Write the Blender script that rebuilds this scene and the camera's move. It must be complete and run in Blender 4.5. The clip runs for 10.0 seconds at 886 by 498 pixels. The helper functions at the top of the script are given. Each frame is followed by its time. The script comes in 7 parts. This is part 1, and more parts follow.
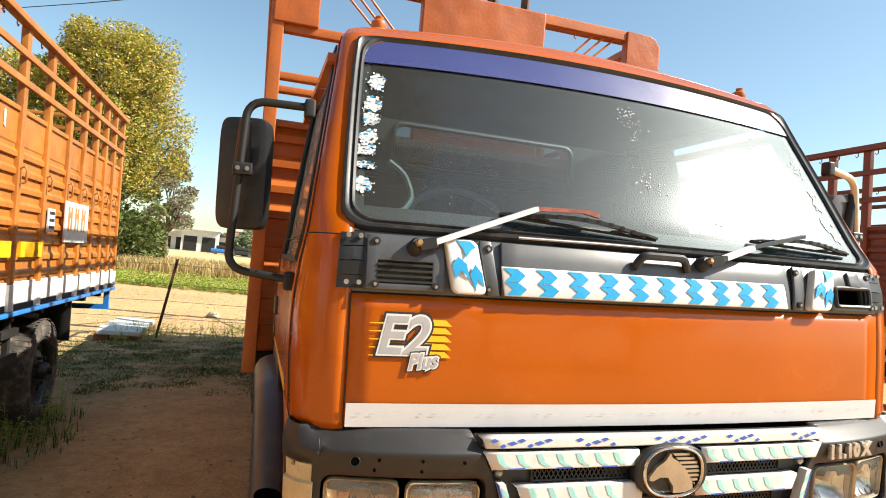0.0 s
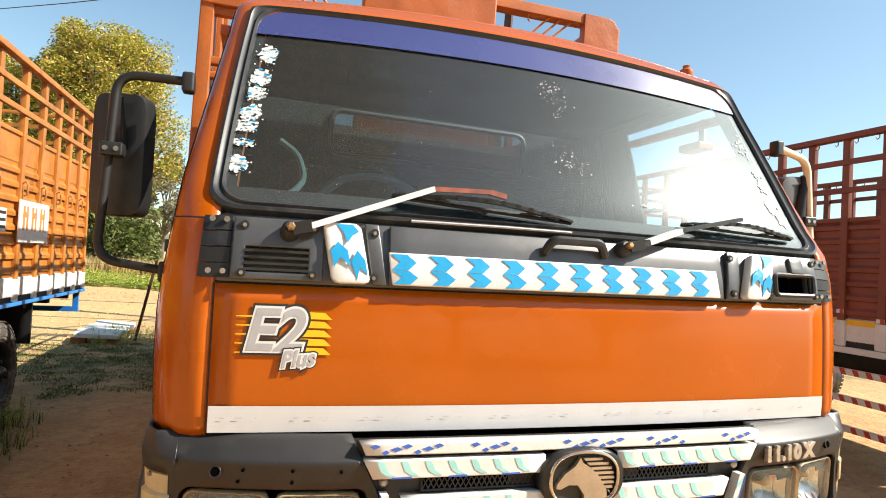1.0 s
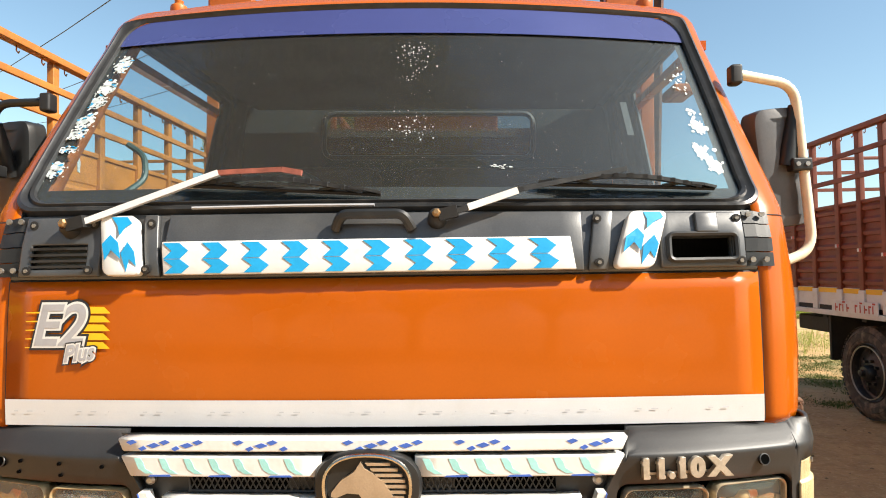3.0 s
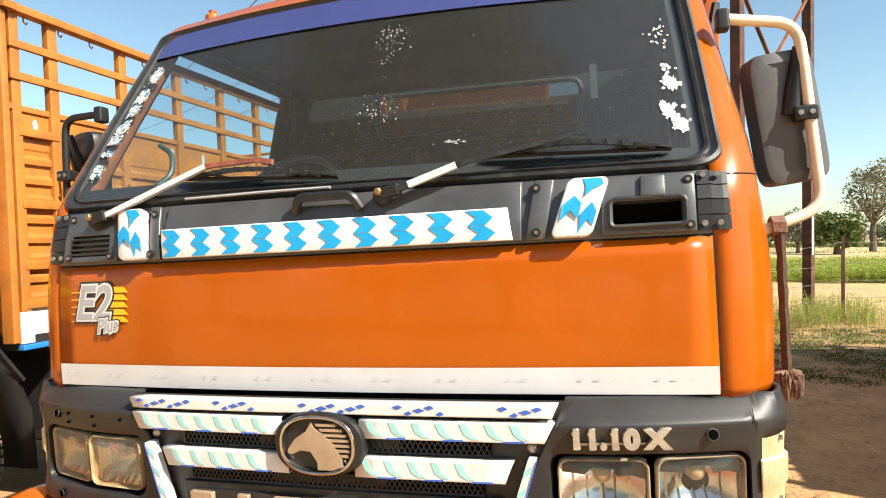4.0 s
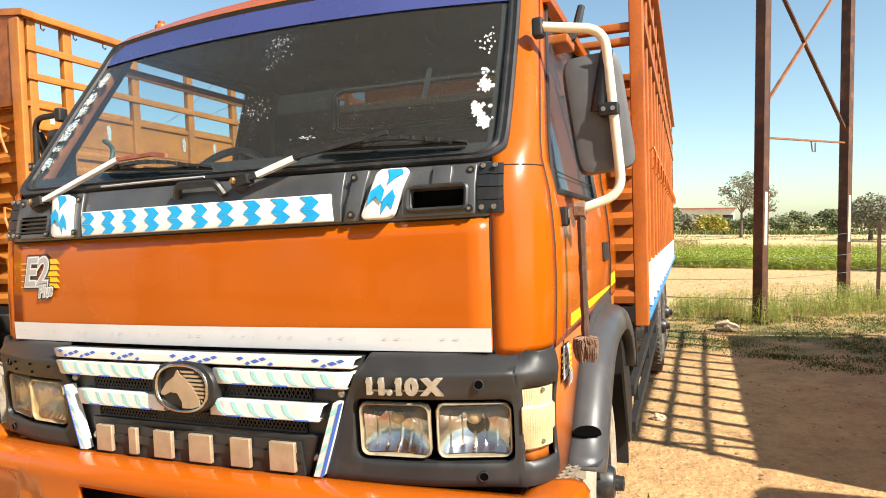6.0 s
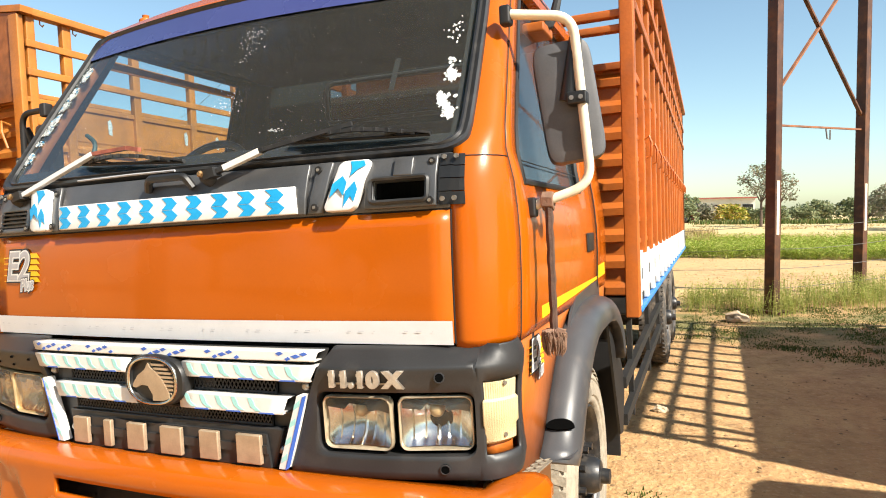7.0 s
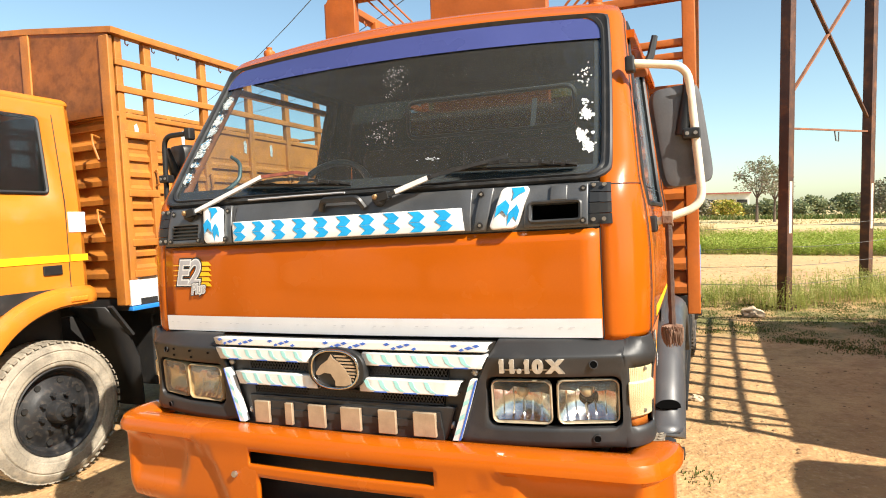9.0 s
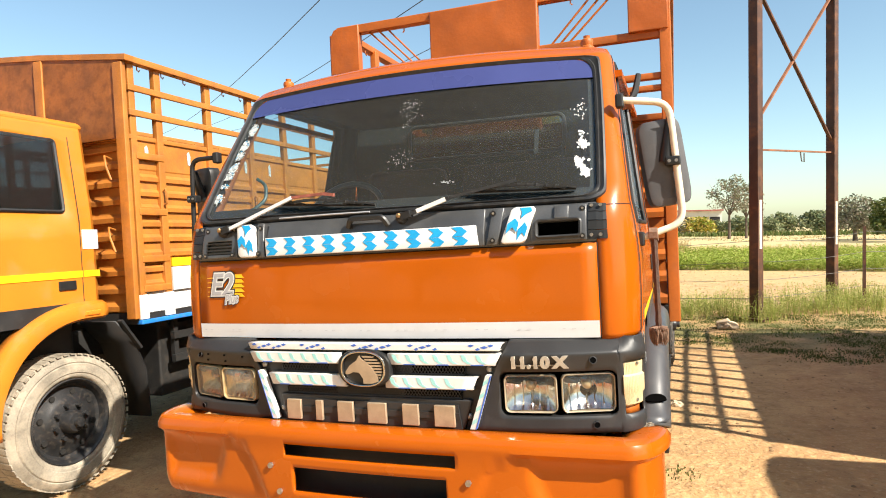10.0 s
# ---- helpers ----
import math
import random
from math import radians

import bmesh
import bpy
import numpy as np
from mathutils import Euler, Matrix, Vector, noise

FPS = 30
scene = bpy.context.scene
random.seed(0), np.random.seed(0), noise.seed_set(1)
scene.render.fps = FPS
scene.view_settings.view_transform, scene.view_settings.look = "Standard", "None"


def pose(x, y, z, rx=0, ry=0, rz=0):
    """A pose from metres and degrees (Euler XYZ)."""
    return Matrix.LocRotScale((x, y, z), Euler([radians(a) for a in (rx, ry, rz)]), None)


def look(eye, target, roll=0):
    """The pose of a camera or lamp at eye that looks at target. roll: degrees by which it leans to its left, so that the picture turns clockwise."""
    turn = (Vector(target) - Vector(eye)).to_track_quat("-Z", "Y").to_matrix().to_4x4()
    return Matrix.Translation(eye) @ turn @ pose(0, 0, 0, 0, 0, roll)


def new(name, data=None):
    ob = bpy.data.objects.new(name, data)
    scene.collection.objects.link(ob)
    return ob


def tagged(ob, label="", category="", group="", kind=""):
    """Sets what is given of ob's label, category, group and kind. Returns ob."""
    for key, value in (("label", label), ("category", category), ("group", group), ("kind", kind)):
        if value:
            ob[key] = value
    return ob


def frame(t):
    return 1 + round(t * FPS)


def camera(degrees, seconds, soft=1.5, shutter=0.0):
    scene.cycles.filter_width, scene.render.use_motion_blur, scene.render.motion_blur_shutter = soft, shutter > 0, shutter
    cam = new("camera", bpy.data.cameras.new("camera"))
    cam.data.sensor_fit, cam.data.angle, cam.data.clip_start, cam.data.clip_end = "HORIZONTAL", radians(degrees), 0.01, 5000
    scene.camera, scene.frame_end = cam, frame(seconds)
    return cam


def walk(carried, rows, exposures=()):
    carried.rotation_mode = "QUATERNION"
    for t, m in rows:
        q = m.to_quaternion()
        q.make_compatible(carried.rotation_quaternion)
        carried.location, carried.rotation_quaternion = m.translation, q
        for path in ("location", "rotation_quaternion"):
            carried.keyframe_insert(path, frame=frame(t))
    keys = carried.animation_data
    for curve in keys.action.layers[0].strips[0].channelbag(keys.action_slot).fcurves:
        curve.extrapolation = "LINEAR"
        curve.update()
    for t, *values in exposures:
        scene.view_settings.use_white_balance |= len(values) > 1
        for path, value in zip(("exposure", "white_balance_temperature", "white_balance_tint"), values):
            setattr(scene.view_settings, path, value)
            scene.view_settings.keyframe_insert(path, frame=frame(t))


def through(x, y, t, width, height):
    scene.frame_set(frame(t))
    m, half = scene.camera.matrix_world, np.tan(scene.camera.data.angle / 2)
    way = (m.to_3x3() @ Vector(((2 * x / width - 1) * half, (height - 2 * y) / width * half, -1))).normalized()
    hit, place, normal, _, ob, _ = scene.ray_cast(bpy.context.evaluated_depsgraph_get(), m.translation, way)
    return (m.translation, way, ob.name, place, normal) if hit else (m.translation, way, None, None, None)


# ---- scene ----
cam = camera(71.3, 10.0, 1.0)
PATH = [
    (0, (-1.179, -1.661, 1.667), (-0.608, 0.254, 1.727), 5.9),
    (0.5, (-1.045, -1.627, 1.654), (-0.47, 0.287, 1.717), 5.8),
    (1, (-0.837, -1.581, 1.66), (-0.268, 0.335, 1.722), 5.3),
    (1.5, (-0.569, -1.604, 1.672), (-0.172, 0.355, 1.753), 4.0),
    (2, (-0.275, -1.67, 1.661), (-0.136, 0.325, 1.726), 2.8),
    (2.5, (-0.047, -1.645, 1.667), (-0.091, 0.354, 1.716), 1.9),
    (3, (0.233, -1.53, 1.644), (0.145, 0.467, 1.702), 1.5),
    (3.2, (0.33, -1.505, 1.663), (0.207, 0.491, 1.684), 0.6),
    (4.3, (0.872, -1.507, 1.648), (0.193, 0.374, 1.607), -0.4),
    (4.5, (0.947, -1.546, 1.654), (0.245, 0.326, 1.604), -0.3),
    (5, (1.09, -1.586, 1.656), (0.366, 0.277, 1.591), -0.3),
    (5.5, (1.277, -1.603, 1.646), (0.552, 0.259, 1.572), -0.2),
    (6.8, (1.534, -1.489, 1.627), (0.751, 0.349, 1.534), -0.8),
    (7, (1.547, -1.496, 1.634), (0.758, 0.338, 1.53), -0.8),
    (7.5, (1.521, -1.515, 1.634), (0.727, 0.318, 1.523), -1.0),
    (8, (1.414, -1.612, 1.65), (0.624, 0.221, 1.532), -1.1),
    (8.5, (1.283, -1.804, 1.704), (0.501, 0.033, 1.586), -1.2),
    (9, (1.231, -2.027, 1.71), (0.458, -0.186, 1.593), -1.0),
    (9.5, (1.229, -2.256, 1.709), (0.47, -0.408, 1.605), -1.0),
    (10, (1.206, -2.362, 1.71), (0.499, -0.492, 1.648), -1.1),
]
walk(cam, [(t, look(eye, target, roll)) for t, eye, target, roll in PATH])

# ---- light ----
# the yard where the trucks stand slopes a little; the trucks are laid out on its plane
YARD = Matrix.Translation((0.066, -0.014, 0.014)) @ Euler((radians(-0.273), radians(-2.376), radians(0.158))).to_matrix().to_4x4()
SUN = (YARD.to_3x3() @ Vector((1.08, -0.41, 1.0))).normalized()
scene.view_settings.exposure = 0.93
world = bpy.data.worlds.new("sky")
scene.world = world
world.use_nodes = True
wn = world.node_tree
sky = wn.nodes.new("ShaderNodeTexSky")
sky.sky_type, sky.sun_disc = "NISHITA", False
sky.sun_elevation = math.asin(SUN.z)
sky.sun_rotation = math.atan2(SUN.x, SUN.y)
sky.air_density, sky.dust_density, sky.ozone_density = 1.0, 0.8, 0.3
tint = wn.nodes.new("ShaderNodeMix")
tint.data_type, tint.blend_type = "RGBA", "MULTIPLY"
tint.inputs[0].default_value, tint.inputs[7].default_value = 1.0, (0.96, 1.05, 0.98, 1)
wn.links.new(sky.outputs[0], tint.inputs[6])
wn.links.new(tint.outputs[2], wn.nodes["Background"].inputs[0])
wn.nodes["Background"].inputs[1].default_value = 0.103
sun = new("sun", bpy.data.lights.new("sun", "SUN"))
sun.matrix_world = look(SUN * 60, (0, 0, 0))
sun.data.energy, sun.data.angle, sun.data.color = 5.8, radians(0.53), (1.0, 0.92, 0.8)


# ---- materials ----
def surface(name, col, rough=0.5, metal=0.0, var=0.15, scale=3.0, fine=90.0, bump=0.15, dirt=None, amount=0.4, coat=0.0, island=0.0, size=0.004, wave=0.0):
    """A worn surface: colour drifting at two scales, patchy dust, fine relief."""
    m = bpy.data.materials.new(name)
    m.use_nodes = True
    n, l = m.node_tree.nodes, m.node_tree.links
    p = n["Principled BSDF"]
    geo = n.new("ShaderNodeNewGeometry")

    def noise_at(s, detail):
        t = n.new("ShaderNodeTexNoise")
        t.inputs["Scale"].default_value, t.inputs["Detail"].default_value = s, detail
        l.new(geo.outputs["Position"], t.inputs["Vector"])
        return t.outputs["Fac"]

    def mix(fac, a, b, kind="MIX"):
        x = n.new("ShaderNodeMix")
        x.data_type, x.blend_type = "RGBA", kind
        for k, v in ((0, fac), (6, a), (7, b)):
            if isinstance(v, (int, float)):
                x.inputs[k].default_value = v
            elif isinstance(v, tuple):
                x.inputs[k].default_value = (*v[:3], 1)
            else:
                l.new(v, x.inputs[k])
        return x.outputs[2]

    def ramp(v, lo, hi):
        r = n.new("ShaderNodeMapRange")
        r.inputs[1].default_value, r.inputs[2].default_value = lo, hi
        l.new(v, r.inputs[0])
        return r.outputs[0]

    big, small = noise_at(scale, 5), noise_at(fine, 4)
    lo, hi = tuple(c * (1 - var) for c in col), tuple(min(0.95, c * (1 + var)) for c in col)
    c = mix(ramp(big, 0.3, 0.7), lo, hi)
    c = mix(ramp(small, 0.25, 0.75), c, mix(1.0, c, (1 - var * 0.8,) * 3, "MULTIPLY"))
    if island:
        rnd = n.new("ShaderNodeNewGeometry").outputs["Random Per Island"]
        c = mix(rnd, mix(1.0, c, (1 - island,) * 3, "MULTIPLY"), c)
    rr = ramp(big, 0.2, 0.8)
    if dirt:
        f = ramp(noise_at(scale * 2.3, 9), 0.62 - 0.25 * amount, 0.8)
        g = n.new("ShaderNodeMath")
        g.operation = "MULTIPLY"
        l.new(f, g.inputs[0])
        g.inputs[1].default_value = min(1.0, amount * 1.3)
        c = mix(g.outputs[0], c, dirt)
        rr = g.outputs[0]
    l.new(c, p.inputs["Base Color"])
    q = n.new("ShaderNodeMapRange")
    q.inputs[3].default_value, q.inputs[4].default_value = rough * 0.9, min(1.0, rough * 1.25 + 0.03)
    l.new(rr, q.inputs[0])
    l.new(q.outputs[0], p.inputs["Roughness"])
    p.inputs["Metallic"].default_value = metal
    p.inputs["Coat Weight"].default_value = coat
    p.inputs["Coat Roughness"].default_value = 0.06
    if bump:
        b = n.new("ShaderNodeBump")
        b.inputs["Strength"].default_value, b.inputs["Distance"].default_value = bump, size
        l.new(small, b.inputs["Height"])
        l.new(b.outputs[0], p.inputs["Normal"])
        if wave:
            d = n.new("ShaderNodeBump")
            d.inputs["Strength"].default_value, d.inputs["Distance"].default_value = wave, 0.03
            l.new(noise_at(2.6, 2), d.inputs["Height"])
            l.new(d.outputs[0], b.inputs["Normal"])
    return m


def glass(name, tint, gloss=1.0, dust=0.0):
    """A thin pane: a tinted clear sheet with a mirror-like face and some dust."""
    m = bpy.data.materials.new(name)
    m.use_nodes = True
    n, l = m.node_tree.nodes, m.node_tree.links
    n.remove(n["Principled BSDF"])
    clear, shine, dusty = n.new("ShaderNodeBsdfTransparent"), n.new("ShaderNodeBsdfGlossy"), n.new("ShaderNodeBsdfDiffuse")
    clear.inputs[0].default_value = (*tint, 1)
    shine.inputs[0].default_value = (gloss, gloss, gloss, 1)
    shine.inputs["Roughness"].default_value = 0.015
    dusty.inputs[0].default_value = (0.55, 0.5, 0.44, 1)
    face, fres, base = n.new("ShaderNodeLayerWeight"), n.new("ShaderNodeMath"), n.new("ShaderNodeMath")
    face.inputs[0].default_value = 0.5
    fres.operation, base.operation = "MULTIPLY_ADD", "POWER"
    base.inputs[1].default_value, fres.inputs[1].default_value, fres.inputs[2].default_value = 5.0, 0.92, 0.066
    l.new(face.outputs["Facing"], base.inputs[0])
    l.new(base.outputs[0], fres.inputs[0])
    a, b = n.new("ShaderNodeMixShader"), n.new("ShaderNodeMixShader")
    tex, mp, geo = n.new("ShaderNodeTexNoise"), n.new("ShaderNodeMapRange"), n.new("ShaderNodeNewGeometry")
    tex.inputs["Scale"].default_value, tex.inputs["Detail"].default_value = 160, 6
    l.new(geo.outputs["Position"], tex.inputs["Vector"])
    l.new(tex.outputs["Fac"], mp.inputs[0])
    mp.inputs[1].default_value, mp.inputs[2].default_value = 0.25, 0.9
    mp.inputs[3].default_value, mp.inputs[4].default_value = dust * 0.4, dust * 3
    l.new(mp.outputs[0], a.inputs[0])
    l.new(clear.outputs[0], a.inputs[1])
    l.new(dusty.outputs[0], a.inputs[2])
    haze, both = n.new("ShaderNodeBsdfGlossy"), n.new("ShaderNodeMixShader")
    haze.inputs[0].default_value, haze.inputs["Roughness"].default_value = (gloss * 0.86, gloss * 0.95, gloss, 1), 0.24
    both.inputs[0].default_value = 0.42
    wide, veil = n.new("ShaderNodeBsdfGlossy"), n.new("ShaderNodeMixShader")
    wide.inputs[0].default_value, wide.inputs["Roughness"].default_value = (gloss * 0.76, gloss * 0.93, gloss, 1), 0.5
    veil.inputs[0].default_value = 0.42
    l.new(haze.outputs[0], veil.inputs[1]), l.new(wide.outputs[0], veil.inputs[2])
    l.new(shine.outputs[0], both.inputs[1]), l.new(veil.outputs[0], both.inputs[2])
    l.new(fres.outputs[0], b.inputs[0])
    l.new(a.outputs[0], b.inputs[1])
    l.new(both.outputs[0], b.inputs[2])
    l.new(b.outputs[0], n["Material Output"].inputs[0])
    return m


DUST = (0.36, 0.25, 0.15)
ORANGE = surface("orange_paint", (0.42, 0.088, 0.002), 0.3, var=0.07, scale=2.2, fine=160, bump=0.04, dirt=(0.5, 0.13, 0.015), amount=0.16, coat=0.4, wave=0.2)
ORANGE.node_tree.nodes["Principled BSDF"].inputs["Specular IOR Level"].default_value = 0.2
ORANGE_STEEL = surface("orange_steel", (0.43, 0.112, 0.013), 0.5, var=0.18, scale=4, fine=60, bump=0.3, dirt=(0.27, 0.09, 0.03), amount=0.4)
DENTED_STEEL = surface("dented_orange_sheet", (0.41, 0.1, 0.012), 0.45, var=0.16, scale=3, fine=50, bump=0.25, dirt=(0.25, 0.08, 0.03), amount=0.35, wave=0.9)
GOLD_STEEL = surface("golden_orange_steel", (0.45, 0.165, 0.026), 0.5, var=0.2, scale=4, fine=60, bump=0.3, dirt=(0.22, 0.085, 0.03), amount=0.45)
BOARD_STEEL = surface("stained_gold_steel", (0.3, 0.098, 0.017), 0.55, var=0.35, scale=5, fine=40, bump=0.4, dirt=(0.09, 0.032, 0.014), amount=0.62, wave=0.6)
GOLD = surface("golden_orange_paint", (0.55, 0.183, 0.017), 0.35, var=0.08, scale=2, fine=140, bump=0.05, dirt=DUST, amount=0.2, coat=0.3, wave=0.2)
RUST_STEEL = surface("red_brown_steel", (0.2, 0.045, 0.018), 0.6, var=0.22, scale=4, fine=60, bump=0.3, dirt=(0.14, 0.05, 0.03), amount=0.4)
BLACK = surface("black_plastic", (0.014, 0.0145, 0.015), 0.47, var=0.25, scale=6, fine=240, bump=0.04, dirt=(0.08, 0.07, 0.06), amount=0.25)
GREY = surface("weathered_grey_plastic", (0.024, 0.0242, 0.025), 0.52, var=0.3, scale=5, fine=240, bump=0.04, dirt=(0.09, 0.075, 0.06), amount=0.26)
MIRROR_GREY = surface("grey_mirror_shell", (0.085, 0.085, 0.09), 0.5, var=0.2, scale=8, fine=200, bump=0.04, dirt=(0.12, 0.1, 0.085), amount=0.25)
ARCH_GREY = surface("faded_grey_plastic", (0.058, 0.058, 0.061), 0.4, var=0.2, scale=5, fine=240, bump=0.04, dirt=(0.16, 0.13, 0.1), amount=0.3)
TREAD = surface("chequer_plate", (0.3, 0.26, 0.2), 0.5, 0.3, var=0.25, scale=20, fine=160, bump=0.2, dirt=(0.35, 0.24, 0.15), amount=0.4)
COWL = surface("sun_faded_black_plastic", (0.064, 0.065, 0.067), 0.4, var=0.3, scale=7, fine=240, bump=0.04, dirt=(0.11, 0.1, 0.085), amount=0.3)
COWL.node_tree.nodes["Principled BSDF"].inputs["Specular IOR Level"].default_value = 0.8
RUBBER = surface("rubber", (0.013, 0.013, 0.0135), 0.6, var=0.2, scale=8, fine=120, bump=0.04, dirt=(0.07, 0.06, 0.05), amount=0.15)
SEAL = surface("weathered_rubber", (0.026, 0.026, 0.027), 0.4, var=0.3, scale=10, fine=200, bump=0.03, dirt=(0.1, 0.093, 0.083), amount=0.3)
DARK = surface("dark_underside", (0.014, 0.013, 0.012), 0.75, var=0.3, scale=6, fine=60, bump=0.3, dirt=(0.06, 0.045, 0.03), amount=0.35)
TYRE = surface("dusty_tyre", (0.06, 0.054, 0.048), 0.85, var=0.25, scale=6, fine=110, bump=0.4, dirt=(0.33, 0.26, 0.19), amount=0.55)
TYRE_PALE = surface("pale_dusty_tyre", (0.3, 0.26, 0.2), 0.9, var=0.35, scale=6, fine=70, bump=0.7, dirt=(0.46, 0.39, 0.29), amount=0.55)
RIM = surface("black_rim", (0.02, 0.02, 0.021), 0.45, var=0.3, scale=12, fine=150, bump=0.15, dirt=(0.14, 0.11, 0.08), amount=0.35)
WHITE = surface("white_paint", (0.68, 0.68, 0.66), 0.45, var=0.06, scale=5, fine=90, bump=0.1, dirt=(0.5, 0.42, 0.33), amount=0.3)
REFLECT = surface("white_reflective_tape", (0.63, 0.63, 0.64), 0.35, var=0.05, scale=7, fine=260, bump=0.04, dirt=(0.5, 0.47, 0.43), amount=0.2)
CYAN = surface("cyan_tape", (0.012, 0.31, 0.63), 0.38, var=0.12, scale=9, fine=120, bump=0.08)
TEAL = surface("faded_teal_tape", (0.33, 0.66, 0.64), 0.4, var=0.12, scale=9, fine=120, bump=0.08)
TEAL_DARK = surface("old_teal_plastic", (0.022, 0.05, 0.05), 0.45, var=0.2, scale=20, fine=120, bump=0.1)
BLUE = surface("blue_tape", (0.05, 0.13, 0.5), 0.4, var=0.1, scale=9, fine=120, bump=0.08)
BLUE_PAINT = surface("blue_paint", (0.02, 0.2, 0.62), 0.45, var=0.15, scale=6, fine=80, bump=0.15, dirt=DUST, amount=0.25)
YELLOW = surface("yellow_paint", (0.82, 0.47, 0.008), 0.4, var=0.06, scale=6, fine=90, bump=0.05)
RED = surface("red_tape", (0.5, 0.05, 0.025), 0.4, var=0.15, scale=8, fine=90, bump=0.08)
CREAM = surface("cream_paint", (0.74, 0.66, 0.5), 0.4, var=0.1, scale=9, fine=120, bump=0.1, dirt=(0.35, 0.22, 0.1), amount=0.3)
YELLOWED = surface("yellowed_plastic", (0.4, 0.3, 0.16), 0.35, var=0.25, scale=20, fine=150, bump=0.2, dirt=(0.2, 0.12, 0.05), amount=0.4)
STEEL = surface("dull_steel", (0.42, 0.4, 0.37), 0.4, 0.8, var=0.2, scale=20, fine=200, bump=0.15, dirt=(0.2, 0.13, 0.08), amount=0.4)
CHROME = surface("tarnished_chrome", (0.62, 0.58, 0.52), 0.22, 1.0, var=0.12, scale=20, fine=160, bump=0.1, dirt=(0.36, 0.28, 0.2), amount=0.35)
AGED_RIM = surface("aged_cream_metal", (0.5, 0.42, 0.29), 0.35, 0.4, var=0.25, scale=20, fine=150, bump=0.15, dirt=(0.2, 0.13, 0.07), amount=0.45)
FIGURE = surface("dulled_silver_figures", (0.47, 0.42, 0.35), 0.4, 0.5, var=0.2, scale=40, fine=200, bump=0.1, dirt=(0.25, 0.19, 0.13), amount=0.4)
TAN = surface("tan_metal_letters", (0.44, 0.33, 0.22), 0.4, 0.35, var=0.15, scale=20, fine=200, bump=0.12)
LENS = surface("cream_lens", (0.6, 0.49, 0.28), 0.3, var=0.12, scale=30, fine=300, bump=0.5, coat=0.2)
AMBER = surface("amber_lens", (0.75, 0.2, 0.02), 0.25, var=0.08, scale=30, fine=300, bump=0.3)
REFLECTOR = surface("lamp_reflector", (0.6, 0.63, 0.66), 0.15, 1.0, var=0.3, scale=20, fine=34, bump=0.12, size=0.006)
DUSTY = surface("dried_splash", (0.22, 0.21, 0.19), 0.7, var=0.2, bump=0.0)
PRINT = surface("faint_print", (0.48, 0.48, 0.5), 0.5, var=0.1, bump=0.0)
FLAKE = surface("torn_paper", (0.5, 0.55, 0.55), 0.6, var=0.3, scale=60, fine=300, bump=0.3)
GREY_FILM = surface("grey_film", (0.38, 0.38, 0.4), 0.45, var=0.08, scale=30, fine=200, bump=0.05)
PILLAR = surface("brown_orange_pillar", (0.24, 0.07, 0.018), 0.6, var=0.25, scale=12, fine=120, bump=0.2)
WIPER = surface("faded_black_steel", (0.022, 0.022, 0.023), 0.38, var=0.3, scale=20, fine=200, bump=0.15, dirt=(0.1, 0.09, 0.08), amount=0.3)
BRASS = surface("dull_brass", (0.36, 0.22, 0.1), 0.4, 0.7, var=0.3, scale=40, fine=200, bump=0.15)
INK = surface("dark_ink", (0.02, 0.022, 0.025), 0.5, var=0.2, bump=0.0)
CLIP_RED = surface("faded_red_clip", (0.3, 0.09, 0.06), 0.5, var=0.3, scale=30, fine=200, bump=0.2)
VISOR = surface("purple_visor_film", (0.048, 0.06, 0.19), 0.25, var=0.06, scale=3, fine=60, bump=0.0, coat=0.3)
# flat black that stands in for the shade inside holes and recesses
HOLE_SHADE = surface("hole_shade_black", (0.003, 0.003, 0.003), 1.0, var=0.1, bump=0.0)
HOLE_SHADE.node_tree.nodes["Principled BSDF"].inputs["Specular IOR Level"].default_value = 0.0
FRIT = surface("black_glass_border", (0.006, 0.006, 0.007), 0.7, var=0.1, bump=0.0)
CLOTH = surface("brown_upholstery", (0.032, 0.018, 0.014), 0.85, var=0.25, scale=7, fine=160, bump=0.4)
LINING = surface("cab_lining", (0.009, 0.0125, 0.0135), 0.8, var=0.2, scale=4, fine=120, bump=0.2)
DASH = surface("dashboard", (0.035, 0.035, 0.037), 0.6, var=0.15, scale=6, fine=200, bump=0.2)
DASH_PALE = surface("pale_dash_pad", (0.42, 0.41, 0.39), 0.6, var=0.12, scale=6, fine=200, bump=0.1)
FIBRE = surface("coir_fibre", (0.22, 0.13, 0.085), 0.95, var=0.3, scale=40, fine=200, bump=0.6)
ROPE = surface("dark_plait", (0.09, 0.05, 0.035), 0.9, var=0.3, scale=60, fine=240, bump=0.8)
GIRDER = surface("rusted_girder", (0.075, 0.028, 0.013), 0.65, var=0.35, scale=3, fine=60, bump=0.3, dirt=(0.25, 0.095, 0.028), amount=0.5)
# brighter rust than the girder: sunlight on two braces is in the colour
SUNLIT_BRACE = surface("sunlit_rust", (0.26, 0.1, 0.045), 0.75, var=0.3, scale=5, fine=60, bump=0.3)
WIRE = surface("wire", (0.16, 0.15, 0.14), 0.5, 0.6, var=0.2, scale=8, fine=60, bump=0.0)
WINDSCREEN = glass("windscreen_glass", (0.66, 0.82, 0.84), 1.0, 0.025)
REAR_GLASS = glass("rear_glass", (0.22, 0.2, 0.19), 0.6, 0.05)
PANE = glass("side_glass", (0.8, 0.82, 0.86), 1.0, 0.01)
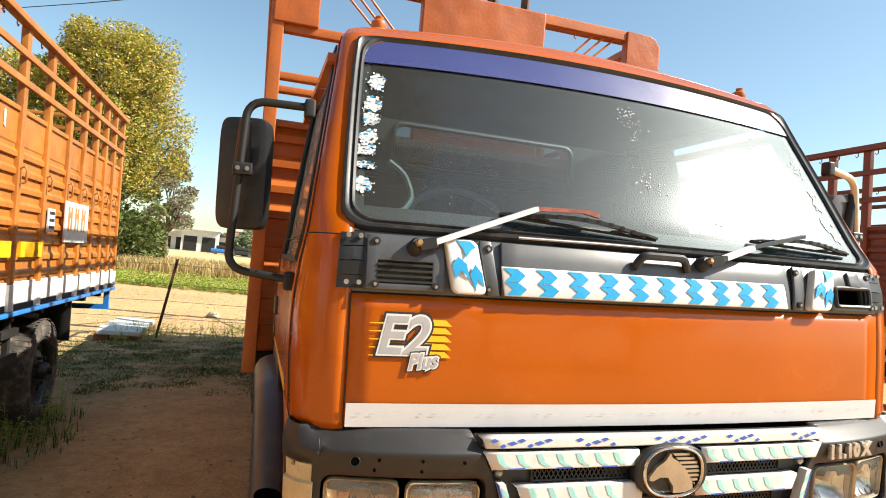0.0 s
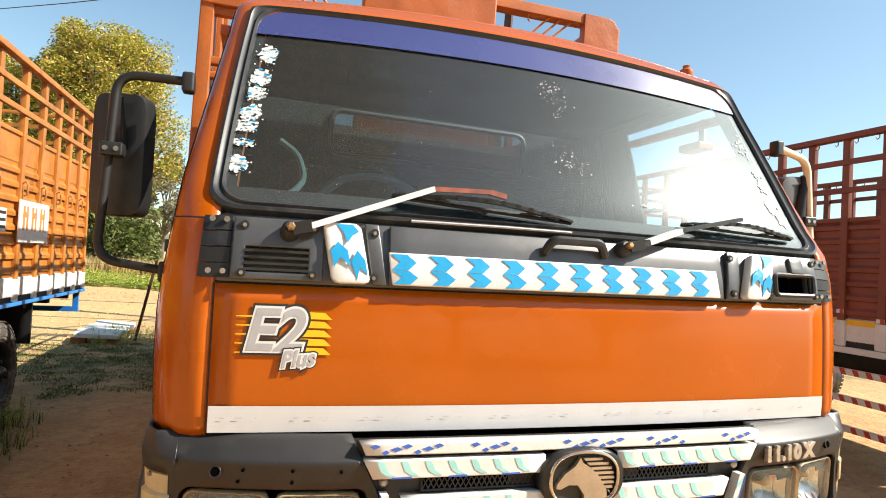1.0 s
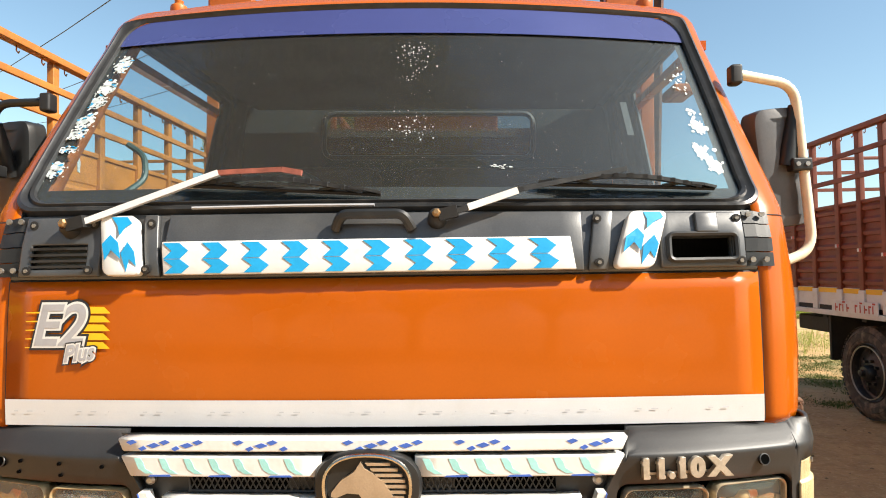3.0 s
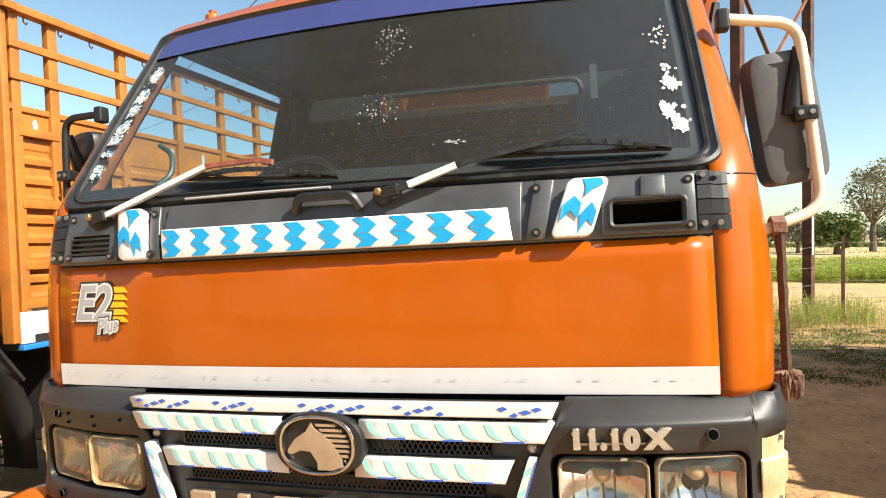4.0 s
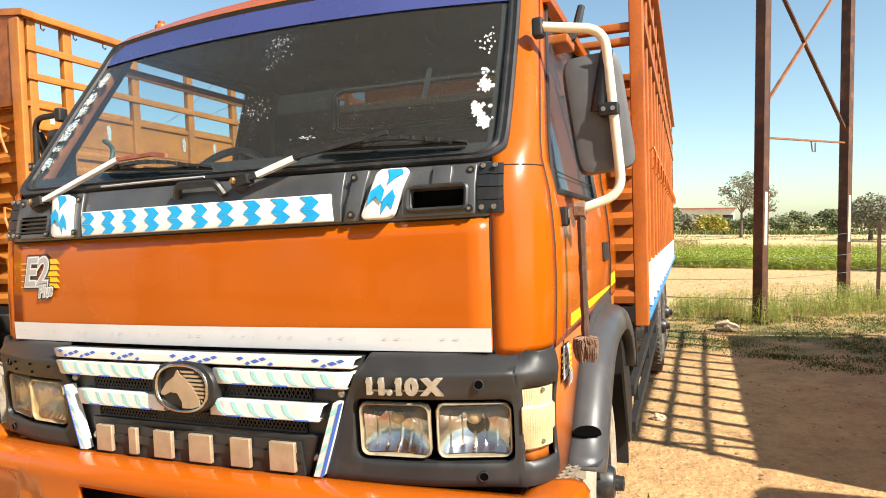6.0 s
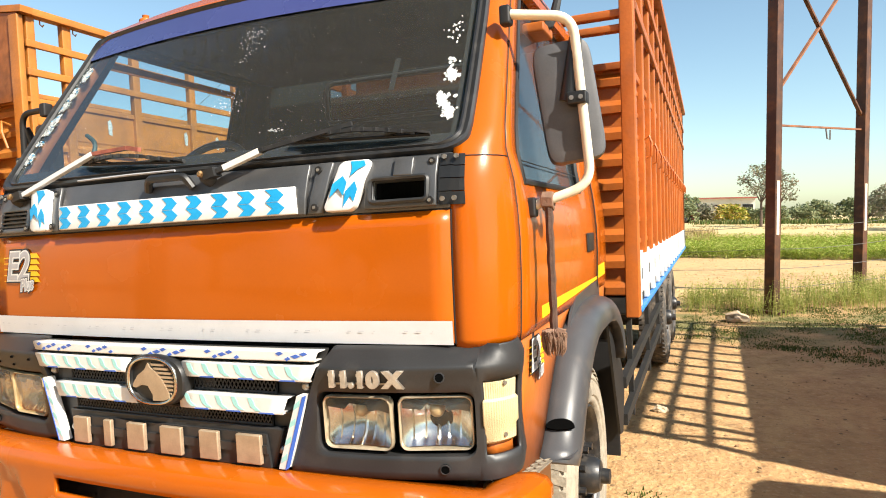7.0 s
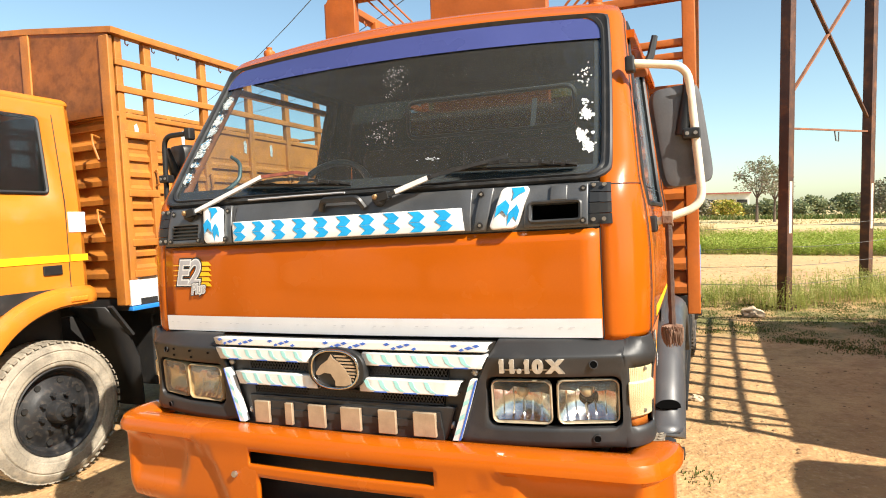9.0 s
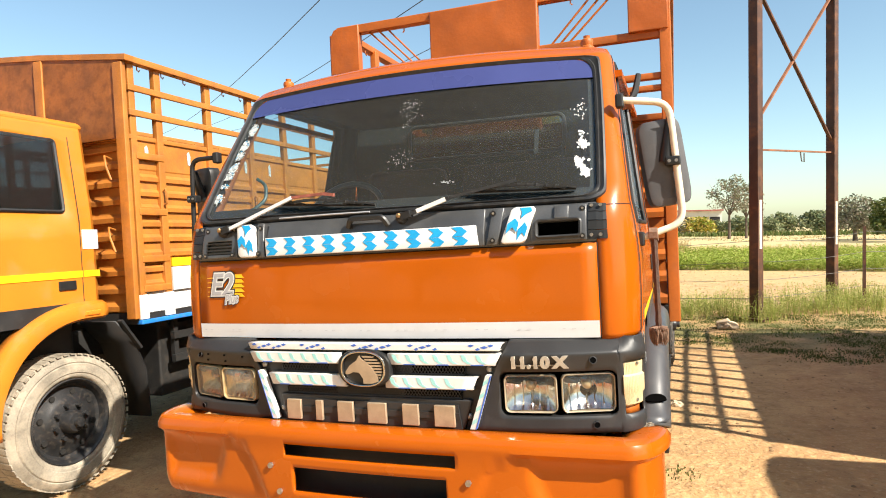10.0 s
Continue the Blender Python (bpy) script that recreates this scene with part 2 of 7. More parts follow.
LAMP_OLD = glass("clouded_lamp_glass", (0.85, 0.72, 0.48), 1.0, 0.16)
CLEAR = glass("lamp_glass", (0.93, 0.92, 0.88), 1.0, 0.015)


# ---- mesh helpers ----
BEVELLED = set()


def weigh_normals(me):
    """Keep the broad faces of a bevelled block flat and let only its rounded edges shade over."""
    near = {}
    for f in me.polygons:
        for v in f.vertices:
            near.setdefault(v, []).append((f.normal.copy(), f.area))
    out = []
    for f in me.polygons:
        for v in f.vertices:
            s = Vector()
            for nrm, area in near[v]:
                if nrm.dot(f.normal) > 0.7:
                    s += nrm * area
            out.append(s.normalized())
    me.normals_split_custom_set(out)


def part(name, bm, material, parent, label="", angle=38):
    """Link a bmesh, in world coordinates, as one mesh under a thing or a part."""
    me = bpy.data.meshes.new(name)
    block = id(bm) in BEVELLED
    BEVELLED.discard(id(bm))
    bmesh.ops.recalc_face_normals(bm, faces=bm.faces)
    bm.to_mesh(me)
    bm.free()
    me.materials.append(material)
    if angle:
        me.polygons.foreach_set("use_smooth", [True] * len(me.polygons))
        if block:
            weigh_normals(me)
        else:
            me.set_sharp_from_angle(angle=radians(angle))
    ob = new(name, me)
    if parent is not None:
        ob.parent = parent
        if parent.type == "EMPTY":
            ob.matrix_parent_inverse = Matrix.Translation(-parent.location)
    return tagged(ob, label=label)


def thing(name, at, label, category, group=""):
    ob = new(name)
    ob.location, ob.empty_display_size = at, 0.1
    return tagged(ob, label, category, group)


def set_down(ob):
    """Stand a thing, laid out on the level, on the sloping yard."""
    ob.matrix_world = YARD @ Matrix.Translation(ob.location)


def bmn():
    return bmesh.new()


def box(bm, x0, x1, y0, y1, z0, z1, bevel=0.0, seg=2):
    vs = [bm.verts.new((x, y, z)) for x in (x0, x1) for y in (y0, y1) for z in (z0, z1)]
    fs = [bm.faces.new([vs[i] for i in q]) for q in ((0, 1, 3, 2), (4, 6, 7, 5), (0, 4, 5, 1), (2, 3, 7, 6), (0, 2, 6, 4), (1, 5, 7, 3))]
    if bevel:
        BEVELLED.add(id(bm))
        bmesh.ops.bevel(bm, geom=list({e for f in fs for e in f.edges}), offset=bevel, segments=seg, profile=0.5, affect="EDGES")
    return bm


def frame_of(d):
    d = d.normalized()
    a = Vector((0, 0, 1)) if abs(d.z) < 0.9 else Vector((1, 0, 0))
    u = d.cross(a).normalized()
    return u, u.cross(d).normalized()


def tube(bm, pts, r, n=8, cap=True):
    """A round bar along a line of points; r may be one radius or one for each point."""
    pts = [Vector(p) for p in pts]
    rings = []
    u = v = None
    for i, p in enumerate(pts):
        d = (pts[min(i + 1, len(pts) - 1)] - pts[max(i - 1, 0)]).normalized()
        if u is None:
            u, v = frame_of(d)
        else:
            u = (u - d * u.dot(d)).normalized()
            v = u.cross(d).normalized()
        k = r[i] if isinstance(r, (list, tuple)) else r
        rings.append([bm.verts.new(p + (u * math.cos(a) + v * math.sin(a)) * k) for a in (math.tau * j / n for j in range(n))])
    for a, b in zip(rings, rings[1:]):
        for j in range(n):
            bm.faces.new((a[j], a[(j + 1) % n], b[(j + 1) % n], b[j]))
    if cap:
        bm.faces.new(rings[0][::-1])
        bm.faces.new(rings[-1])
    return bm


def rounded(pts, r, n=5):
    """A line of points with its corners rounded."""
    pts = [Vector(p) for p in pts]
    out = [pts[0]]
    for a, b, c in zip(pts, pts[1:], pts[2:]):
        p, q = b + (a - b).normalized() * r, b + (c - b).normalized() * r
        out += [p.lerp(b, t).lerp(b.lerp(q, t), t) for t in (i / n for i in range(n + 1))]
    return out + [pts[-1]]


def bar(bm, p, q, w, h):
    """A square bar from p to q, w wide and h high."""
    p, q = Vector(p), Vector(q)
    u, v = frame_of(q - p)
    ends = [[bm.verts.new(e + u * (w / 2 * a) + v * (h / 2 * b)) for a, b in ((-1, -1), (1, -1), (1, 1), (-1, 1))] for e in (p, q)]
    a, b = ends
    for j in range(4):
        bm.faces.new((a[j], a[(j + 1) % 4], b[(j + 1) % 4], b[j]))
    bm.faces.new(a[::-1]), bm.faces.new(b)
    return bm


def lathe(bm, prof, c, n=32):
    """Turn a profile of (out along x, radius) about the x axis through c."""
    rings = [[bm.verts.new((c[0] + x, c[1] + r * math.cos(math.tau * j / n), c[2] + r * math.sin(math.tau * j / n))) for j in range(n)] for x, r in prof]
    for a, b in zip(rings, rings[1:]):
        for j in range(n):
            bm.faces.new((a[j], a[(j + 1) % n], b[(j + 1) % n], b[j]))
    return bm


def sheet(bm, rows, keep=None, close=False):
    """Quads through a grid of points."""
    vs = [[bm.verts.new(p) for p in r] for r in rows]
    for i in range(len(vs) - 1):
        for j in range(len(vs[0]) - 1):
            if keep is None or keep(i, j):
                bm.faces.new((vs[i][j], vs[i][j + 1], vs[i + 1][j + 1], vs[i + 1][j]))
    bmesh.ops.delete(bm, geom=[v for v in bm.verts if not v.link_faces], context="VERTS")
    return bm


def plate(bm, outline, at, depth):
    """A flat plate: outline of (u, v), at(u, v, d) gives the place d out from the face."""
    a = [bm.verts.new(at(u, v, 0.0)) for u, v in outline]
    b = [bm.verts.new(at(u, v, depth)) for u, v in outline]
    bm.faces.new(b)
    bm.faces.new(a[::-1])
    for i in range(len(a)):
        j = (i + 1) % len(a)
        bm.faces.new((a[i], a[j], b[j], b[i]))
    return bm


def thick(ob, t, offset=-1.0, inside=None):
    m = ob.modifiers.new("thickness", "SOLIDIFY")
    m.thickness, m.offset = t, offset
    if inside:
        ob.data.materials.append(inside)
        m.material_offset = m.material_offset_rim = 1
    return ob


def lined(ob, centre):
    """Thicken a cab sheet towards the inside, whichever way its faces look."""
    me, out = ob.data, 0.0
    for f in me.polygons:
        out += f.normal.dot(f.center - Vector(centre)) * f.area
    ob.modifiers["thickness"].offset = -1.0 if out > 0 else 1.0
    return ob


def lerp(a, b, t):
    return a + (b - a) * t


# ---- wheels, cargo bodies: shared by the trucks ----
def wheel(parent, c, side, r=0.49, tyre_mat=None, w=0.25, name="wheel"):
    """A truck wheel: tyre with tread lugs, dished rim, hub and nuts. side: which way the outer face looks along x."""
    cx, cy, cz = c
    s = side
    rubber = tyre_mat or TYRE
    bm = bmn()
    prof = [(-w * s, r * 0.6), (-w * s, r * 0.9), (-w * 0.86 * s, r * 0.975), (-w * 0.14 * s, r * 0.975), (0, r * 0.9), (0.006 * s, r * 0.86), (0.0 * s, r * 0.845), (0.01 * s, r * 0.83), (0.014 * s, r * 0.75), (0.013 * s, r * 0.71), (0.006 * s, r * 0.695), (0.007 * s, r * 0.665), (0.003 * s, r * 0.65), (-0.01 * s, r * 0.625), (-0.05 * s, r * 0.61)]
    lathe(bm, prof, c, 48)
    tyre = part("tyre", bm, rubber, parent)
    bm = bmn()
    for j in range(56):
        a = math.tau * j / 56
        for k in (0, 1):
            b = a + k * math.tau / 112
            x0, x1 = (-w * 0.97, -w * 0.53) if k else (-w * 0.47, -w * 0.03)
            vs = []
            for da in (-0.036, 0.036):
                for x in (x0, x1):
                    for rr in (r * 0.962, r * 0.98):
                        sk = da + (0.03 if abs(x) > w * 0.9 or abs(x) < w * 0.1 else 0.0)
                        vs.append(bm.verts.new((cx + x * s, cy + rr * math.cos(b + sk), cz + rr * math.sin(b + sk))))
            for q in ((0, 1, 3, 2), (4, 6, 7, 5), (0, 4, 5, 1), (2, 3, 7, 6), (1, 5, 7, 3)):
                bm.faces.new([vs[i] for i in q])
    part("tread", bm, rubber, tyre)
    bm = bmn()
    lathe(bm, [(-0.05 * s, r * 0.625), (-0.008 * s, r * 0.622), (-0.004 * s, r * 0.605), (-0.014 * s, r * 0.59), (-0.022 * s, r * 0.575), (-0.03 * s, r * 0.57), (-0.07 * s, r * 0.545), (-0.08 * s, r * 0.5), (-0.05 * s, r * 0.34), (-0.035 * s, r * 0.3), (-0.035 * s, 0.0)], c, 40)
    rim = part("rim", bm, RIM, parent)
    bm = bmn()
    lathe(bm, [(-0.04 * s, r * 0.17), (0.02 * s, r * 0.16), (0.045 * s, r * 0.13), (0.05 * s, r * 0.07), (0.085 * s, r * 0.065), (0.09 * s, 0.0)], c, 24)
    part("hub", bm, RIM, rim)
    for j in range(8):
        a = math.tau * (j + 0.3) / 8
        p = Vector((cx - 0.04 * s, cy + r * 0.25 * math.cos(a), cz + r * 0.25 * math.sin(a)))
        bm = bmn()
        tube(bm, [p, p + Vector((0.04 * s, 0, 0))], 0.017, 6)
        part("wheel_nut", bm, RIM, rim)
        # dark disc on the unpierced rim, coloured as a shaded hole
        q = Vector((cx - 0.066 * s, cy + r * 0.43 * math.cos(a + 0.3), cz + r * 0.43 * math.sin(a + 0.3)))
        bm = bmn()
        tube(bm, [q, q + Vector((0.012 * s, 0, 0))], 0.022, 10)
        part("rim_hole", bm, DARK, rim)


def ribbed(bm, a, b, z0, z1, out, pitch=0.125, depth=0.022, flat=0.0):
    """A pressed sheet wall between the points a and b (x, y), with level ribs standing out along `out`."""
    a, b, o = Vector((*a, 0)), Vector((*b, 0)), Vector((*out, 0))
    zs = [(z0, 0.0)]
    n = max(1, round((z1 - z0) / pitch))
    h = (z1 - z0) / n
    for i in range(n):
        z = z0 + i * h
        zs += [(z + h * 0.3, 0.0), (z + h * 0.34, depth), (z + h * 0.52, depth), (z + h * 0.74, 0.0)]
    zs.append((z1, 0.0))
    if flat:
        zs += [(z1 + 0.012, 0.006), (z1 + flat, 0.006)]
    rows = []
    for z, d in zs:
        rows.append([a.lerp(b, t) + o * d + Vector((0, 0, z)) for t in (0, 0.33, 0.67, 1)])
    return sheet(bm, rows)


def cargo_body(root, xl, xr, y0, y1, z0, zband, zwall, ztop, mat, spacing, detail_side, rails=(0.36, 0.68), floor_mat=None, blue=True, hooks=True, posts=None, flat=0.0, sill=0.056, marks=False):
    """An open high-sided body: floor, posts, pressed walls, white band and open rails above. detail_side: -1, 1 or 0 (both)."""
    box(bm := bmn(), xl + 0.02, xr - 0.02, y0, y1, z0 - 0.07, z0 + 0.03, 0.01)
    part("body_floor", bm, floor_mat or DARK, root)
    n = round((y1 - y0) / spacing)
    ys = posts or [y0 + 0.045 + (y1 - y0 - 0.09) * i / n for i in range(n + 1)]
    n = len(ys) - 1
    for x, s in ((xl, -1), (xr, 1)):
        xi = x - 0.055 * s
        for i, y in enumerate(ys):
            w = 0.05 if 0 < i < n else 0.045
            bm = bmn()
            box(bm, min(x, xi), max(x, xi), y - w * 0.72, y + w * 0.72, zband - 0.02, ztop, 0.006, 1)
            part("side_post", bm, mat, root)
            bm = bmn()
            box(bm, min(x + 0.004 * s, xi), max(x + 0.004 * s, xi), y - w, y + w, z0 - 0.03, zband - 0.02, 0.006, 1)
            part("post_foot", bm, WHITE, root, "white painted foot of the post")
            if hooks and 0 < i < n:
                bm = bmn()
                zc = lerp(zband, zwall, 0.62)
                tube(bm, [(x, y - 0.012, zc + 0.05), (x + 0.03 * s, y - 0.012, zc + 0.07), (x + 0.045 * s, y - 0.012, zc + 0.03), (x + 0.04 * s, y - 0.012, zc - 0.05), (x + 0.015 * s, y - 0.012, zc - 0.06)], 0.009, 6)
                part("rope_hook", bm, mat, root)
        for i in range(n):
            a, b = ys[i] + 0.03, ys[i + 1] - 0.03
            bm = bmn()
            ribbed(bm, (x - 0.05 * s, a), (x - 0.05 * s, b), zband, zwall - flat, (s, 0), flat=flat)
            thick(part("side_panel", bm, mat, root, angle=0), 0.012)
            bm = bmn()
            box(bm, min(x - 0.02 * s, x - 0.045 * s), max(x - 0.02 * s, x - 0.045 * s), a - 0.002, b + 0.002, z0 + 0.01, zband - 0.004, 0.005, 1)
            board = part("lower_board", bm, WHITE, root, "white painted lower board")
            if marks:
                for f in (0.3, 0.75):
                    y, z = lerp(a, b, f), lerp(z0, zband, 0.62 - 0.2 * f)
                    bar(bm := bmn(), (x - 0.021 * s, y - 0.012, z - 0.03), (x - 0.021 * s, y + 0.012, z + 0.03), 0.012, 0.014)
                    part("rope_cleat", bm, MIRROR_GREY, board)
        box(bm := bmn(), min(x - 0.06 * s, x - 0.016 * s), max(x - 0.06 * s, x - 0.016 * s), y0 + 0.02, y1, zwall - 0.02, zwall + 0.02, 0.005, 1)
        part("wall_cap", bm, mat, root)
        for f in rails:
            z = lerp(zwall, ztop, f)
            box(bm := bmn(), min(x - 0.012 * s, x + 0.014 * s), max(x - 0.012 * s, x + 0.014 * s), y0, y1, z - 0.026, z + 0.026, 0.004, 1)
            part("side_rail", bm, mat, root)
        box(bm := bmn(), x - 0.038, x + 0.038, y0, y1, ztop - 0.02, ztop + 0.035, 0.006, 1)
        part("top_rail", bm, mat, root)
        for i in range(n * 2):
            y = lerp(y0, y1, (i + 0.5) / (n * 2))
            tube(bm := bmn(), [(x - 0.02 * s, y, ztop - 0.018), (x - 0.02 * s, y, ztop - 0.05), (x - 0.02 * s, y + 0.02, ztop - 0.062), (x - 0.02 * s, y + 0.03, ztop - 0.045)], 0.005, 5)
            part("tarp_hook", bm, mat, root)
        box(bm := bmn(), x - 0.03 - 0.018 * s, x + 0.03 - 0.018 * s, y0, y1, z0 - 0.034 - sill, z0 - 0.034, 0.005, 1)
        part("bottom_rail", bm, BLUE_PAINT if blue else WHITE, root)
    for y, o in ((y0, -1), (y1, 1)):
        bm = bmn()
        ribbed(bm, (xl + 0.06, y + 0.03 * -o), (xr - 0.06, y + 0.03 * -o), z0, zwall, (0, o), 0.14, 0.028)
        thick(part("end_wall", bm, mat, root, angle=0), 0.012)
        for z in (zwall, ztop):
            box(bm := bmn(), xl, xr, y - 0.02, y + 0.02, z - 0.02, z + 0.02, 0.005, 1)
            part("end_rail", bm, mat, root)
    for z in (0.45, 0.75):
        box(bm := bmn(), xl + 0.05, xr - 0.05, y1 - 0.025, y1 + 0.025, lerp(zwall, ztop, z) - 0.02, lerp(zwall, ztop, z) + 0.02)
        part("end_rail", bm, mat, root)
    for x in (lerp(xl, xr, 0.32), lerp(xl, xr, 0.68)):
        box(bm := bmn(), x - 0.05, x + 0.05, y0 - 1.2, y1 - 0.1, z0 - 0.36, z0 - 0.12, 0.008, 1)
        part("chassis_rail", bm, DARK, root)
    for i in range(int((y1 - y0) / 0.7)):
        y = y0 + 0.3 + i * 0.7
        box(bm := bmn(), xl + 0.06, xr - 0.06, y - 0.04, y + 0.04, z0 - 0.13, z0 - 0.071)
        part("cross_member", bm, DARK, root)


# ---- the orange truck ----
truck = thing("truck", (0, 1.2, -0.06), "bright orange flat-nosed truck with a high-sided cargo body, parked on dirt", "truck")

ARCH = [(0.33, 0.83), (0.4, 0.87), (0.5, 0.98), (0.61, 1.08), (0.72, 1.155), (0.85, 1.205), (1.0, 1.225), (1.25, 1.23), (1.45, 1.205), (1.6, 1.14), (1.7, 1.05), (1.74, 0.95)]


def arch_z(y):
    """Height of the wheel opening in the cab's side."""
    for (ya, za), (yb, zb) in zip(ARCH, ARCH[1:]):
        if ya <= y <= yb:
            return lerp(za, zb, (y - ya) / (yb - ya))
    return 0.83


CAB_REAR, SIDE_N, FRONT_N, CORNER_N = 1.68, 16, 20, 7
CAB_ROWS = [r[:5] + (0.147 if r[0] < 1.7 else 0.1 if r[0] < 1.8 else 0.062,) + r[5:] for r in (  # height, front edge, crown, half flat front, half width, (corner depth), arch
    (1.235, -0.004, 0.04, 0.93, 1.058, 0.0),
    (1.262, -0.012, 0.04, 0.93, 1.064, 0.0),
    (1.4, -0.01, 0.042, 0.93, 1.071, 0.0),
    (1.52, -0.006, 0.042, 0.93, 1.071, 0.0),
    (1.603, 0.0, 0.042, 0.93, 1.066, 0.0),
    (1.68, 0.006, 0.042, 0.93, 1.057, 0.0),
    (1.775, 0.035, 0.042, 0.93, 1.042, 0.0),
    (1.85, 0.096, 0.043, 0.928, 1.034, 0.003),
    (1.96, 0.165, 0.045, 0.922, 1.02, 0.007),
    (2.08, 0.24, 0.047, 0.914, 1.005, 0.011),
    (2.2, 0.316, 0.05, 0.905, 0.99, 0.015),
    (2.31, 0.386, 0.052, 0.895, 0.976, 0.018),
    (2.425, 0.452, 0.053, 0.882, 0.963, 0.024),
    (2.452, 0.471, 0.053, 0.868, 0.955, 0.026),
    (2.488, 0.508, 0.053, 0.84, 0.938, 0.03),
)]


def cab_at(row):
    """Interpolated section of the cab at a row number, whole or not."""
    i = min(int(row), len(CAB_ROWS) - 2)
    return [lerp(a, b, row - i) for a, b in zip(CAB_ROWS[i], CAB_ROWS[i + 1])]


def cab_point(row, s, out=0.0):
    """A place on the cab's front: s from -1 to 1 across the flat part, out metres proud of it."""
    z, ye, cr, xf, ws, cd, ar = cab_at(row)
    p = Vector((s * xf, ye - cr * (1 - s * s), z + ar * (1 - s * s)))
    if out:
        a, b = cab_at(max(0, row - 0.3)), cab_at(min(len(CAB_ROWS) - 1, row + 0.3))
        up = Vector((0, b[1] - a[1], b[0] - a[0])).normalized()
        nrm = Vector((1, 2 * cr * s / xf, 0)).cross(up).normalized()
        p += nrm * out if nrm.y < 0 else -nrm * out
    return p


def row_of(z):
    """The row number at an edge height."""
    for i in range(len(CAB_ROWS) - 1):
        if z <= CAB_ROWS[i + 1][0]:
            return i + (z - CAB_ROWS[i][0]) / (CAB_ROWS[i + 1][0] - CAB_ROWS[i][0])
    return len(CAB_ROWS) - 1


def front_at(x, z, out=0.0):
    """A place on the lower front at width x and height z."""
    r = row_of(z)
    return cab_point(r, x / cab_at(r)[3], out)


def cab_ring(row):
    z, ye, cr, xf, ws, cd, ar = cab_at(row)
    half = [Vector((ws, lerp(ye + cd, CAB_REAR, 1 - j / SIDE_N), z)) for j in range(SIDE_N)]
    half += [Vector((xf + (ws - xf) * math.sin(a), ye + cd * (1 - math.cos(a)), z)) for a in (math.pi / 2 * (1 - j / CORNER_N) for j in range(CORNER_N))]
    front = [cab_point(row, 1 - 2 * j / FRONT_N) for j in range(FRONT_N + 1)]
    return half + front + [Vector((-p.x, p.y, p.z)) for p in reversed(half)]


rings = [cab_ring(i) for i in range(len(CAB_ROWS))]
A, B = SIDE_N + CORNER_N, SIDE_N + CORNER_N + FRONT_N  # first and last column of the flat front
LAST = len(rings[0]) - 1
DOOR_GLASS, WIN_COLS, NEAR_COLS = range(5, 12), range(4, SIDE_N - 1), range(6, SIDE_N - 1)


def is_front(j):
    return A <= j < B


def is_window(i, j):
    k = j if j < SIDE_N else LAST - 1 - j
    return i in DOOR_GLASS and k in (NEAR_COLS if j < SIDE_N else WIN_COLS)


def is_door(i, j):
    k = j if j < SIDE_N else LAST - 1 - j
    return 3 <= k < SIDE_N


bm = bmn()
sheet(bm, rings, lambda i, j: not (is_front(j) and i < 12) and not is_window(i, j) and not (is_door(i, j) and i < 13))
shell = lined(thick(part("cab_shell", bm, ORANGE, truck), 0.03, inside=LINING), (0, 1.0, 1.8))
for lo, hi in ((0, A), (B, LAST)):
    bm = bmn()
    sheet(bm, rings, lambda i, j: lo <= j < hi and is_door(i, j) and not is_window(i, j) and i < 13)
    for v in bm.verts:
        v.co.x += 0.003 * (1 if v.co.x > 0 else -1)
    door = lined(thick(part("cab_door", bm, ORANGE, truck), 0.03, inside=LINING), (0, 1.0, 1.8))
    s = 1 if lo == 0 else -1
    bm = bmn()
    sheet(bm, rings, lambda i, j: lo <= j < hi and is_window(i, j))
    for v in bm.verts:
        v.co.x -= 0.012 * s
    pane = part("door_glass", bm, PANE, door, "tinted door window glass")
    pane.visible_shadow = False
    # rubber round the door's window and along its edges
    cols = ((NEAR_COLS if s > 0 else WIN_COLS)[0], WIN_COLS[-1] + 1)
    loop = [rings[i][c] for c, rs in ((cols[0], range(5, 13)), (cols[1], range(12, 4, -1))) for i in rs]
    loop = [Vector((p.x * s, p.y, p.z)) for p in loop]
    tube(bm := bmn(), loop + [loop[0]], 0.011, 6)
    part("window_seal", bm, RUBBER, door)
    edge = [Vector(((rings[i][3].x + 0.002) * s, rings[i][3].y, rings[i][3].z)) for i in range(13)]
    tube(bm := bmn(), edge, 0.006, 5)
    part("door_gap", bm, RUBBER, door)
    bar(bm := bmn(), (1.065 * s, 0.36, 1.292), (1.065 * s, 1.63, 1.322), 0.008, 0.058)
    part("yellow_band", bm, YELLOW, door, "yellow reflective band")
    bm = bmn()
    box(bm, min(1.07 * s, 1.085 * s), max(1.07 * s, 1.085 * s), 1.13, 1.27, 1.425, 1.505, 0.006)
    handle = part("door_handle", bm, BLACK, door, "black door handle")
    # lower side panel, cut round the wheel
    rows = [[], []]
    for k in range(33):
        y = lerp(0.14, 1.68, k / 32)
        zb = arch_z(y)
        rows[0].append((1.055 * s, y, 1.235)), rows[1].append((1.045 * s, y, min(zb, 1.22)))
    thick(part("lower_side", sheet(bmn(), rows), ORANGE_STEEL, truck), 0.03)

# seam between the corner panel and the pillar above it
for s in (-1, 1):
    ring = cab_ring(row_of(1.75))
    tube(bm := bmn(), [Vector((abs(ring[k].x) * s, ring[k].y, ring[k].z)) for k in range(4, A)], 0.002, 5)
    part("panel_seam", bm, RUBBER, shell)

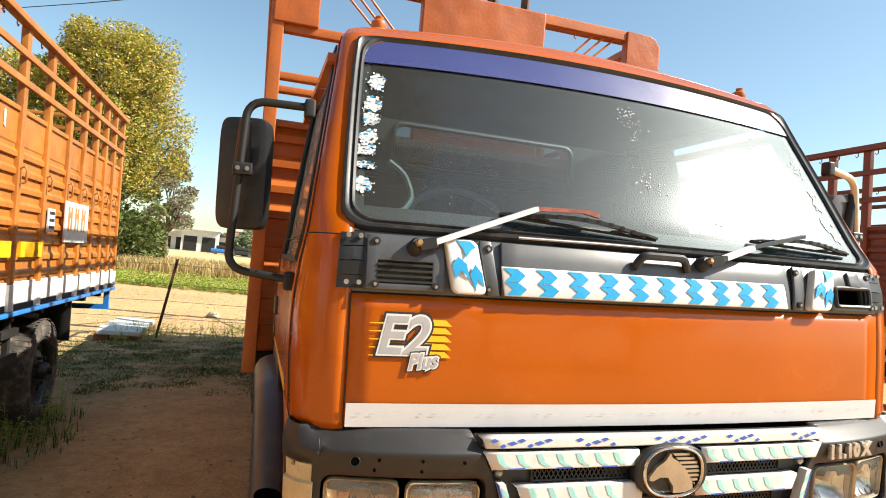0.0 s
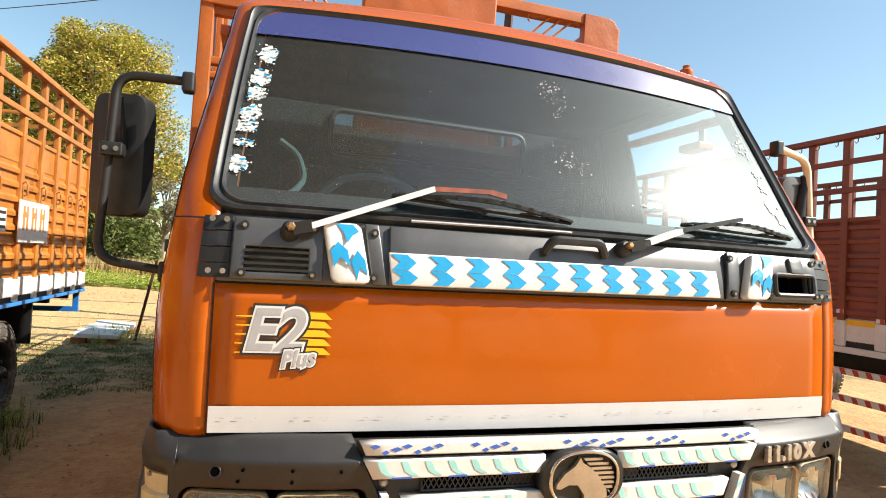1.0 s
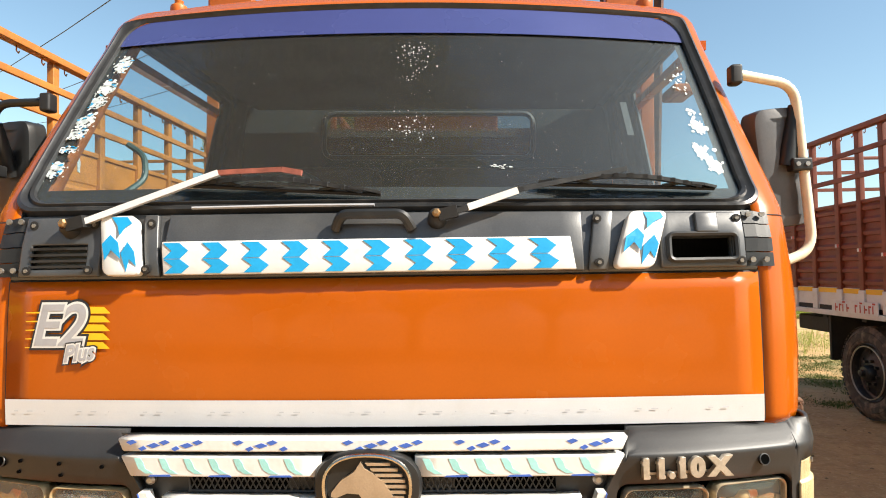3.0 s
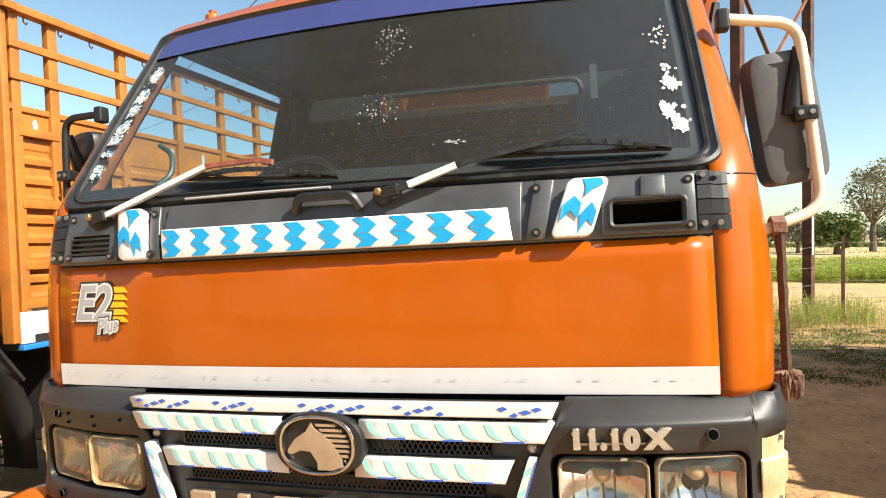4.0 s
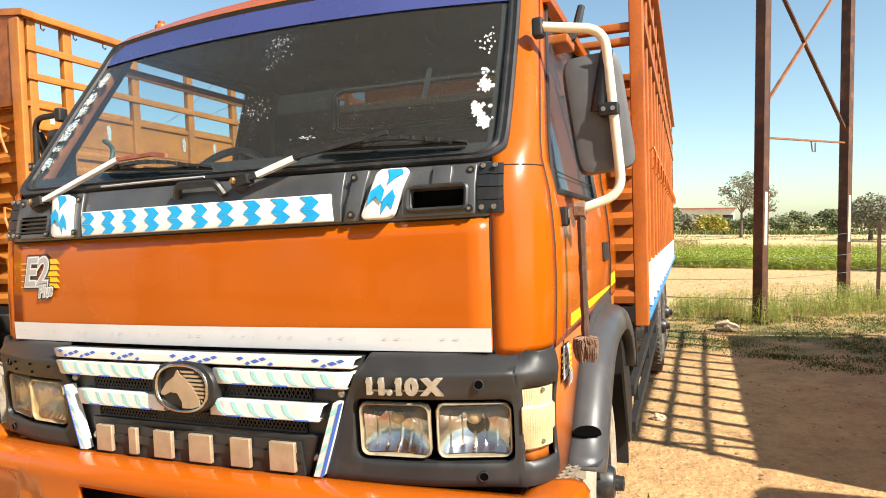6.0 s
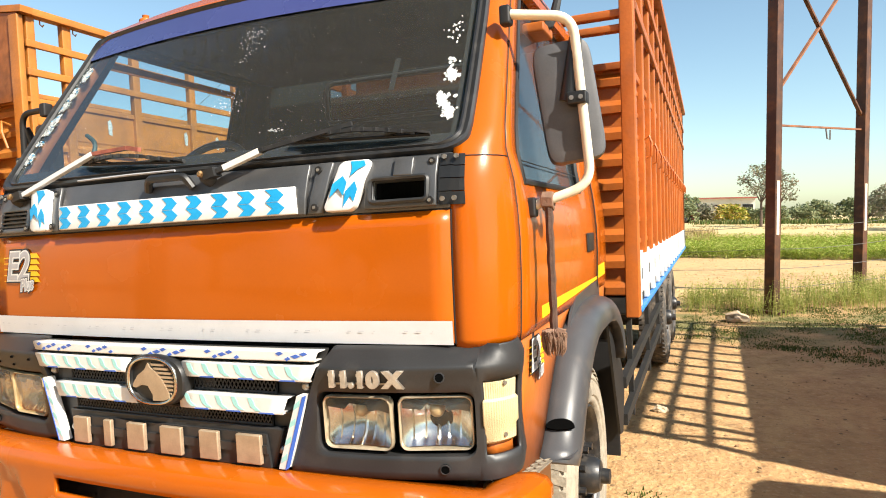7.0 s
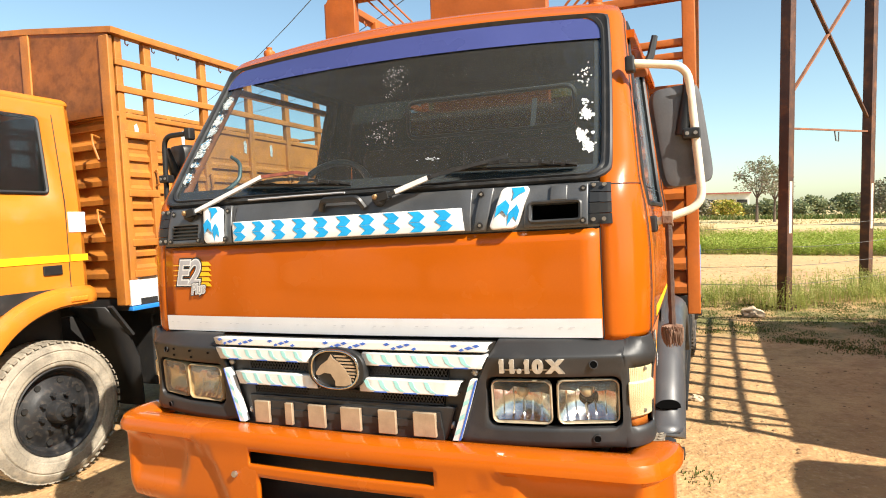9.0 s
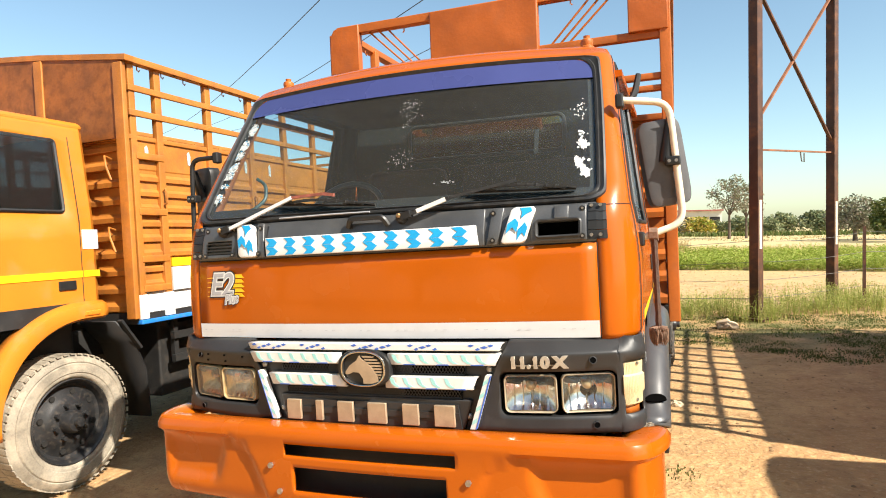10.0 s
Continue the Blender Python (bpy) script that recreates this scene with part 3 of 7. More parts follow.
# roof
ring = rings[-1]
mid = Vector((0, 1.05, 0))
rows = [ring]
for inset, dz in ((0.035, 0.013), (0.085, 0.028), (0.2, 0.046), (0.45, 0.062), (0.75, 0.07)):
    rows.append([Vector((lerp(p.x, mid.x, inset), lerp(p.y, mid.y, inset), lerp(p.z, 2.52, inset) + dz)) for p in ring])
bm = bmn()
sheet(bm, rows)
bm.verts.ensure_lookup_table()
roof = lined(thick(part("roof", bm, ORANGE, truck), 0.03, inside=LINING), (0, 1.0, 1.8))
bm = bmn()
vs = [bm.verts.new(p) for p in rows[-1]]
bm.faces.new(vs)
part("roof_top", bm, ORANGE, roof)

# back wall of the cab, with its window
bm = bmn()
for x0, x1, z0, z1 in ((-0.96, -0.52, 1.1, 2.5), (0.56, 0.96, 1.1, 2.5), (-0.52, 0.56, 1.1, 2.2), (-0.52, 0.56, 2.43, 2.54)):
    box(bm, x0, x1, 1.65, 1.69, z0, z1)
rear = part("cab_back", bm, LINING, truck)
loop = rounded([(0.02, 1.645, 2.2), (-0.52, 1.645, 2.2), (-0.52, 1.645, 2.43), (0.56, 1.645, 2.43), (0.56, 1.645, 2.2), (0.02, 1.645, 2.2)], 0.06)
tube(bm := bmn(), loop, 0.014, 8)
part("window_seal", bm, RUBBER, rear)
sheet(bm := bmn(), [[(x, 1.66, z) for x in (-0.52, 0.56)] for z in (2.2, 2.43)])
part("rear_glass", bm, REAR_GLASS, rear, "dark dusty rear window").visible_shadow = False

# front flap under the cowl
bm = bmn()
cols = [-0.998 + 1.996 * j / 28 for j in range(29)]
sheet(bm, [[cab_point(r, s, 0.004) for s in cols] for r in (0.7, 1, 1.5, 2, 2.5, 3, 3.5, 3.98)])
flap = thick(part("front_flap", bm, ORANGE, truck), 0.025)
for s in (-1, 1):
    tube(bm := bmn(), [cab_point(r, s, 0.0) for r in (0.6, 1, 2, 3, 4)], 0.003, 5)
    part("flap_gap", bm, RUBBER, flap)
tube(bm := bmn(), [cab_point(3.99, s, 0.0) for s in cols], 0.003, 5)
part("flap_gap", bm, RUBBER, flap)
sheet(bm := bmn(), [[front_at(x * 0.928, z, 0.0085) for x in cols] for z in (1.251, 1.312)])
tape = part("reflective_tape", bm, REFLECT, flap, "white reflective tape strip")
for i in range(11):
    for dx, w in ((0, 0.011), (0.034, 0.016), (0.08, 0.003)):
        x = -0.9 + i * 0.169 + dx
        sheet(bm := bmn(), [[front_at(x, z, 0.0092), front_at(x + w, z, 0.0092)] for z in (1.2825, 1.285)])
        part("printed_mark", bm, PRINT, tape)

# windscreen
cols = [-1 + 2 * j / 32 for j in range(33)]
sheet(bm := bmn(), [[cab_point(6 + 6.0 * i / 14, s, -0.004) for s in cols] for i in range(15)])
screen = part("windscreen", bm, WINDSCREEN, truck, "dark reflective windscreen with old stickers")
screen.visible_shadow = False
def screen_edge(out, es=1.0, lo=6.04, hi=11.96):
    """The windscreen's outline, with rounded corners: half width es, between two heights."""
    ds, dr, line = 0.075, 0.62, []
    for cs, cr, a0 in ((es, lo, 3), (es, hi, 0), (-es, hi, 1), (-es, lo, 2)):
        ms, mr = cs - math.copysign(ds, cs), cr + (dr if cr < 9 else -dr)
        line += [(ms + ds * math.cos(a), mr + dr * math.sin(a)) for a in (math.pi / 2 * (a0 + i / 6) for i in range(7))]
    full = []
    for j, ((s0, r0), (s1, r1)) in enumerate(zip(line, line[1:] + line[:1])):
        n = 1 if j % 7 != 6 else 26 if j in (13, 27) else 12
        full += [cab_point(lerp(r0, r1, k / n), lerp(s0, s1, k / n), out) for k in range(n)]
    return full, line


corners = screen_edge(0.005)[1]
loops = [screen_edge(*q)[0] for q in ((-0.002, 0.996, 6.24, 11.97), (0.007, 0.999, 6.22, 12.0), (0.01, 1.007, 6.17, 12.08), (0.003, 1.012, 6.13, 12.14), (0.005, 1.02, 6.09, 12.22), (0.012, 1.028, 6.03, 12.35), (0.009, 1.036, 5.96, 12.5), (-0.008, 1.04, 5.9, 12.6))]
part("windscreen_seal", sheet(bmn(), [lp + [lp[0]] for lp in loops]), SEAL, screen, "weathered grey-black rubber windscreen seal")
for k, (cs, cr) in enumerate(((1, 6.0), (1, 12.0), (-1, 12.0), (-1, 6.0))):
    bm = bmn()
    vs = [bm.verts.new(cab_point(r, s, 0.003)) for s, r in corners[k * 7:k * 7 + 7]]
    tip = bm.verts.new(cab_point(cr, cs, 0.003))
    for p, q in zip(vs, vs[1:]):
        bm.faces.new((p, q, tip))
    part("corner_fillet", bm, RUBBER if cr == 6.0 else ORANGE, screen)
sheet(bm := bmn(), [[cab_point(r, s, -0.008) for s in cols] for r in (6, 6.4, 6.8)])
part("lower_border", bm, FRIT, screen, "black border along the foot of the glass")
for s in (-1, 1):
    sheet(bm := bmn(), [[cab_point(r, k * s, -0.008) for k in (1.0, 0.985, 0.97)] for r in (6.8, 7.5, 8.5, 9.5, 10.5, 11.2)])
    part("side_border", bm, FRIT, screen)
sheet(bm := bmn(), [[cab_point(r, s, 0.002) for s in cols] for r in (11.16, 11.55, 11.98)])
part("visor_strip", bm, VISOR, screen, "purple sun strip across the top")

# ---- cowl ----
def rr(w, h, r, n=5):
    """A rectangle with round corners, half sizes w and h."""
    return [(sx * (w - r) + r * math.cos(a), sz * (h - r) + r * math.sin(a)) for sx, sz, a0 in ((1, 1, 0), (-1, 1, 1), (-1, -1, 2), (1, -1, 3)) for a in (math.pi / 2 * (a0 + i / n) for i in range(n + 1))]


def cowl_at(x, z, out=0.0):
    k = (1.77 - z) / 0.165
    mid = max(0.0, min(1.0, (0.56 - abs(x)) / 0.03))
    return front_at(x, z, out + lerp(0.004 + 0.006 * k, 0.004 + 0.009 * k, mid))


def cowl_plate(name, x0, x1, z0, z1, out, mat, parent, label="", skew=0.0, deep=0.012, hole=None):
    n = max(2, int((x1 - x0) / 0.05))
    xs = [lerp(x0, x1, i / n) for i in range(n + 1)]
    zs = [z0, lerp(z0, z1, 0.35), lerp(z0, z1, 0.7), z1]
    if hole:
        xs = sorted([x for x in xs if min(abs(x - hole[0]), abs(x - hole[1])) > 0.01] + [hole[0], hole[1]])
        zs = [z0, hole[2], hole[3], z1]
    rows = [[cowl_at(x + skew * (z - z0) / (z1 - z0), z, out) for x in xs] for z in zs]
    ob = part(name, sheet(bmn(), rows, (lambda i, j: not (i == 1 and hole[0] - 0.001 <= xs[j] < hole[1] - 0.001)) if hole else None), mat, parent, label)
    thick(ob, deep)
    b = ob.modifiers.new("edge", "BEVEL")
    b.width, b.segments, b.limit_method = min(0.004, deep * 0.3), 2, "ANGLE"
    return ob


cowl = cowl_plate("cowl", -0.93, 0.93, 1.606, 1.765, -0.006, COWL, truck, "black plastic cowl below the windscreen", deep=0.02, hole=(0.712, 0.868, 1.63, 1.692))
cowl_plate("cowl_centre", -0.515, 0.505, 1.61, 1.757, 0.006, COWL, cowl)
cowl_plate("screw_strip", -0.556, -0.52, 1.61, 1.757, 0.008, COWL, cowl, skew=-0.024)
cowl_plate("screw_strip", 0.515, 0.562, 1.61, 1.757, 0.008, COWL, cowl, skew=0.02)
vent = cowl_plate("vent_panel", -0.895, -0.68, 1.613, 1.752, 0.01, COWL, cowl, hole=(-0.865, -0.715, 1.632, 1.688))
for i in range(4):
    z = 1.638 + i * 0.014
    bar(bm := bmn(), cowl_at(-0.866, z, 0.004), cowl_at(-0.714, z, 0.004), 0.016, 0.006)
    part("louvre", bm, GREY, vent)
port = cowl_plate("service_panel", 0.69, 0.895, 1.613, 1.752, 0.01, COWL, cowl, hole=(0.715, 0.865, 1.632, 1.69))
loop = rounded([cowl_at(0.79, 1.63, 0.013), cowl_at(0.708, 1.63, 0.013), cowl_at(0.708, 1.692, 0.013), cowl_at(0.872, 1.692, 0.013), cowl_at(0.872, 1.63, 0.013), cowl_at(0.79, 1.63, 0.013)], 0.015)
tube(bm := bmn(), loop, 0.007, 6)
part("port_rim", bm, GREY, port)
cowl_plate("port_tab", 0.775, 0.83, 1.695, 1.748, 0.02, COWL, port)
box(bm := bmn(), 0.66, 0.91, 0.12, 0.2, 1.56, 1.74)
part("port_box", bm, DARK, port)
for s in (-1, 1):
    for i in range(4):
        z0 = 1.615 + i * 0.036
        rows = []
        for z in (z0, z0 + 0.033):
            ze, ye, cr, xf, ws, cd, ar = cab_at(row_of(z))
            rows.append([front_at(s * (0.9 + 0.03 * k), z, 0.008) for k in (0, 1)] + [Vector((s * (xf + (ws - xf) * math.sin(a) + 0.004 * math.sin(a)), ye + cd * (1 - math.cos(a)) - 0.007, z)) for a in (0.1, 0.2, 0.3)])
        thick(part("end_louvre", sheet(bmn(), rows), BLACK, cowl, angle=0), 0.006)
    for z in (1.63, 1.745):
        for x in (0.912, 0.945):
            p = front_at(s * min(x, 0.93), z, 0.014) + Vector((s * max(0, x - 0.93), 0.002, 0))
            tube(bm := bmn(), [p, p + Vector((0, -0.006, 0))], 0.007, 8)
            part("screw", bm, STEEL, cowl)
for x in (-0.87, -0.705, -0.555, 0.54, 0.88):
    for z in (1.628, 1.735):
        p = cowl_at(x, z, 0.008)
        tube(bm := bmn(), [p, p + Vector((0, -0.007, 0))], 0.011, 10)
        part("screw_cup", bm, RUBBER, cowl)
        tube(bm := bmn(), [p, p + Vector((0, -0.01, 0))], 0.005, 6)
        part("screw", bm, STEEL, cowl)
for x, sk in ((-0.655, -0.03), (0.572, 0.045)):
    loops = []
    for d, k in ((0.0, 1.0), (0.02, 1.0), (0.025, 0.97), (0.0265, 0.92)):
        o = [(x + 0.046 + sk * 0.5 + u * k + sk * (v * k / 0.139), 1.681 + v * k) for u, v in rr(0.047, 0.0695, 0.017)]
        loops.append([cowl_at(u, v, d) for u, v in o])
    bm = sheet(bmn(), [lp + [lp[0]] for lp in loops])
    bm.faces.new([bm.verts.new(p) for p in loops[-1]])
    bmesh.ops.remove_doubles(bm, verts=bm.verts, dist=0.0003)
    blk = part("corner_block", bm, WHITE, cowl, "white block with cyan chevron tape")
    for o in (((0.34, 0.985), (0.8, 0.985), (0.93, 0.87), (0.74, 0.8), (0.56, 0.66), (0.5, 0.84)), ((0.06, 0.52), (0.3, 0.67), (0.53, 0.54), (0.55, 0.29), (0.31, 0.43), (0.1, 0.27)), ((0.58, 0.37), (0.79, 0.55), (0.97, 0.4), (0.97, 0.15), (0.8, 0.28), (0.66, 0.05))):
        o = [(x + sk * 0.5 + 0.046 + (u - 0.5) * 0.09 + sk * (v - 0.5), 1.681 + (v - 0.5) * 0.133) for u, v in o]
        plate(bm := bmn(), o, lambda u, v, d: cowl_at(u, v, 0.0267 + d), 0.001)
        part("chevron", bm, CYAN, blk)
band = cowl_plate("chevron_band", -0.507, 0.485, 1.6125, 1.69, 0.014, WHITE, cowl, "white band with cyan arrow chevrons", -0.012, 0.008)
for r in range(2):
    for i in range(10):
        x0, z0, h = -0.503 + i * 0.0985, 1.616 + r * 0.036, 0.034
        o = [(0, 0), (0.042, 0), (0.064, 0.5), (0.042, 1), (0, 1), (0.022, 0.5)]
        plate(bm := bmn(), [(x0 + u - 0.012 * (z0 + v * h - 1.6125) / 0.08, z0 + v * h) for u, v in o], lambda u, v, d: cowl_at(u, v, 0.0145 + d), 0.0012)
        part("chevron", bm, CYAN, band)
hd = rounded([cowl_at(-0.09, 1.712, 0.01), cowl_at(-0.075, 1.742, 0.035), cowl_at(0.075, 1.742, 0.035), cowl_at(0.095, 1.712, 0.01)], 0.02)
tube(bm := bmn(), hd, 0.013, 8)
part("grab_handle", bm, BLACK, cowl)
tube(bm := bmn(), [front_at(-0.46, 1.771, 0.012), front_at(-0.2, 1.773, 0.014), front_at(0.0, 1.773, 0.014)], 0.004, 6)
part("seam_lip", bm, GREY_FILM, cowl)

# wipers
for pivot, knee, end, b0, b1, arm_mat, clip in (((-0.763, 1.722), (-0.4, 1.832), (-0.24, 1.842), (-0.505, 1.832), (0.012, 1.803), REFLECT, CLIP_RED), ((0.155, 1.735), (0.36, 1.788), (0.62, 1.847), (0.407, 1.832), (0.852, 1.822), WIPER, WIPER)):
    base = cowl_at(pivot[0], pivot[1], 0.02)
    tube(bm := bmn(), [base + Vector((0, 0.03, -0.01)), base + Vector((0, -0.012, 0.006)), base + Vector((0, -0.02, 0.01))], [0.026, 0.021, 0.014], 12)
    wiper = part("wiper", bm, RUBBER, truck, "windscreen wiper with a taped arm")
    tube(bm := bmn(), [base + Vector((0, -0.018, 0.008)), base + Vector((0, -0.034, 0.012)), base + Vector((0, -0.038, 0.013))], [0.0105, 0.0105, 0.006], 6)
    part("pivot_nut", bm, BRASS, wiper)
    k, e = front_at(*knee, 0.048), front_at(*end, 0.046)
    bar(bm := bmn(), base + Vector((0.006, -0.012, 0.006)), base + Vector((0.05, -0.014, 0.016)), 0.032, 0.028)
    part("arm_socket", bm, RUBBER, wiper)
    a = base + Vector((0.04, -0.012, 0.013))
    bar(bm := bmn(), a, k, 0.021, 0.014)
    part("wiper_arm", bm, arm_mat, wiper)
    if arm_mat is WIPER:
        bar(bm := bmn(), a.lerp(k, 0.2), a.lerp(k, 0.92), 0.023, 0.017)
        part("white_sleeve", bm, WHITE, wiper)
    bar(bm := bmn(), k, e, 0.017, 0.012)
    part("arm_tip", bm, clip, wiper)
    if clip is CLIP_RED:
        bar(bm := bmn(), e, e + Vector((0.05, 0.004, -0.008)), 0.015, 0.014)
        part("arm_tip", bm, clip, wiper)

    def along(t, out):
        """A place over the blade, t along it."""
        return front_at(lerp(b0[0], b1[0], t), lerp(b0[1], b1[1], t), out)

    for t0, t1, r in ((0.0, 0.5, 0.006), (0.5, 1.0, 0.006)):
        tube(bm := bmn(), [along(lerp(t0, t1, i / 6), 0.007) for i in range(7)], r, 6)
        part("blade_rubber", bm, RUBBER, wiper)
    for t0, t1 in ((0.0, 0.3), (0.7, 1.0)):
        pts = [along(lerp(t0, t1, i / 4), 0.013 + 0.012 * math.sin(math.pi * i / 4)) for i in range(5)]
        for p, q in zip(pts, pts[1:]):
            bar(bm := bmn(), p, q, 0.014, 0.007)
            part("blade_yoke", bm, WIPER, wiper)
    pts = [along(lerp(0.1, 0.9, i / 10), 0.016 + 0.026 * math.sin(math.pi * i / 10)) for i in range(11)]
    for i, (p, q) in enumerate(zip(pts, pts[1:])):
        bar(bm := bmn(), p, q, (0.013, 0.017, 0.021, 0.025, 0.028, 0.028, 0.025, 0.021, 0.017, 0.013)[i], 0.01)
        part("blade_bow", bm, WIPER, wiper)
        bar(bm := bmn(), q - Vector((0.006, 0.004, 0)), q + Vector((0.006, -0.006, 0)), 0.024 - 0.0025 * abs(i - 4), 0.012)
        part("bow_rib", bm, WIPER, wiper)

# old stickers on the glass: torn white and blue scraps
rng = random.Random(5)


def scrap(s0, r0, size, mat, name="sticker_scrap", n=9, tall=1.0, out=-0.002, least=0.45):
    """A torn scrap of paper on the glass."""
    o = []
    for j in range(n):
        a, k = math.tau * j / n, rng.uniform(least, 1.0)
        o.append((s0 + size * k * math.cos(a) / 0.92, r0 + size * k * 8.9 * tall * math.sin(a)))
    plate(bm := bmn(), o, lambda u, v, d: cab_point(v, u, out + d), 0.0008)
    part(name, bm, mat, screen)


# a row of half-peeled stickers down one side, flakes of one elsewhere
for r0, hgt in ((10.5, 0.33), (9.72, 0.26), (9.28, 0.22), (8.72, 0.24), (8.38, 0.2), (7.92, 0.1), (7.36, 0.24)):
    sc = -0.945 - 0.032 * (10.6 - r0) / 3.2
    scrap(sc, r0, 0.031, FLAKE, n=37, tall=hgt / 0.28, least=0.72)
    for m, count, size, tall in ((CYAN, 5, 0.01, 0.4), (INK, 8, 0.008, 0.3), (WHITE, 12, 0.008, 0.8), (INK, 14, 0.004, 0.5)):
        for _ in range(count):
            scrap(sc + rng.uniform(-0.03, 0.03), r0 + rng.uniform(-0.95, 0.95) * hgt, rng.uniform(0.4, 1.0) * size, m, tall=tall, out=-0.001 if m is not INK else -0.0004)
    for _ in range(10):
        scrap(sc + rng.uniform(-0.04, 0.04), r0 + rng.uniform(-1.2, 1.2) * hgt, rng.uniform(0.001, 0.004), FLAKE)
for r0, k, w in ((9.95, 18, 0.026), (9.5, 10, 0.02), (8.75, 10, 0.018), (8.5, 14, 0.024), (7.9, 12, 0.018), (7.6, 14, 0.018)):
    for _ in range(k):
        scrap(0.932 + rng.gauss(0, w * 0.6), r0 + rng.gauss(0, 0.11), rng.uniform(0.002, 0.0095 if r0 < 9.4 else 0.005), rng.choice((FLAKE, FLAKE, WHITE)))
for r0, u0, k in ((7.42, 0.956, 5), (7.82, 0.925, 5), (8.5, 0.945, 6)):
    scrap(u0, r0, 0.019, WHITE, n=29, tall=1.3, least=0.55)
    scrap(u0 - 0.012, r0 + 0.14, 0.011, WHITE, n=21, tall=1.6, least=0.5)
    for _ in range(k):
        scrap(u0 + rng.gauss(0, 0.012), r0 + rng.gauss(0, 0.09), rng.uniform(0.004, 0.008), WHITE, n=13)
for _ in range(150):
    scrap(0.078 + rng.gauss(0, 0.032), rng.choice((10.7, 10.55, 10.4, 10.1, 9.8, 8.7, 8.4, 8.2)) + rng.uniform(-0.18, 0.18), rng.uniform(0.0008, 0.0036), rng.choice((FLAKE, GREY_FILM, GREY_FILM)), tall=rng.choice((0.4, 1.0)))
for _ in range(16):
    scrap(0.33 + rng.gauss(0, 0.022), 7.35 + rng.gauss(0, 0.03), rng.uniform(0.002, 0.008), FLAKE, n=13, tall=0.35)
for _ in range(620):
    scrap(rng.choice((rng.uniform(-0.8, 0.85), rng.uniform(-0.8, 0.85), rng.gauss(0.08, 0.06), rng.gauss(0.42, 0.1))), rng.uniform(7.0, 10.95), rng.uniform(0.0003, 0.0009), rng.choice((GREY_FILM, DUSTY, DUSTY)), "splash", tall=rng.choice((0.7, 1.0, 2.2)))
sheet(bm := bmn(), [[cab_point(r, s, -0.012) for s in (0.725, 0.745)] for r in (8.3, 9.2)])
part("hanging_tag", bm, RUBBER, screen)

# sticker badge on the flap: outlined letters over yellow speed lines
def film_word(text, size, shear, offset, parent, name, mat, at, u, v, d, tilt=0.0, wide=1.0):
    """A word cut from film, laid on a surface."""
    cu = bpy.data.curves.new(name, "FONT")
    cu.body, cu.size, cu.offset, cu.shear = text, size, offset, shear
    tmp = new(name, cu)
    me = bpy.data.meshes.new_from_object(tmp.evaluated_get(bpy.context.evaluated_depsgraph_get()))
    bpy.data.objects.remove(tmp)
    bm = bmn()
    bm.from_mesh(me)
    bpy.data.meshes.remove(me)
    for p in bm.verts:
        p.co = at(u + p.co.x * wide, v + p.co.y + tilt * p.co.x, d)
    return part(name, bm, mat, parent)


def decal(parent, at):
    """A sticker badge with black-edged grey letters and yellow speed lines."""
    first = None
    for i in range(5):
        z = 0.042 + i * 0.0215
        for o in ([(0.0, z + 0.004), (0.055, z + 0.006), (0.055, z + 0.001), (0.0, z + 0.002)], [(0.15, z), (0.226, z), (0.217, z + 0.008), (0.208, z + 0.016), (0.15, z + 0.017)]):
            plate(bm := bmn(), o, lambda u, v, d: at(u, v, 0.0006 + d), 0.0005)
            ob = part("decal" if first is None else "speed_line", bm, YELLOW, first or parent, "grey and yellow sticker badge with black outline" if first is None else "")
            first = first or ob
    for k, (mat, edge) in enumerate(((INK, 0.0135), (WHITE, 0.0078), (GREY_FILM, 0.0022))):
        film_word("E2", 0.142, 0.22, edge, first, "decal_letters", mat, at, 0.018, 0.052, 0.0016 + 0.0007 * k, 0.0, 0.98)
    for k, (mat, edge) in enumerate(((INK, 0.0085), (WHITE, 0.0052), (GREY_FILM, 0.0012))):
        film_word("Plus", 0.056, 0.2, edge, first, "decal_letters", mat, at, 0.108, 0.01, 0.0042 + 0.0007 * k, 0.09, 0.88)


decal(flap, lambda u, v, d: front_at(-0.876 + u, 1.394 + v, 0.0062 + d))
decal(truck, lambda u, v, d: Vector((1.0605 + d, 0.22 + u * 0.75, 1.085 + v * 0.85)))

# ---- lower fascia ----
def fascia_y(x):
    x = abs(x)
    return -0.13 + 0.012 * (x / 0.57) ** 2 if x < 0.57 else -0.118 + 0.088 * ((x - 0.57) / 0.43) ** 1.7


def edge_x(z):
    """Half width of the grille at a height: the lamp surrounds begin here."""
    return lerp(0.529, 0.59, (z - 1.12) / 0.124) if z > 1.12 else lerp(0.462, 0.529, (z - 0.914) / 0.206)


def bow(z):
    """How far the lamp surround stands out at a height."""
    for (z1, o1), (z0, o0) in zip(FZ, FZ[1:]):
        if z >= z0:
            return lerp(o0, o1, min(1.0, (z - z0) / (z1 - z0)))
    return FZ[-1][1]


FZ = [(1.254, -0.075), (1.25, -0.056), (1.246, -0.05), (1.203, 0.0), (1.198, 0.004), (1.19, 0.004), (1.145, -0.006), (1.09, -0.011), (1.03, -0.012), (0.96, -0.009), (0.92, -0.005), (0.9, -0.012), (0.893, -0.04)]


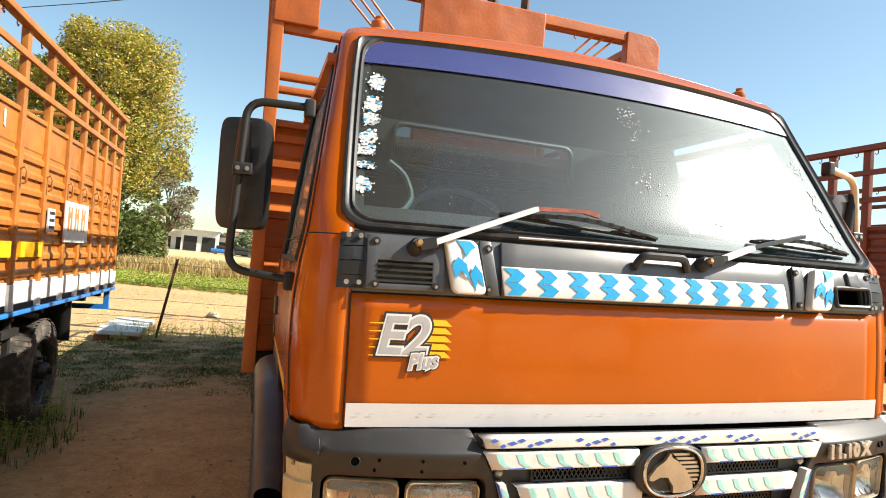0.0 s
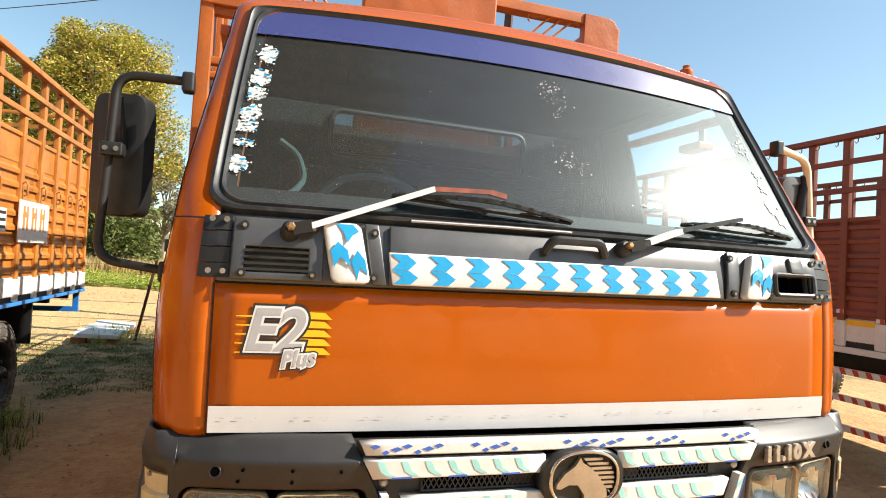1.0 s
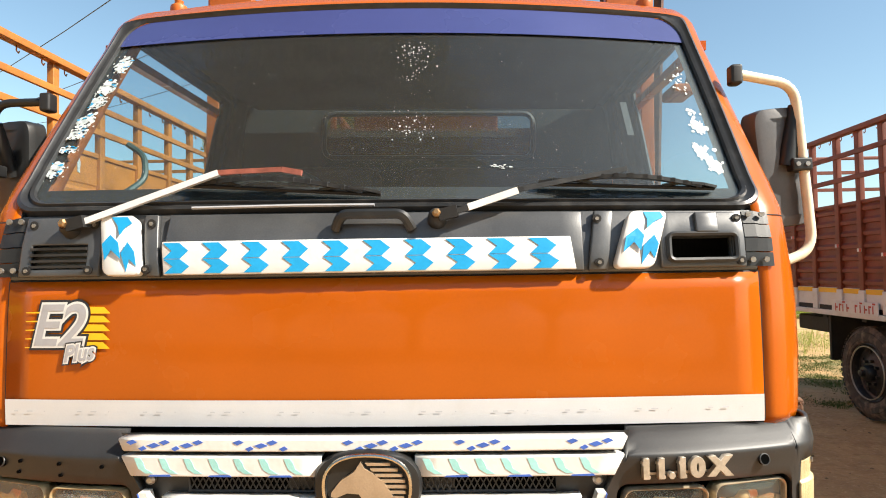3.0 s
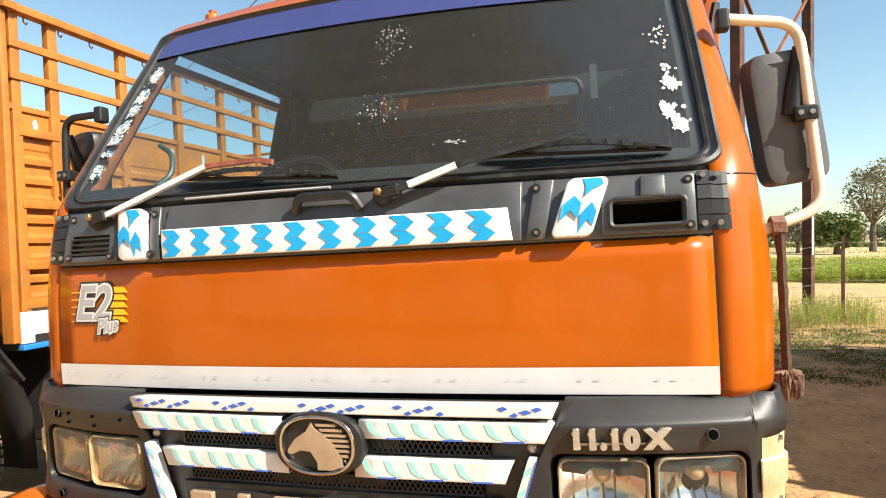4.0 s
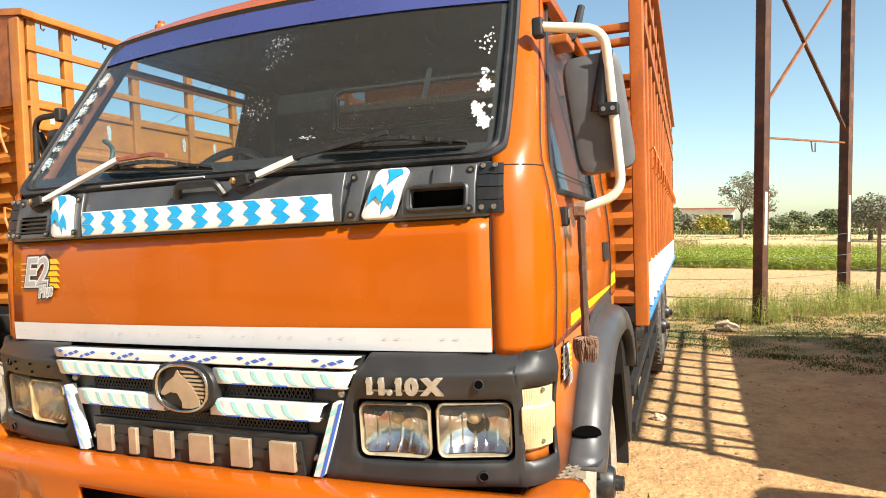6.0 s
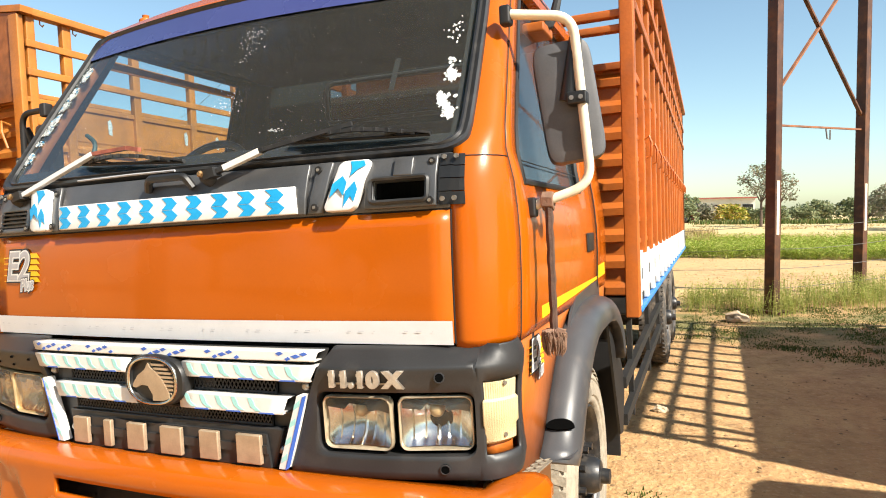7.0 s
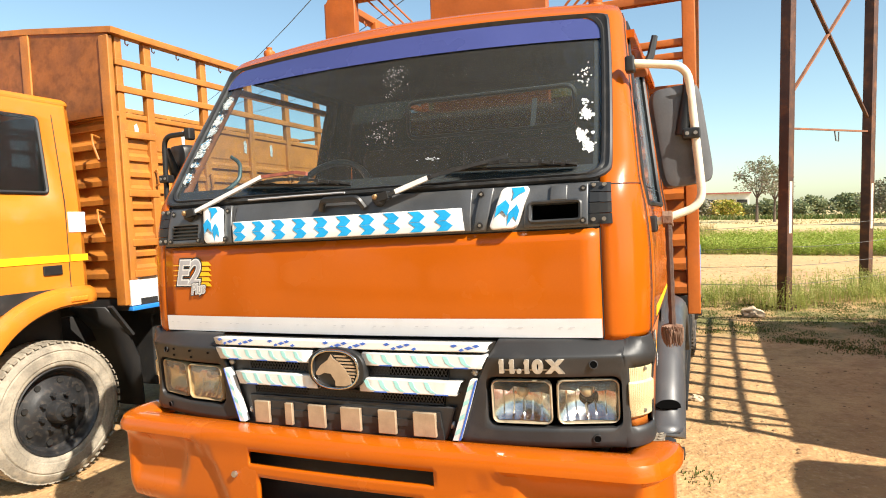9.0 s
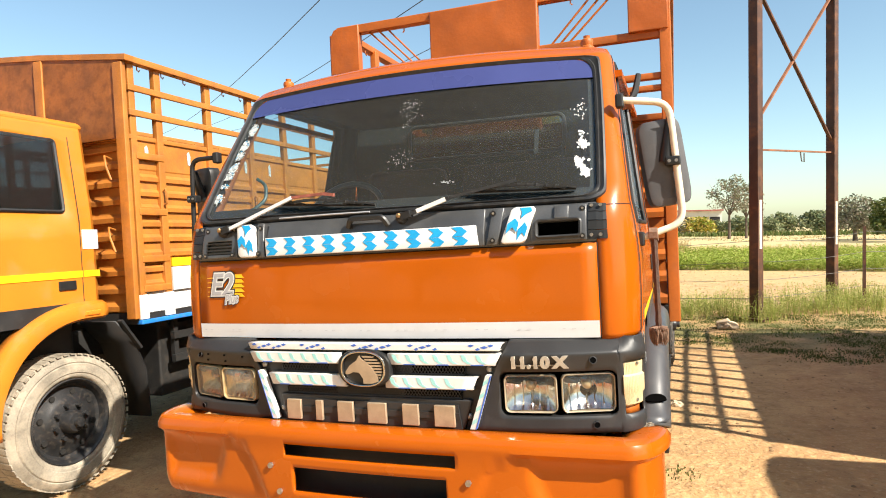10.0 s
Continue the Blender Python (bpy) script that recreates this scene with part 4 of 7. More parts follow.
def wrap(a, z, out=0.0, s=1):
    """A place on the rounded end of the surround: a from 0 (front) to 1 (side)."""
    t = lerp(0.33, math.pi / 2, a)
    k = min(1.0, a / 0.5)
    k = k * k * (3 - 2 * k)
    o = out + bow(z) * (1 - 0.8 * k if z > 1.19 else 1.0)
    return Vector((s * (0.99 + 0.13 * (math.sin(t) - 0.324) + o * math.sin(t) * k), fascia_y(0.99) + 0.13 * (0.946 - math.cos(t)) - o * lerp(1.0, math.cos(t), k) + 0.06 * max(0, a - 1), z))


def surround_rings(s):
    """Rings of the lamp surround from its outer edge to inside the lamp opening."""
    n, inner, outer = 10, [], []
    cx, cz, w, h, r = 0.767, 1.047, 0.213, 0.084, 0.03
    corners = [(0.99, 1.246), (None, 1.246), (None, 0.9), (0.99, 0.9)]
    arcs = [[(cx + sx * (w - r) + r * math.cos(a), cz + sz * (h - r) + r * math.sin(a)) for a in (math.pi / 2 * (a0 + i / 6) for i in range(7))] for sx, sz, a0 in ((1, 1, 0), (-1, 1, 1), (-1, -1, 2), (1, -1, 3))]
    for k in range(4):
        a, b = arcs[k][3:], arcs[(k + 1) % 4][:4]
        line = a + [(lerp(a[-1][0], b[0][0], t / n), lerp(a[-1][1], b[0][1], t / n)) for t in range(1, n)] + b
        za, zb = corners[k][1], corners[(k + 1) % 4][1]
        for i, q in enumerate(line[:-1]):
            t = i / (len(line) - 1)
            z = lerp(za, zb, t)
            xa = corners[k][0] or edge_x(za)
            xb = corners[(k + 1) % 4][0] or edge_x(zb)
            x = edge_x(z) if corners[k][0] is None and corners[(k + 1) % 4][0] is None else lerp(xa, xb, t)
            inner.append(q), outer.append((x, z))

    def at(u, z, o):
        return Vector((s * u, fascia_y(u) - bow(z) - o, z))
    rings = [[at(u, z, 0.0) if u > 0.989 else at(u + (u - cx) * 0.004, z, -0.02) for u, z in outer]]
    for t in (0.0, 0.08, 0.2, 0.3, 0.36, 0.39, 0.42, 0.48, 0.6, 0.8, 0.92, 1.0):
        rings.append([at(lerp(p[0], q[0], t), lerp(p[1], q[1], t), -0.004 if t == 1.0 or t == 0.0 and p[0] < 0.98 else 0.0) for p, q in zip(outer, inner)])
    for k, d in ((0.985, 0.03), (0.96, 0.075)):
        rings.append([at(lerp(cx, q[0], k), lerp(cz, q[1], k), -d) for q in inner])
    return [r_ + [r_[0]] for r_ in rings]


for s in (-1, 1):
    bm = sheet(bmn(), surround_rings(s))
    aa = [0.0, 0.05, 0.1, 0.25, 0.45, 0.65, 0.82, 0.92, 1.0, 1.5, 2.2]
    zz = [1.25, 1.246, 1.224, 1.202, 1.192] + [lerp(1.246, 0.9, i / 16) for i in range(4, 17)] + [0.893]
    rows = [[wrap(a, z, 0.0, s) if a else Vector((s * 0.99, fascia_y(0.99) - bow(z), z)) for a in aa] for z in zz]
    sheet(bm, rows, lambda i, j: not (5 <= i < 14 and 2 <= j < 7))
    bmesh.ops.remove_doubles(bm, verts=bm.verts, dist=0.0012)
    fascia = thick(part("fascia", bm, GREY, truck, "black plastic lamp surround"), 0.012)
    for px, pz, r in ((0.9, 1.172, 0.0125), (0.902, 0.933, 0.0125), (0.62, 1.175, 0.004), (0.73, 1.15, 0.004), (0.73, 1.178, 0.004), (0.84, 1.178, 0.004), (0.85, 1.15, 0.004)):
        if s > 0 and r < 0.01:
            continue
        p = Vector((s * px, fascia_y(px) - bow(pz), pz))
        g = (fascia_y(px + 0.01) - fascia_y(px - 0.01)) / 0.02
        nrm = Vector((s * g, -1, (bow(pz + 0.01) - bow(pz - 0.01)) / 0.02)).normalized()
        e1 = nrm.cross(Vector((0, 0, 1))).normalized()
        e2 = e1.cross(nrm)
        # black caps on the solid surround, painted as shaded holes
        tube(bm := bmn(), [p - nrm * 0.01, p + nrm * 0.005], r, 16)
        part("plug_hole", bm, HOLE_SHADE, fascia)
        if r > 0.01:
            loop = [p + (e1 * math.cos(a) + e2 * math.sin(a)) * r + nrm * 0.0045 for a in (math.tau * i / 16 for i in range(17))]
            tube(bm := bmn(), loop, 0.002, 5)
            part("hole_rim", bm, GREY, fascia)
    # sheet behind the lamps, its shade painted in black
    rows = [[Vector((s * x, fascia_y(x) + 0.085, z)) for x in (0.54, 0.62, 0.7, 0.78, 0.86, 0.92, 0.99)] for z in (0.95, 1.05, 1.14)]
    part("lamp_recess", sheet(bmn(), rows), HOLE_SHADE, fascia)
    for cx, cy, yaw in ((0.667, -0.082, 6), (0.874, -0.034, 17)):
        m = Matrix.Translation((s * cx, cy, 1.047)) @ Matrix.Rotation(radians(s * yaw), 4, "Z") @ Matrix.Rotation(radians(3), 4, "X")

        def face(u, v, d):
            return m @ Vector((u, -d, v))

        loops = [[face(u, v, d) for u, v in rr(w, h, r)] for w, h, r, d in ((0.092, 0.066, 0.02, -0.03), (0.099, 0.073, 0.024, -0.01), (0.1, 0.074, 0.024, 0.008), (0.097, 0.071, 0.022, 0.013), (0.0945, 0.0685, 0.021, 0.011), (0.093, 0.067, 0.02, 0.003))]
        head = part("headlamp", sheet(bmn(), [lp + [lp[0]] for lp in loops]), YELLOWED if s < 0 else AGED_RIM, fascia, "rectangular headlamp with tarnished chrome rim" if s > 0 else "clouded yellowed headlamp")
        rows = []
        for iv in range(15):
            v = lerp(-0.0685, 0.0685, iv / 14)
            rows.append([])
            for iu in range(37):
                u = lerp(-0.0945, 0.0945, iu / 36)
                flute = 0.0045 * ((iu % 6) / 6 - 0.5) * (1 if u > 0 else -1)
                rows[-1].append(face(u, v, -0.05 * (1 - 0.75 * (u / 0.0945) ** 2) * (1 - 0.8 * (v / 0.0685) ** 2) - 0.003 + flute * (abs(v) < 0.06)))
        part("reflector", sheet(bmn(), rows), REFLECTOR, head, angle=25)
        # black plate paints the surround's shade over the top of the reflector
        plate(bm := bmn(), [(-0.09, 0.064), (-0.09, 0.04), (-0.04, 0.034), (-0.024, 0.05), (0.024, 0.046), (0.03, 0.03), (0.06, 0.034), (0.09, 0.026), (0.09, 0.064)], lambda u, v, d: face(u, v, -0.002 + d), 0.003)
        part("blackened_strip", bm, FRIT, head, "black plate painted as shade across the top of the reflector")
        tube(bm := bmn(), [face(0.0, 0.026, d) for d in (-0.05, -0.02, -0.012, -0.007)], [0.021, 0.02, 0.016, 0.006], 16)
        part("bulb_shield", bm, YELLOWED, head, "stained bulb shield")
        rows = [[face(u * k, v * k, 0.006 + 0.012 * (1 - k * k)) for u, v in rr(0.0945, 0.0685, 0.02)] for k in (1, 0.8, 0.55, 0.3, 0.02)]
        lens = part("lens", sheet(bmn(), [r + [r[0]] for r in rows]), LAMP_OLD if s < 0 else CLEAR, head)
        lens.visible_shadow = False
    zi = [(1.158, -0.012), (1.153, -0.004), (1.11, -0.002), (1.104, 0.006), (1.045, 0.007), (1.035, 0.0), (0.998, -0.003), (0.99, -0.012)]
    ind = thick(part("indicator", sheet(bmn(), [[wrap(lerp(0.07, 0.8, k / 32), z, o + (0.0014 if k % 2 else 0.0), s) for k in range(33)] for z, o in zi]), LENS, fascia, "cream ribbed corner indicator lens"), 0.01)
    for z in (1.148, 1.012):
        tube(bm := bmn(), [wrap(0.5, z, -0.01, s), wrap(0.5, z, 0.003, s)], 0.006, 8)
        part("lens_screw", bm, STEEL, ind)
    rows = [[wrap(a, z, -0.02, s) for a in (0.05, 0.3, 0.5, 0.7, 0.85)] for z in (1.0, 0.955)]
    thick(part("indicator_foot", sheet(bmn(), rows), ORANGE_STEEL, fascia, "orange metal below the lens"), 0.006)

# grille between the lamps
rows = [[(edge_x(z) * k, fascia_y(edge_x(z) * k) + 0.028, z) for k in (-1.0, -0.6, -0.3, 0, 0.3, 0.6, 1.0)] for z in (1.246, 1.12, 0.905)]
grille = part("grille", sheet(bmn(), rows), GREY, truck, "black grille with striped white bars", 60)


def face_on(o):
    """Places on the grille's face, o metres proud of it."""
    return lambda u, v, d: Vector((u, fascia_y(u) - o - d, v))


def grille_bar(name, xa, xb, za, zb, slope, out, mat, parent, label="", deep=0.03):
    """A level bar from xa to xb, za to zb high; slope: how far its far ends lean out."""
    rows = []
    n = max(3, int(abs(xb - xa) / 0.05))
    for z, o in ((za, out - deep), (za, out - 0.003), (za + 0.003, out), (zb - 0.003, out), (zb, out - 0.003), (zb, out - deep)):
        k = (z - zb) / (zb - za) * slope
        ea = xa - (k if xa < -0.2 else 0.0)
        eb = xb + (k if xb > 0.2 else 0.0)
        rows.append([Vector((lerp(ea, eb, i / n), fascia_y(lerp(ea, eb, i / n)) - o, z)) for i in range(n + 1)])
    ob = part(name, sheet(bmn(), rows), mat, parent, label, 30)
    return thick(ob, 0.003)


top = grille_bar("top_bar", -0.578, 0.578, 1.213, 1.242, 0.013, 0.008, WHITE, grille, "white bar with blue diamonds", 0.04)
for g in range(5):
    for k in range(7):
        x = -0.545 + g * 0.25 + k * 0.026
        if x > 0.55 or (k > 4 and g % 2):
            continue
        zc, w = (1.234, 1.22, 1.227)[k % 3], (0.013, 0.01, 0.016)[k % 3]
        plate(bm := bmn(), [(x - w, zc), (x - 0.002, zc - 0.006), (x + w, zc), (x + 0.002, zc + 0.006)], face_on(0.0082), 0.0008)
        part("diamond", bm, BLUE, top)
for x0, x1, z0, z1, sl in ((-0.57, -0.105, 1.157, 1.203, 0.024), (0.105, 0.57, 1.157, 1.203, 0.024), (-0.474, -0.09, 1.063, 1.112, 0.02), (0.09, 0.474, 1.063, 1.112, 0.02)):
    b = grille_bar("striped_bar", x0, x1, z0, z1, sl, 0.009, WHITE, grille, "white bar with teal slashes", 0.035)
    for i in range(int((x1 - x0 - 0.04) / 0.058)):
        x, h = (x0 if x0 < 0 else x0 - 0.015) + 0.032 + i * 0.058, z1 - z0
        o = [(x, z1 - 0.005), (x + 0.014, z1 - 0.005), (x + 0.021, z0 + h * 0.7), (x + 0.026, z0 + h * 0.4), (x + 0.045, z0 + 0.007), (x + 0.027, z0 + 0.007), (x + 0.01, z0 + h * 0.38), (x + 0.004, z0 + h * 0.68)]
        plate(bm := bmn(), o, face_on(0.0092), 0.0008)
        part("slash", bm, TEAL, b)
    for i in range(3):
        x = x0 + (x1 - x0) * (0.14 + 0.3 * i)
        plate(bm := bmn(), [(x, z0 + 0.0005), (x + 0.055, z0 + 0.0005), (x + 0.05, z0 + 0.005), (x + 0.005, z0 + 0.004)], face_on(0.0092), 0.0008)
        part("blue_edge", bm, BLUE, b)
for z0, z1, w in ((1.116, 1.153, 0.42), (1.024, 1.058, 0.4)):
    # black plate gives the grille mesh its shaded depth by colour
    plate(bm := bmn(), [(-w, z0), (w, z0), (w, z1), (-w, z1)], face_on(-0.026), 0.003)
    net = part("mesh_backing", bm, HOLE_SHADE, grille)
    n = 60
    for i in range(n):
        x = lerp(-w, w - 0.02, i / (n - 1))
        for d in (0, 1):
            bar(bm := bmn(), (x + 0.02 * d, fascia_y(x) + 0.02, z0), (x + 0.02 * (1 - d), fascia_y(x) + 0.02, z1), 0.0022, 0.0026)
            part("mesh_wire", bm, GREY, net)
    loop = [face_on(-0.02)(u, v, 0) for u, v in ((-w, z0), (0, z0), (w, z0), (w, z1), (0, z1), (-w, z1), (-w, z0))]
    tube(bm := bmn(), loop, 0.004, 6)
    part("mesh_rim", bm, GREY, net)
for s in (-1, 1):
    o = [(s * 0.508, 1.121), (s * 0.5265, 1.121), (s * 0.4605, 0.915), (s * 0.437, 0.915)]
    plate(bm := bmn(), o, face_on(-0.016), 0.03)
    side = part("slanted_trim", bm, WHITE, grille, "white slanted trim with teal slashes")
    for i in range(4):
        z = 0.935 + i * 0.05
        x = lerp(0.449, 0.517, (z - 0.915) / 0.206)
        plate(bm := bmn(), [(s * (x - 0.01), z - 0.004), (s * (x + 0.01), z + 0.008), (s * (x + 0.013), z + 0.026), (s * (x - 0.006), z + 0.012)], face_on(0.0142), 0.0008)
        part("slash", bm, TEAL, side)
    plate(bm := bmn(), [(s * 0.526, 1.119), (s * 0.5285, 1.119), (s * 0.462, 0.915), (s * 0.4595, 0.915)], face_on(0.0), 0.016)
    part("blue_edge", bm, BLUE, side)
    for x, z in ((0.515, 1.14), (0.425, 0.955)):
        p = Vector((s * x, fascia_y(x) + 0.03, z))
        tube(bm := bmn(), [p, p + Vector((0, -0.012, 0)), p + Vector((0, -0.018, 0))], [0.012, 0.012, 0.006], 10)
        part("grille_bolt", bm, STEEL, grille)
# name plate: plain blocks stand for the maker's letters
plate(bm := bmn(), [(-0.405, 0.906), (0.408, 0.906), (0.443, 1.02), (-0.425, 1.02)], face_on(-0.026), 0.018)
board = part("name_plate", bm, GREY, grille, "grey name plate")
bv = board.modifiers.new("edge", "BEVEL")
bv.width, bv.segments = 0.004, 2
plate(bm := bmn(), [(-0.4, 0.908), (0.4, 0.908), (0.388, 1.002), (-0.388, 1.002)], face_on(-0.008), 0.008)
part("raised_field", bm, GREY, board)
plate(bm := bmn(), [(-0.395, 0.948), (0.395, 0.948), (0.392, 0.972), (-0.392, 0.972)], face_on(0.0), 0.006)
part("plate_ridge", bm, GREY, board)
for i, w in enumerate((0.07, 0.034, 0.074, 0.084, 0.07, 0.085)):
    xc = (-0.35, -0.225, -0.1, 0.045, 0.192, 0.335)[i]
    plate(bm := bmn(), [(xc - w / 2, 0.918), (xc + w / 2, 0.918), (xc + w / 2, 1.002), (xc - w / 2, 1.002)], face_on(0.0), 0.014)
    ob = part("raised_block", bm, TAN, board, "tan raised block")
    bv = ob.modifiers.new("edge", "BEVEL")
    bv.width, bv.segments = 0.003, 2


# round badge
def oval(w, h, n=44, p=0.82):
    return [(w * math.copysign(abs(math.cos(a)) ** p, math.cos(a)), 1.142 + h * math.copysign(abs(math.sin(a)) ** p, math.sin(a))) for a in (math.tau * i / n for i in range(n))]


def on_grille(u, v, d):
    return Vector((u, -0.13 - d, v))


rows = [[on_grille(u, v, d) for u, v in oval(w, h)] for w, h, d in ((0.121, 0.078, -0.02), (0.121, 0.078, 0.012), (0.116, 0.075, 0.021), (0.102, 0.073, 0.024), (0.095, 0.067, 0.024), (0.092, 0.064, 0.014), (0.02, 0.015, 0.014))]
badge = part("emblem", sheet(bmn(), [r + [r[0]] for r in rows]), BLACK, grille, "oval emblem with a tan shape on black")
loop = [on_grille(u, v, 0.0255) for u, v in oval(0.0965, 0.0685)]
tube(bm := bmn(), loop + [loop[0]], 0.0045, 8)
part("emblem_ring", bm, CHROME, badge)
plate(bm := bmn(), [(-0.079, 1.13), (-0.058, 1.156), (-0.028, 1.175), (-0.014, 1.196), (-0.006, 1.182), (0.012, 1.172), (0.04, 1.148), (0.064, 1.112), (0.066, 1.092), (0.04, 1.083), (0.0, 1.082), (0.0, 1.1), (-0.018, 1.126), (-0.044, 1.128), (-0.068, 1.118), (-0.08, 1.12)], on_grille, 0.026)
part("emblem_shape", bm, TAN, badge)
for i in range(8):
    z = 1.194 - i * 0.0122
    xr = 0.086 * math.sqrt(max(0.05, 1 - ((z - 1.142) / 0.064) ** 2))
    plate(bm := bmn(), [(-0.004 + i * 0.0105, z), (xr, z), (xr + 0.001, z - 0.0065), (0.001 + i * 0.0105, z - 0.0065)], on_grille, 0.025)
    part("emblem_slat", bm, TAN, badge)

# model number on the lamp surround, one raised figure each
for ch, x in zip("11.10X", (0.602, 0.636, 0.667, 0.684, 0.717, 0.764)):
    cu = bpy.data.curves.new("figure", "FONT")
    cu.body, cu.size, cu.extrude, cu.bevel_depth, cu.offset = ch, 0.054, 0.006, 0.0008, 0.0036
    tmp = new("figure_text", cu)
    me = bpy.data.meshes.new_from_object(tmp.evaluated_get(bpy.context.evaluated_depsgraph_get()))
    bpy.data.objects.remove(tmp)
    if ch == "1":
        bm = bmn()
        bm.from_mesh(me)
        box(bm, 0.0075, 0.0225, -0.003, 0.003, -0.006, 0.0065)
        box(bm, 0.0045, 0.013, 0.027, 0.034, -0.006, 0.0065)
        bm.to_mesh(me)
        bm.free()
    wide = 1.12 if ch in "0X" else 1.0
    me.transform(Matrix.Translation((x, fascia_y(x) - bow(1.17) - 0.008, 1.152)) @ Matrix.Rotation(radians(8.5), 4, "Z") @ Matrix.Rotation(radians(90), 4, "X") @ Matrix.Diagonal((wide, 1, 1, 1)))
    me.materials.clear()
    me.materials.append(FIGURE)
    ob = new("figure", me)
    ob.parent = truck
    ob.matrix_parent_inverse = Matrix.Translation(-truck.location)
    tagged(ob, label="raised metal figure of the model number")

bar(bm := bmn(), (0.612, fascia_y(0.612) - bow(1.158) - 0.002, 1.157), (0.8, fascia_y(0.8) - bow(1.158) - 0.002, 1.157), 0.006, 0.005)
part("figure_rail", bm, FIGURE, truck, "thin metal rail joining the figures")

# ---- bumper ----
def bumper_pt(k, z, out=0.0):
    """A place on the bumper, k from -1 to 1 along it."""
    a = abs(k)
    s = 1 if k >= 0 else -1
    if a < 0.8:
        x, y, n = a / 0.8 * 1.0, -0.25 + 0.05 * (a / 0.8) ** 2, Vector((0.1 * a, -1, 0))
    else:
        t = (a - 0.8) / 0.2 * math.pi / 2
        x, y, n = 1.0 + 0.148 * math.sin(t), -0.2 + 0.26 * (1 - math.cos(t)), Vector((math.sin(t), -math.cos(t), 0))
    n.normalize()
    return Vector(((x + n.x * out) * s, y + n.y * out, z))


def ease(v):
    v = max(0.0, min(1.0, v))
    return v * v * (3 - 2 * v)


def bumper_out(k, z, o):
    """Pressed shape: the outer panels lie back behind a slanting shoulder, with a pocket in each."""
    x = bumper_pt(k, z).x
    a = abs(x)
    shoulder = 0.42 + max(0.0, z - 0.6) * 0.45 + max(0.0, z - 0.78) * 0.9
    o -= 0.02 * ease((a - shoulder) / 0.035) * ease((0.862 - z) / 0.02)
    low = 0.7 if x < 0 else 0.64
    o -= 0.026 * ease((a - 0.66 - 0.4 * max(0.0, 0.76 - z)) / 0.06) * ease((1.06 - a) / 0.08) * ease((0.815 - z) / 0.02) * ease((z - low + 0.09) / 0.08)
    return o


ks = sorted({-1 + 2 * i / 160 for i in range(161)} | {-0.272, 0.324, -0.238, 0.294})
BZ = [(0.892, -0.17), (0.91, -0.11), (0.92, -0.04), (0.913, -0.008), (0.892, 0.006), (0.868, 0.006), (0.846, 0.0), (0.797, 0.0), (0.785, 0.0), (0.77, 0.0), (0.754, 0.0), (0.72, 0.0), (0.69, 0.0), (0.654, 0.0), (0.635, 0.0), (0.61, -0.004), (0.58, -0.012), (0.562, -0.03), (0.562, -0.12)]
rows = []
for z, o in BZ:
    rows.append([bumper_pt(k, z - 0.015 * abs(k) ** 3 * (z > 0.8), bumper_out(k, z, o)) for k in ks])


def slot(i, j):
    a, b = ks[j], ks[j + 1]
    return i == 6 and a >= -0.273 and b <= 0.325 or 10 <= i < 13 and a >= -0.239 and b <= 0.295


bumper = thick(part("bumper", sheet(bmn(), rows, lambda i, j: not slot(i, j)), ORANGE, truck, "orange moulded front bumper with two slots"), 0.014)
for x, z in ((-0.405, 0.754), (-0.365, 0.65), (0.455, 0.75), (0.42, 0.64)):
    p = bumper_pt(x * 0.8, z)
    tube(bm := bmn(), [p, p + Vector((0, -0.012, 0))], 0.012, 6)
    part("bumper_bolt", bm, STEEL, bumper)
box(bm := bmn(), -0.7, 0.7, -0.14, -0.08, 0.6, 0.82, 0.01)
part("bumper_beam", bm, DARK, bumper)
box(bm := bmn(), -0.17, 0.3, -0.285, -0.275, 0.545, 0.648, 0.003)
num = part("number_plate", bm, YELLOW, bumper, "yellow number plate with dark bars")
for i in range(5):
    box(bm := bmn(), -0.13 + i * 0.085, -0.08 + i * 0.085, -0.2885, -0.2845, 0.565, 0.615)
    part("plate_bar", bm, INK, num)
for x in (-0.14, 0.27):
    tube(bm := bmn(), [(x, -0.284, 0.633), (x, -0.291, 0.633)], 0.007, 8)
    part("plate_bolt", bm, STEEL, num)

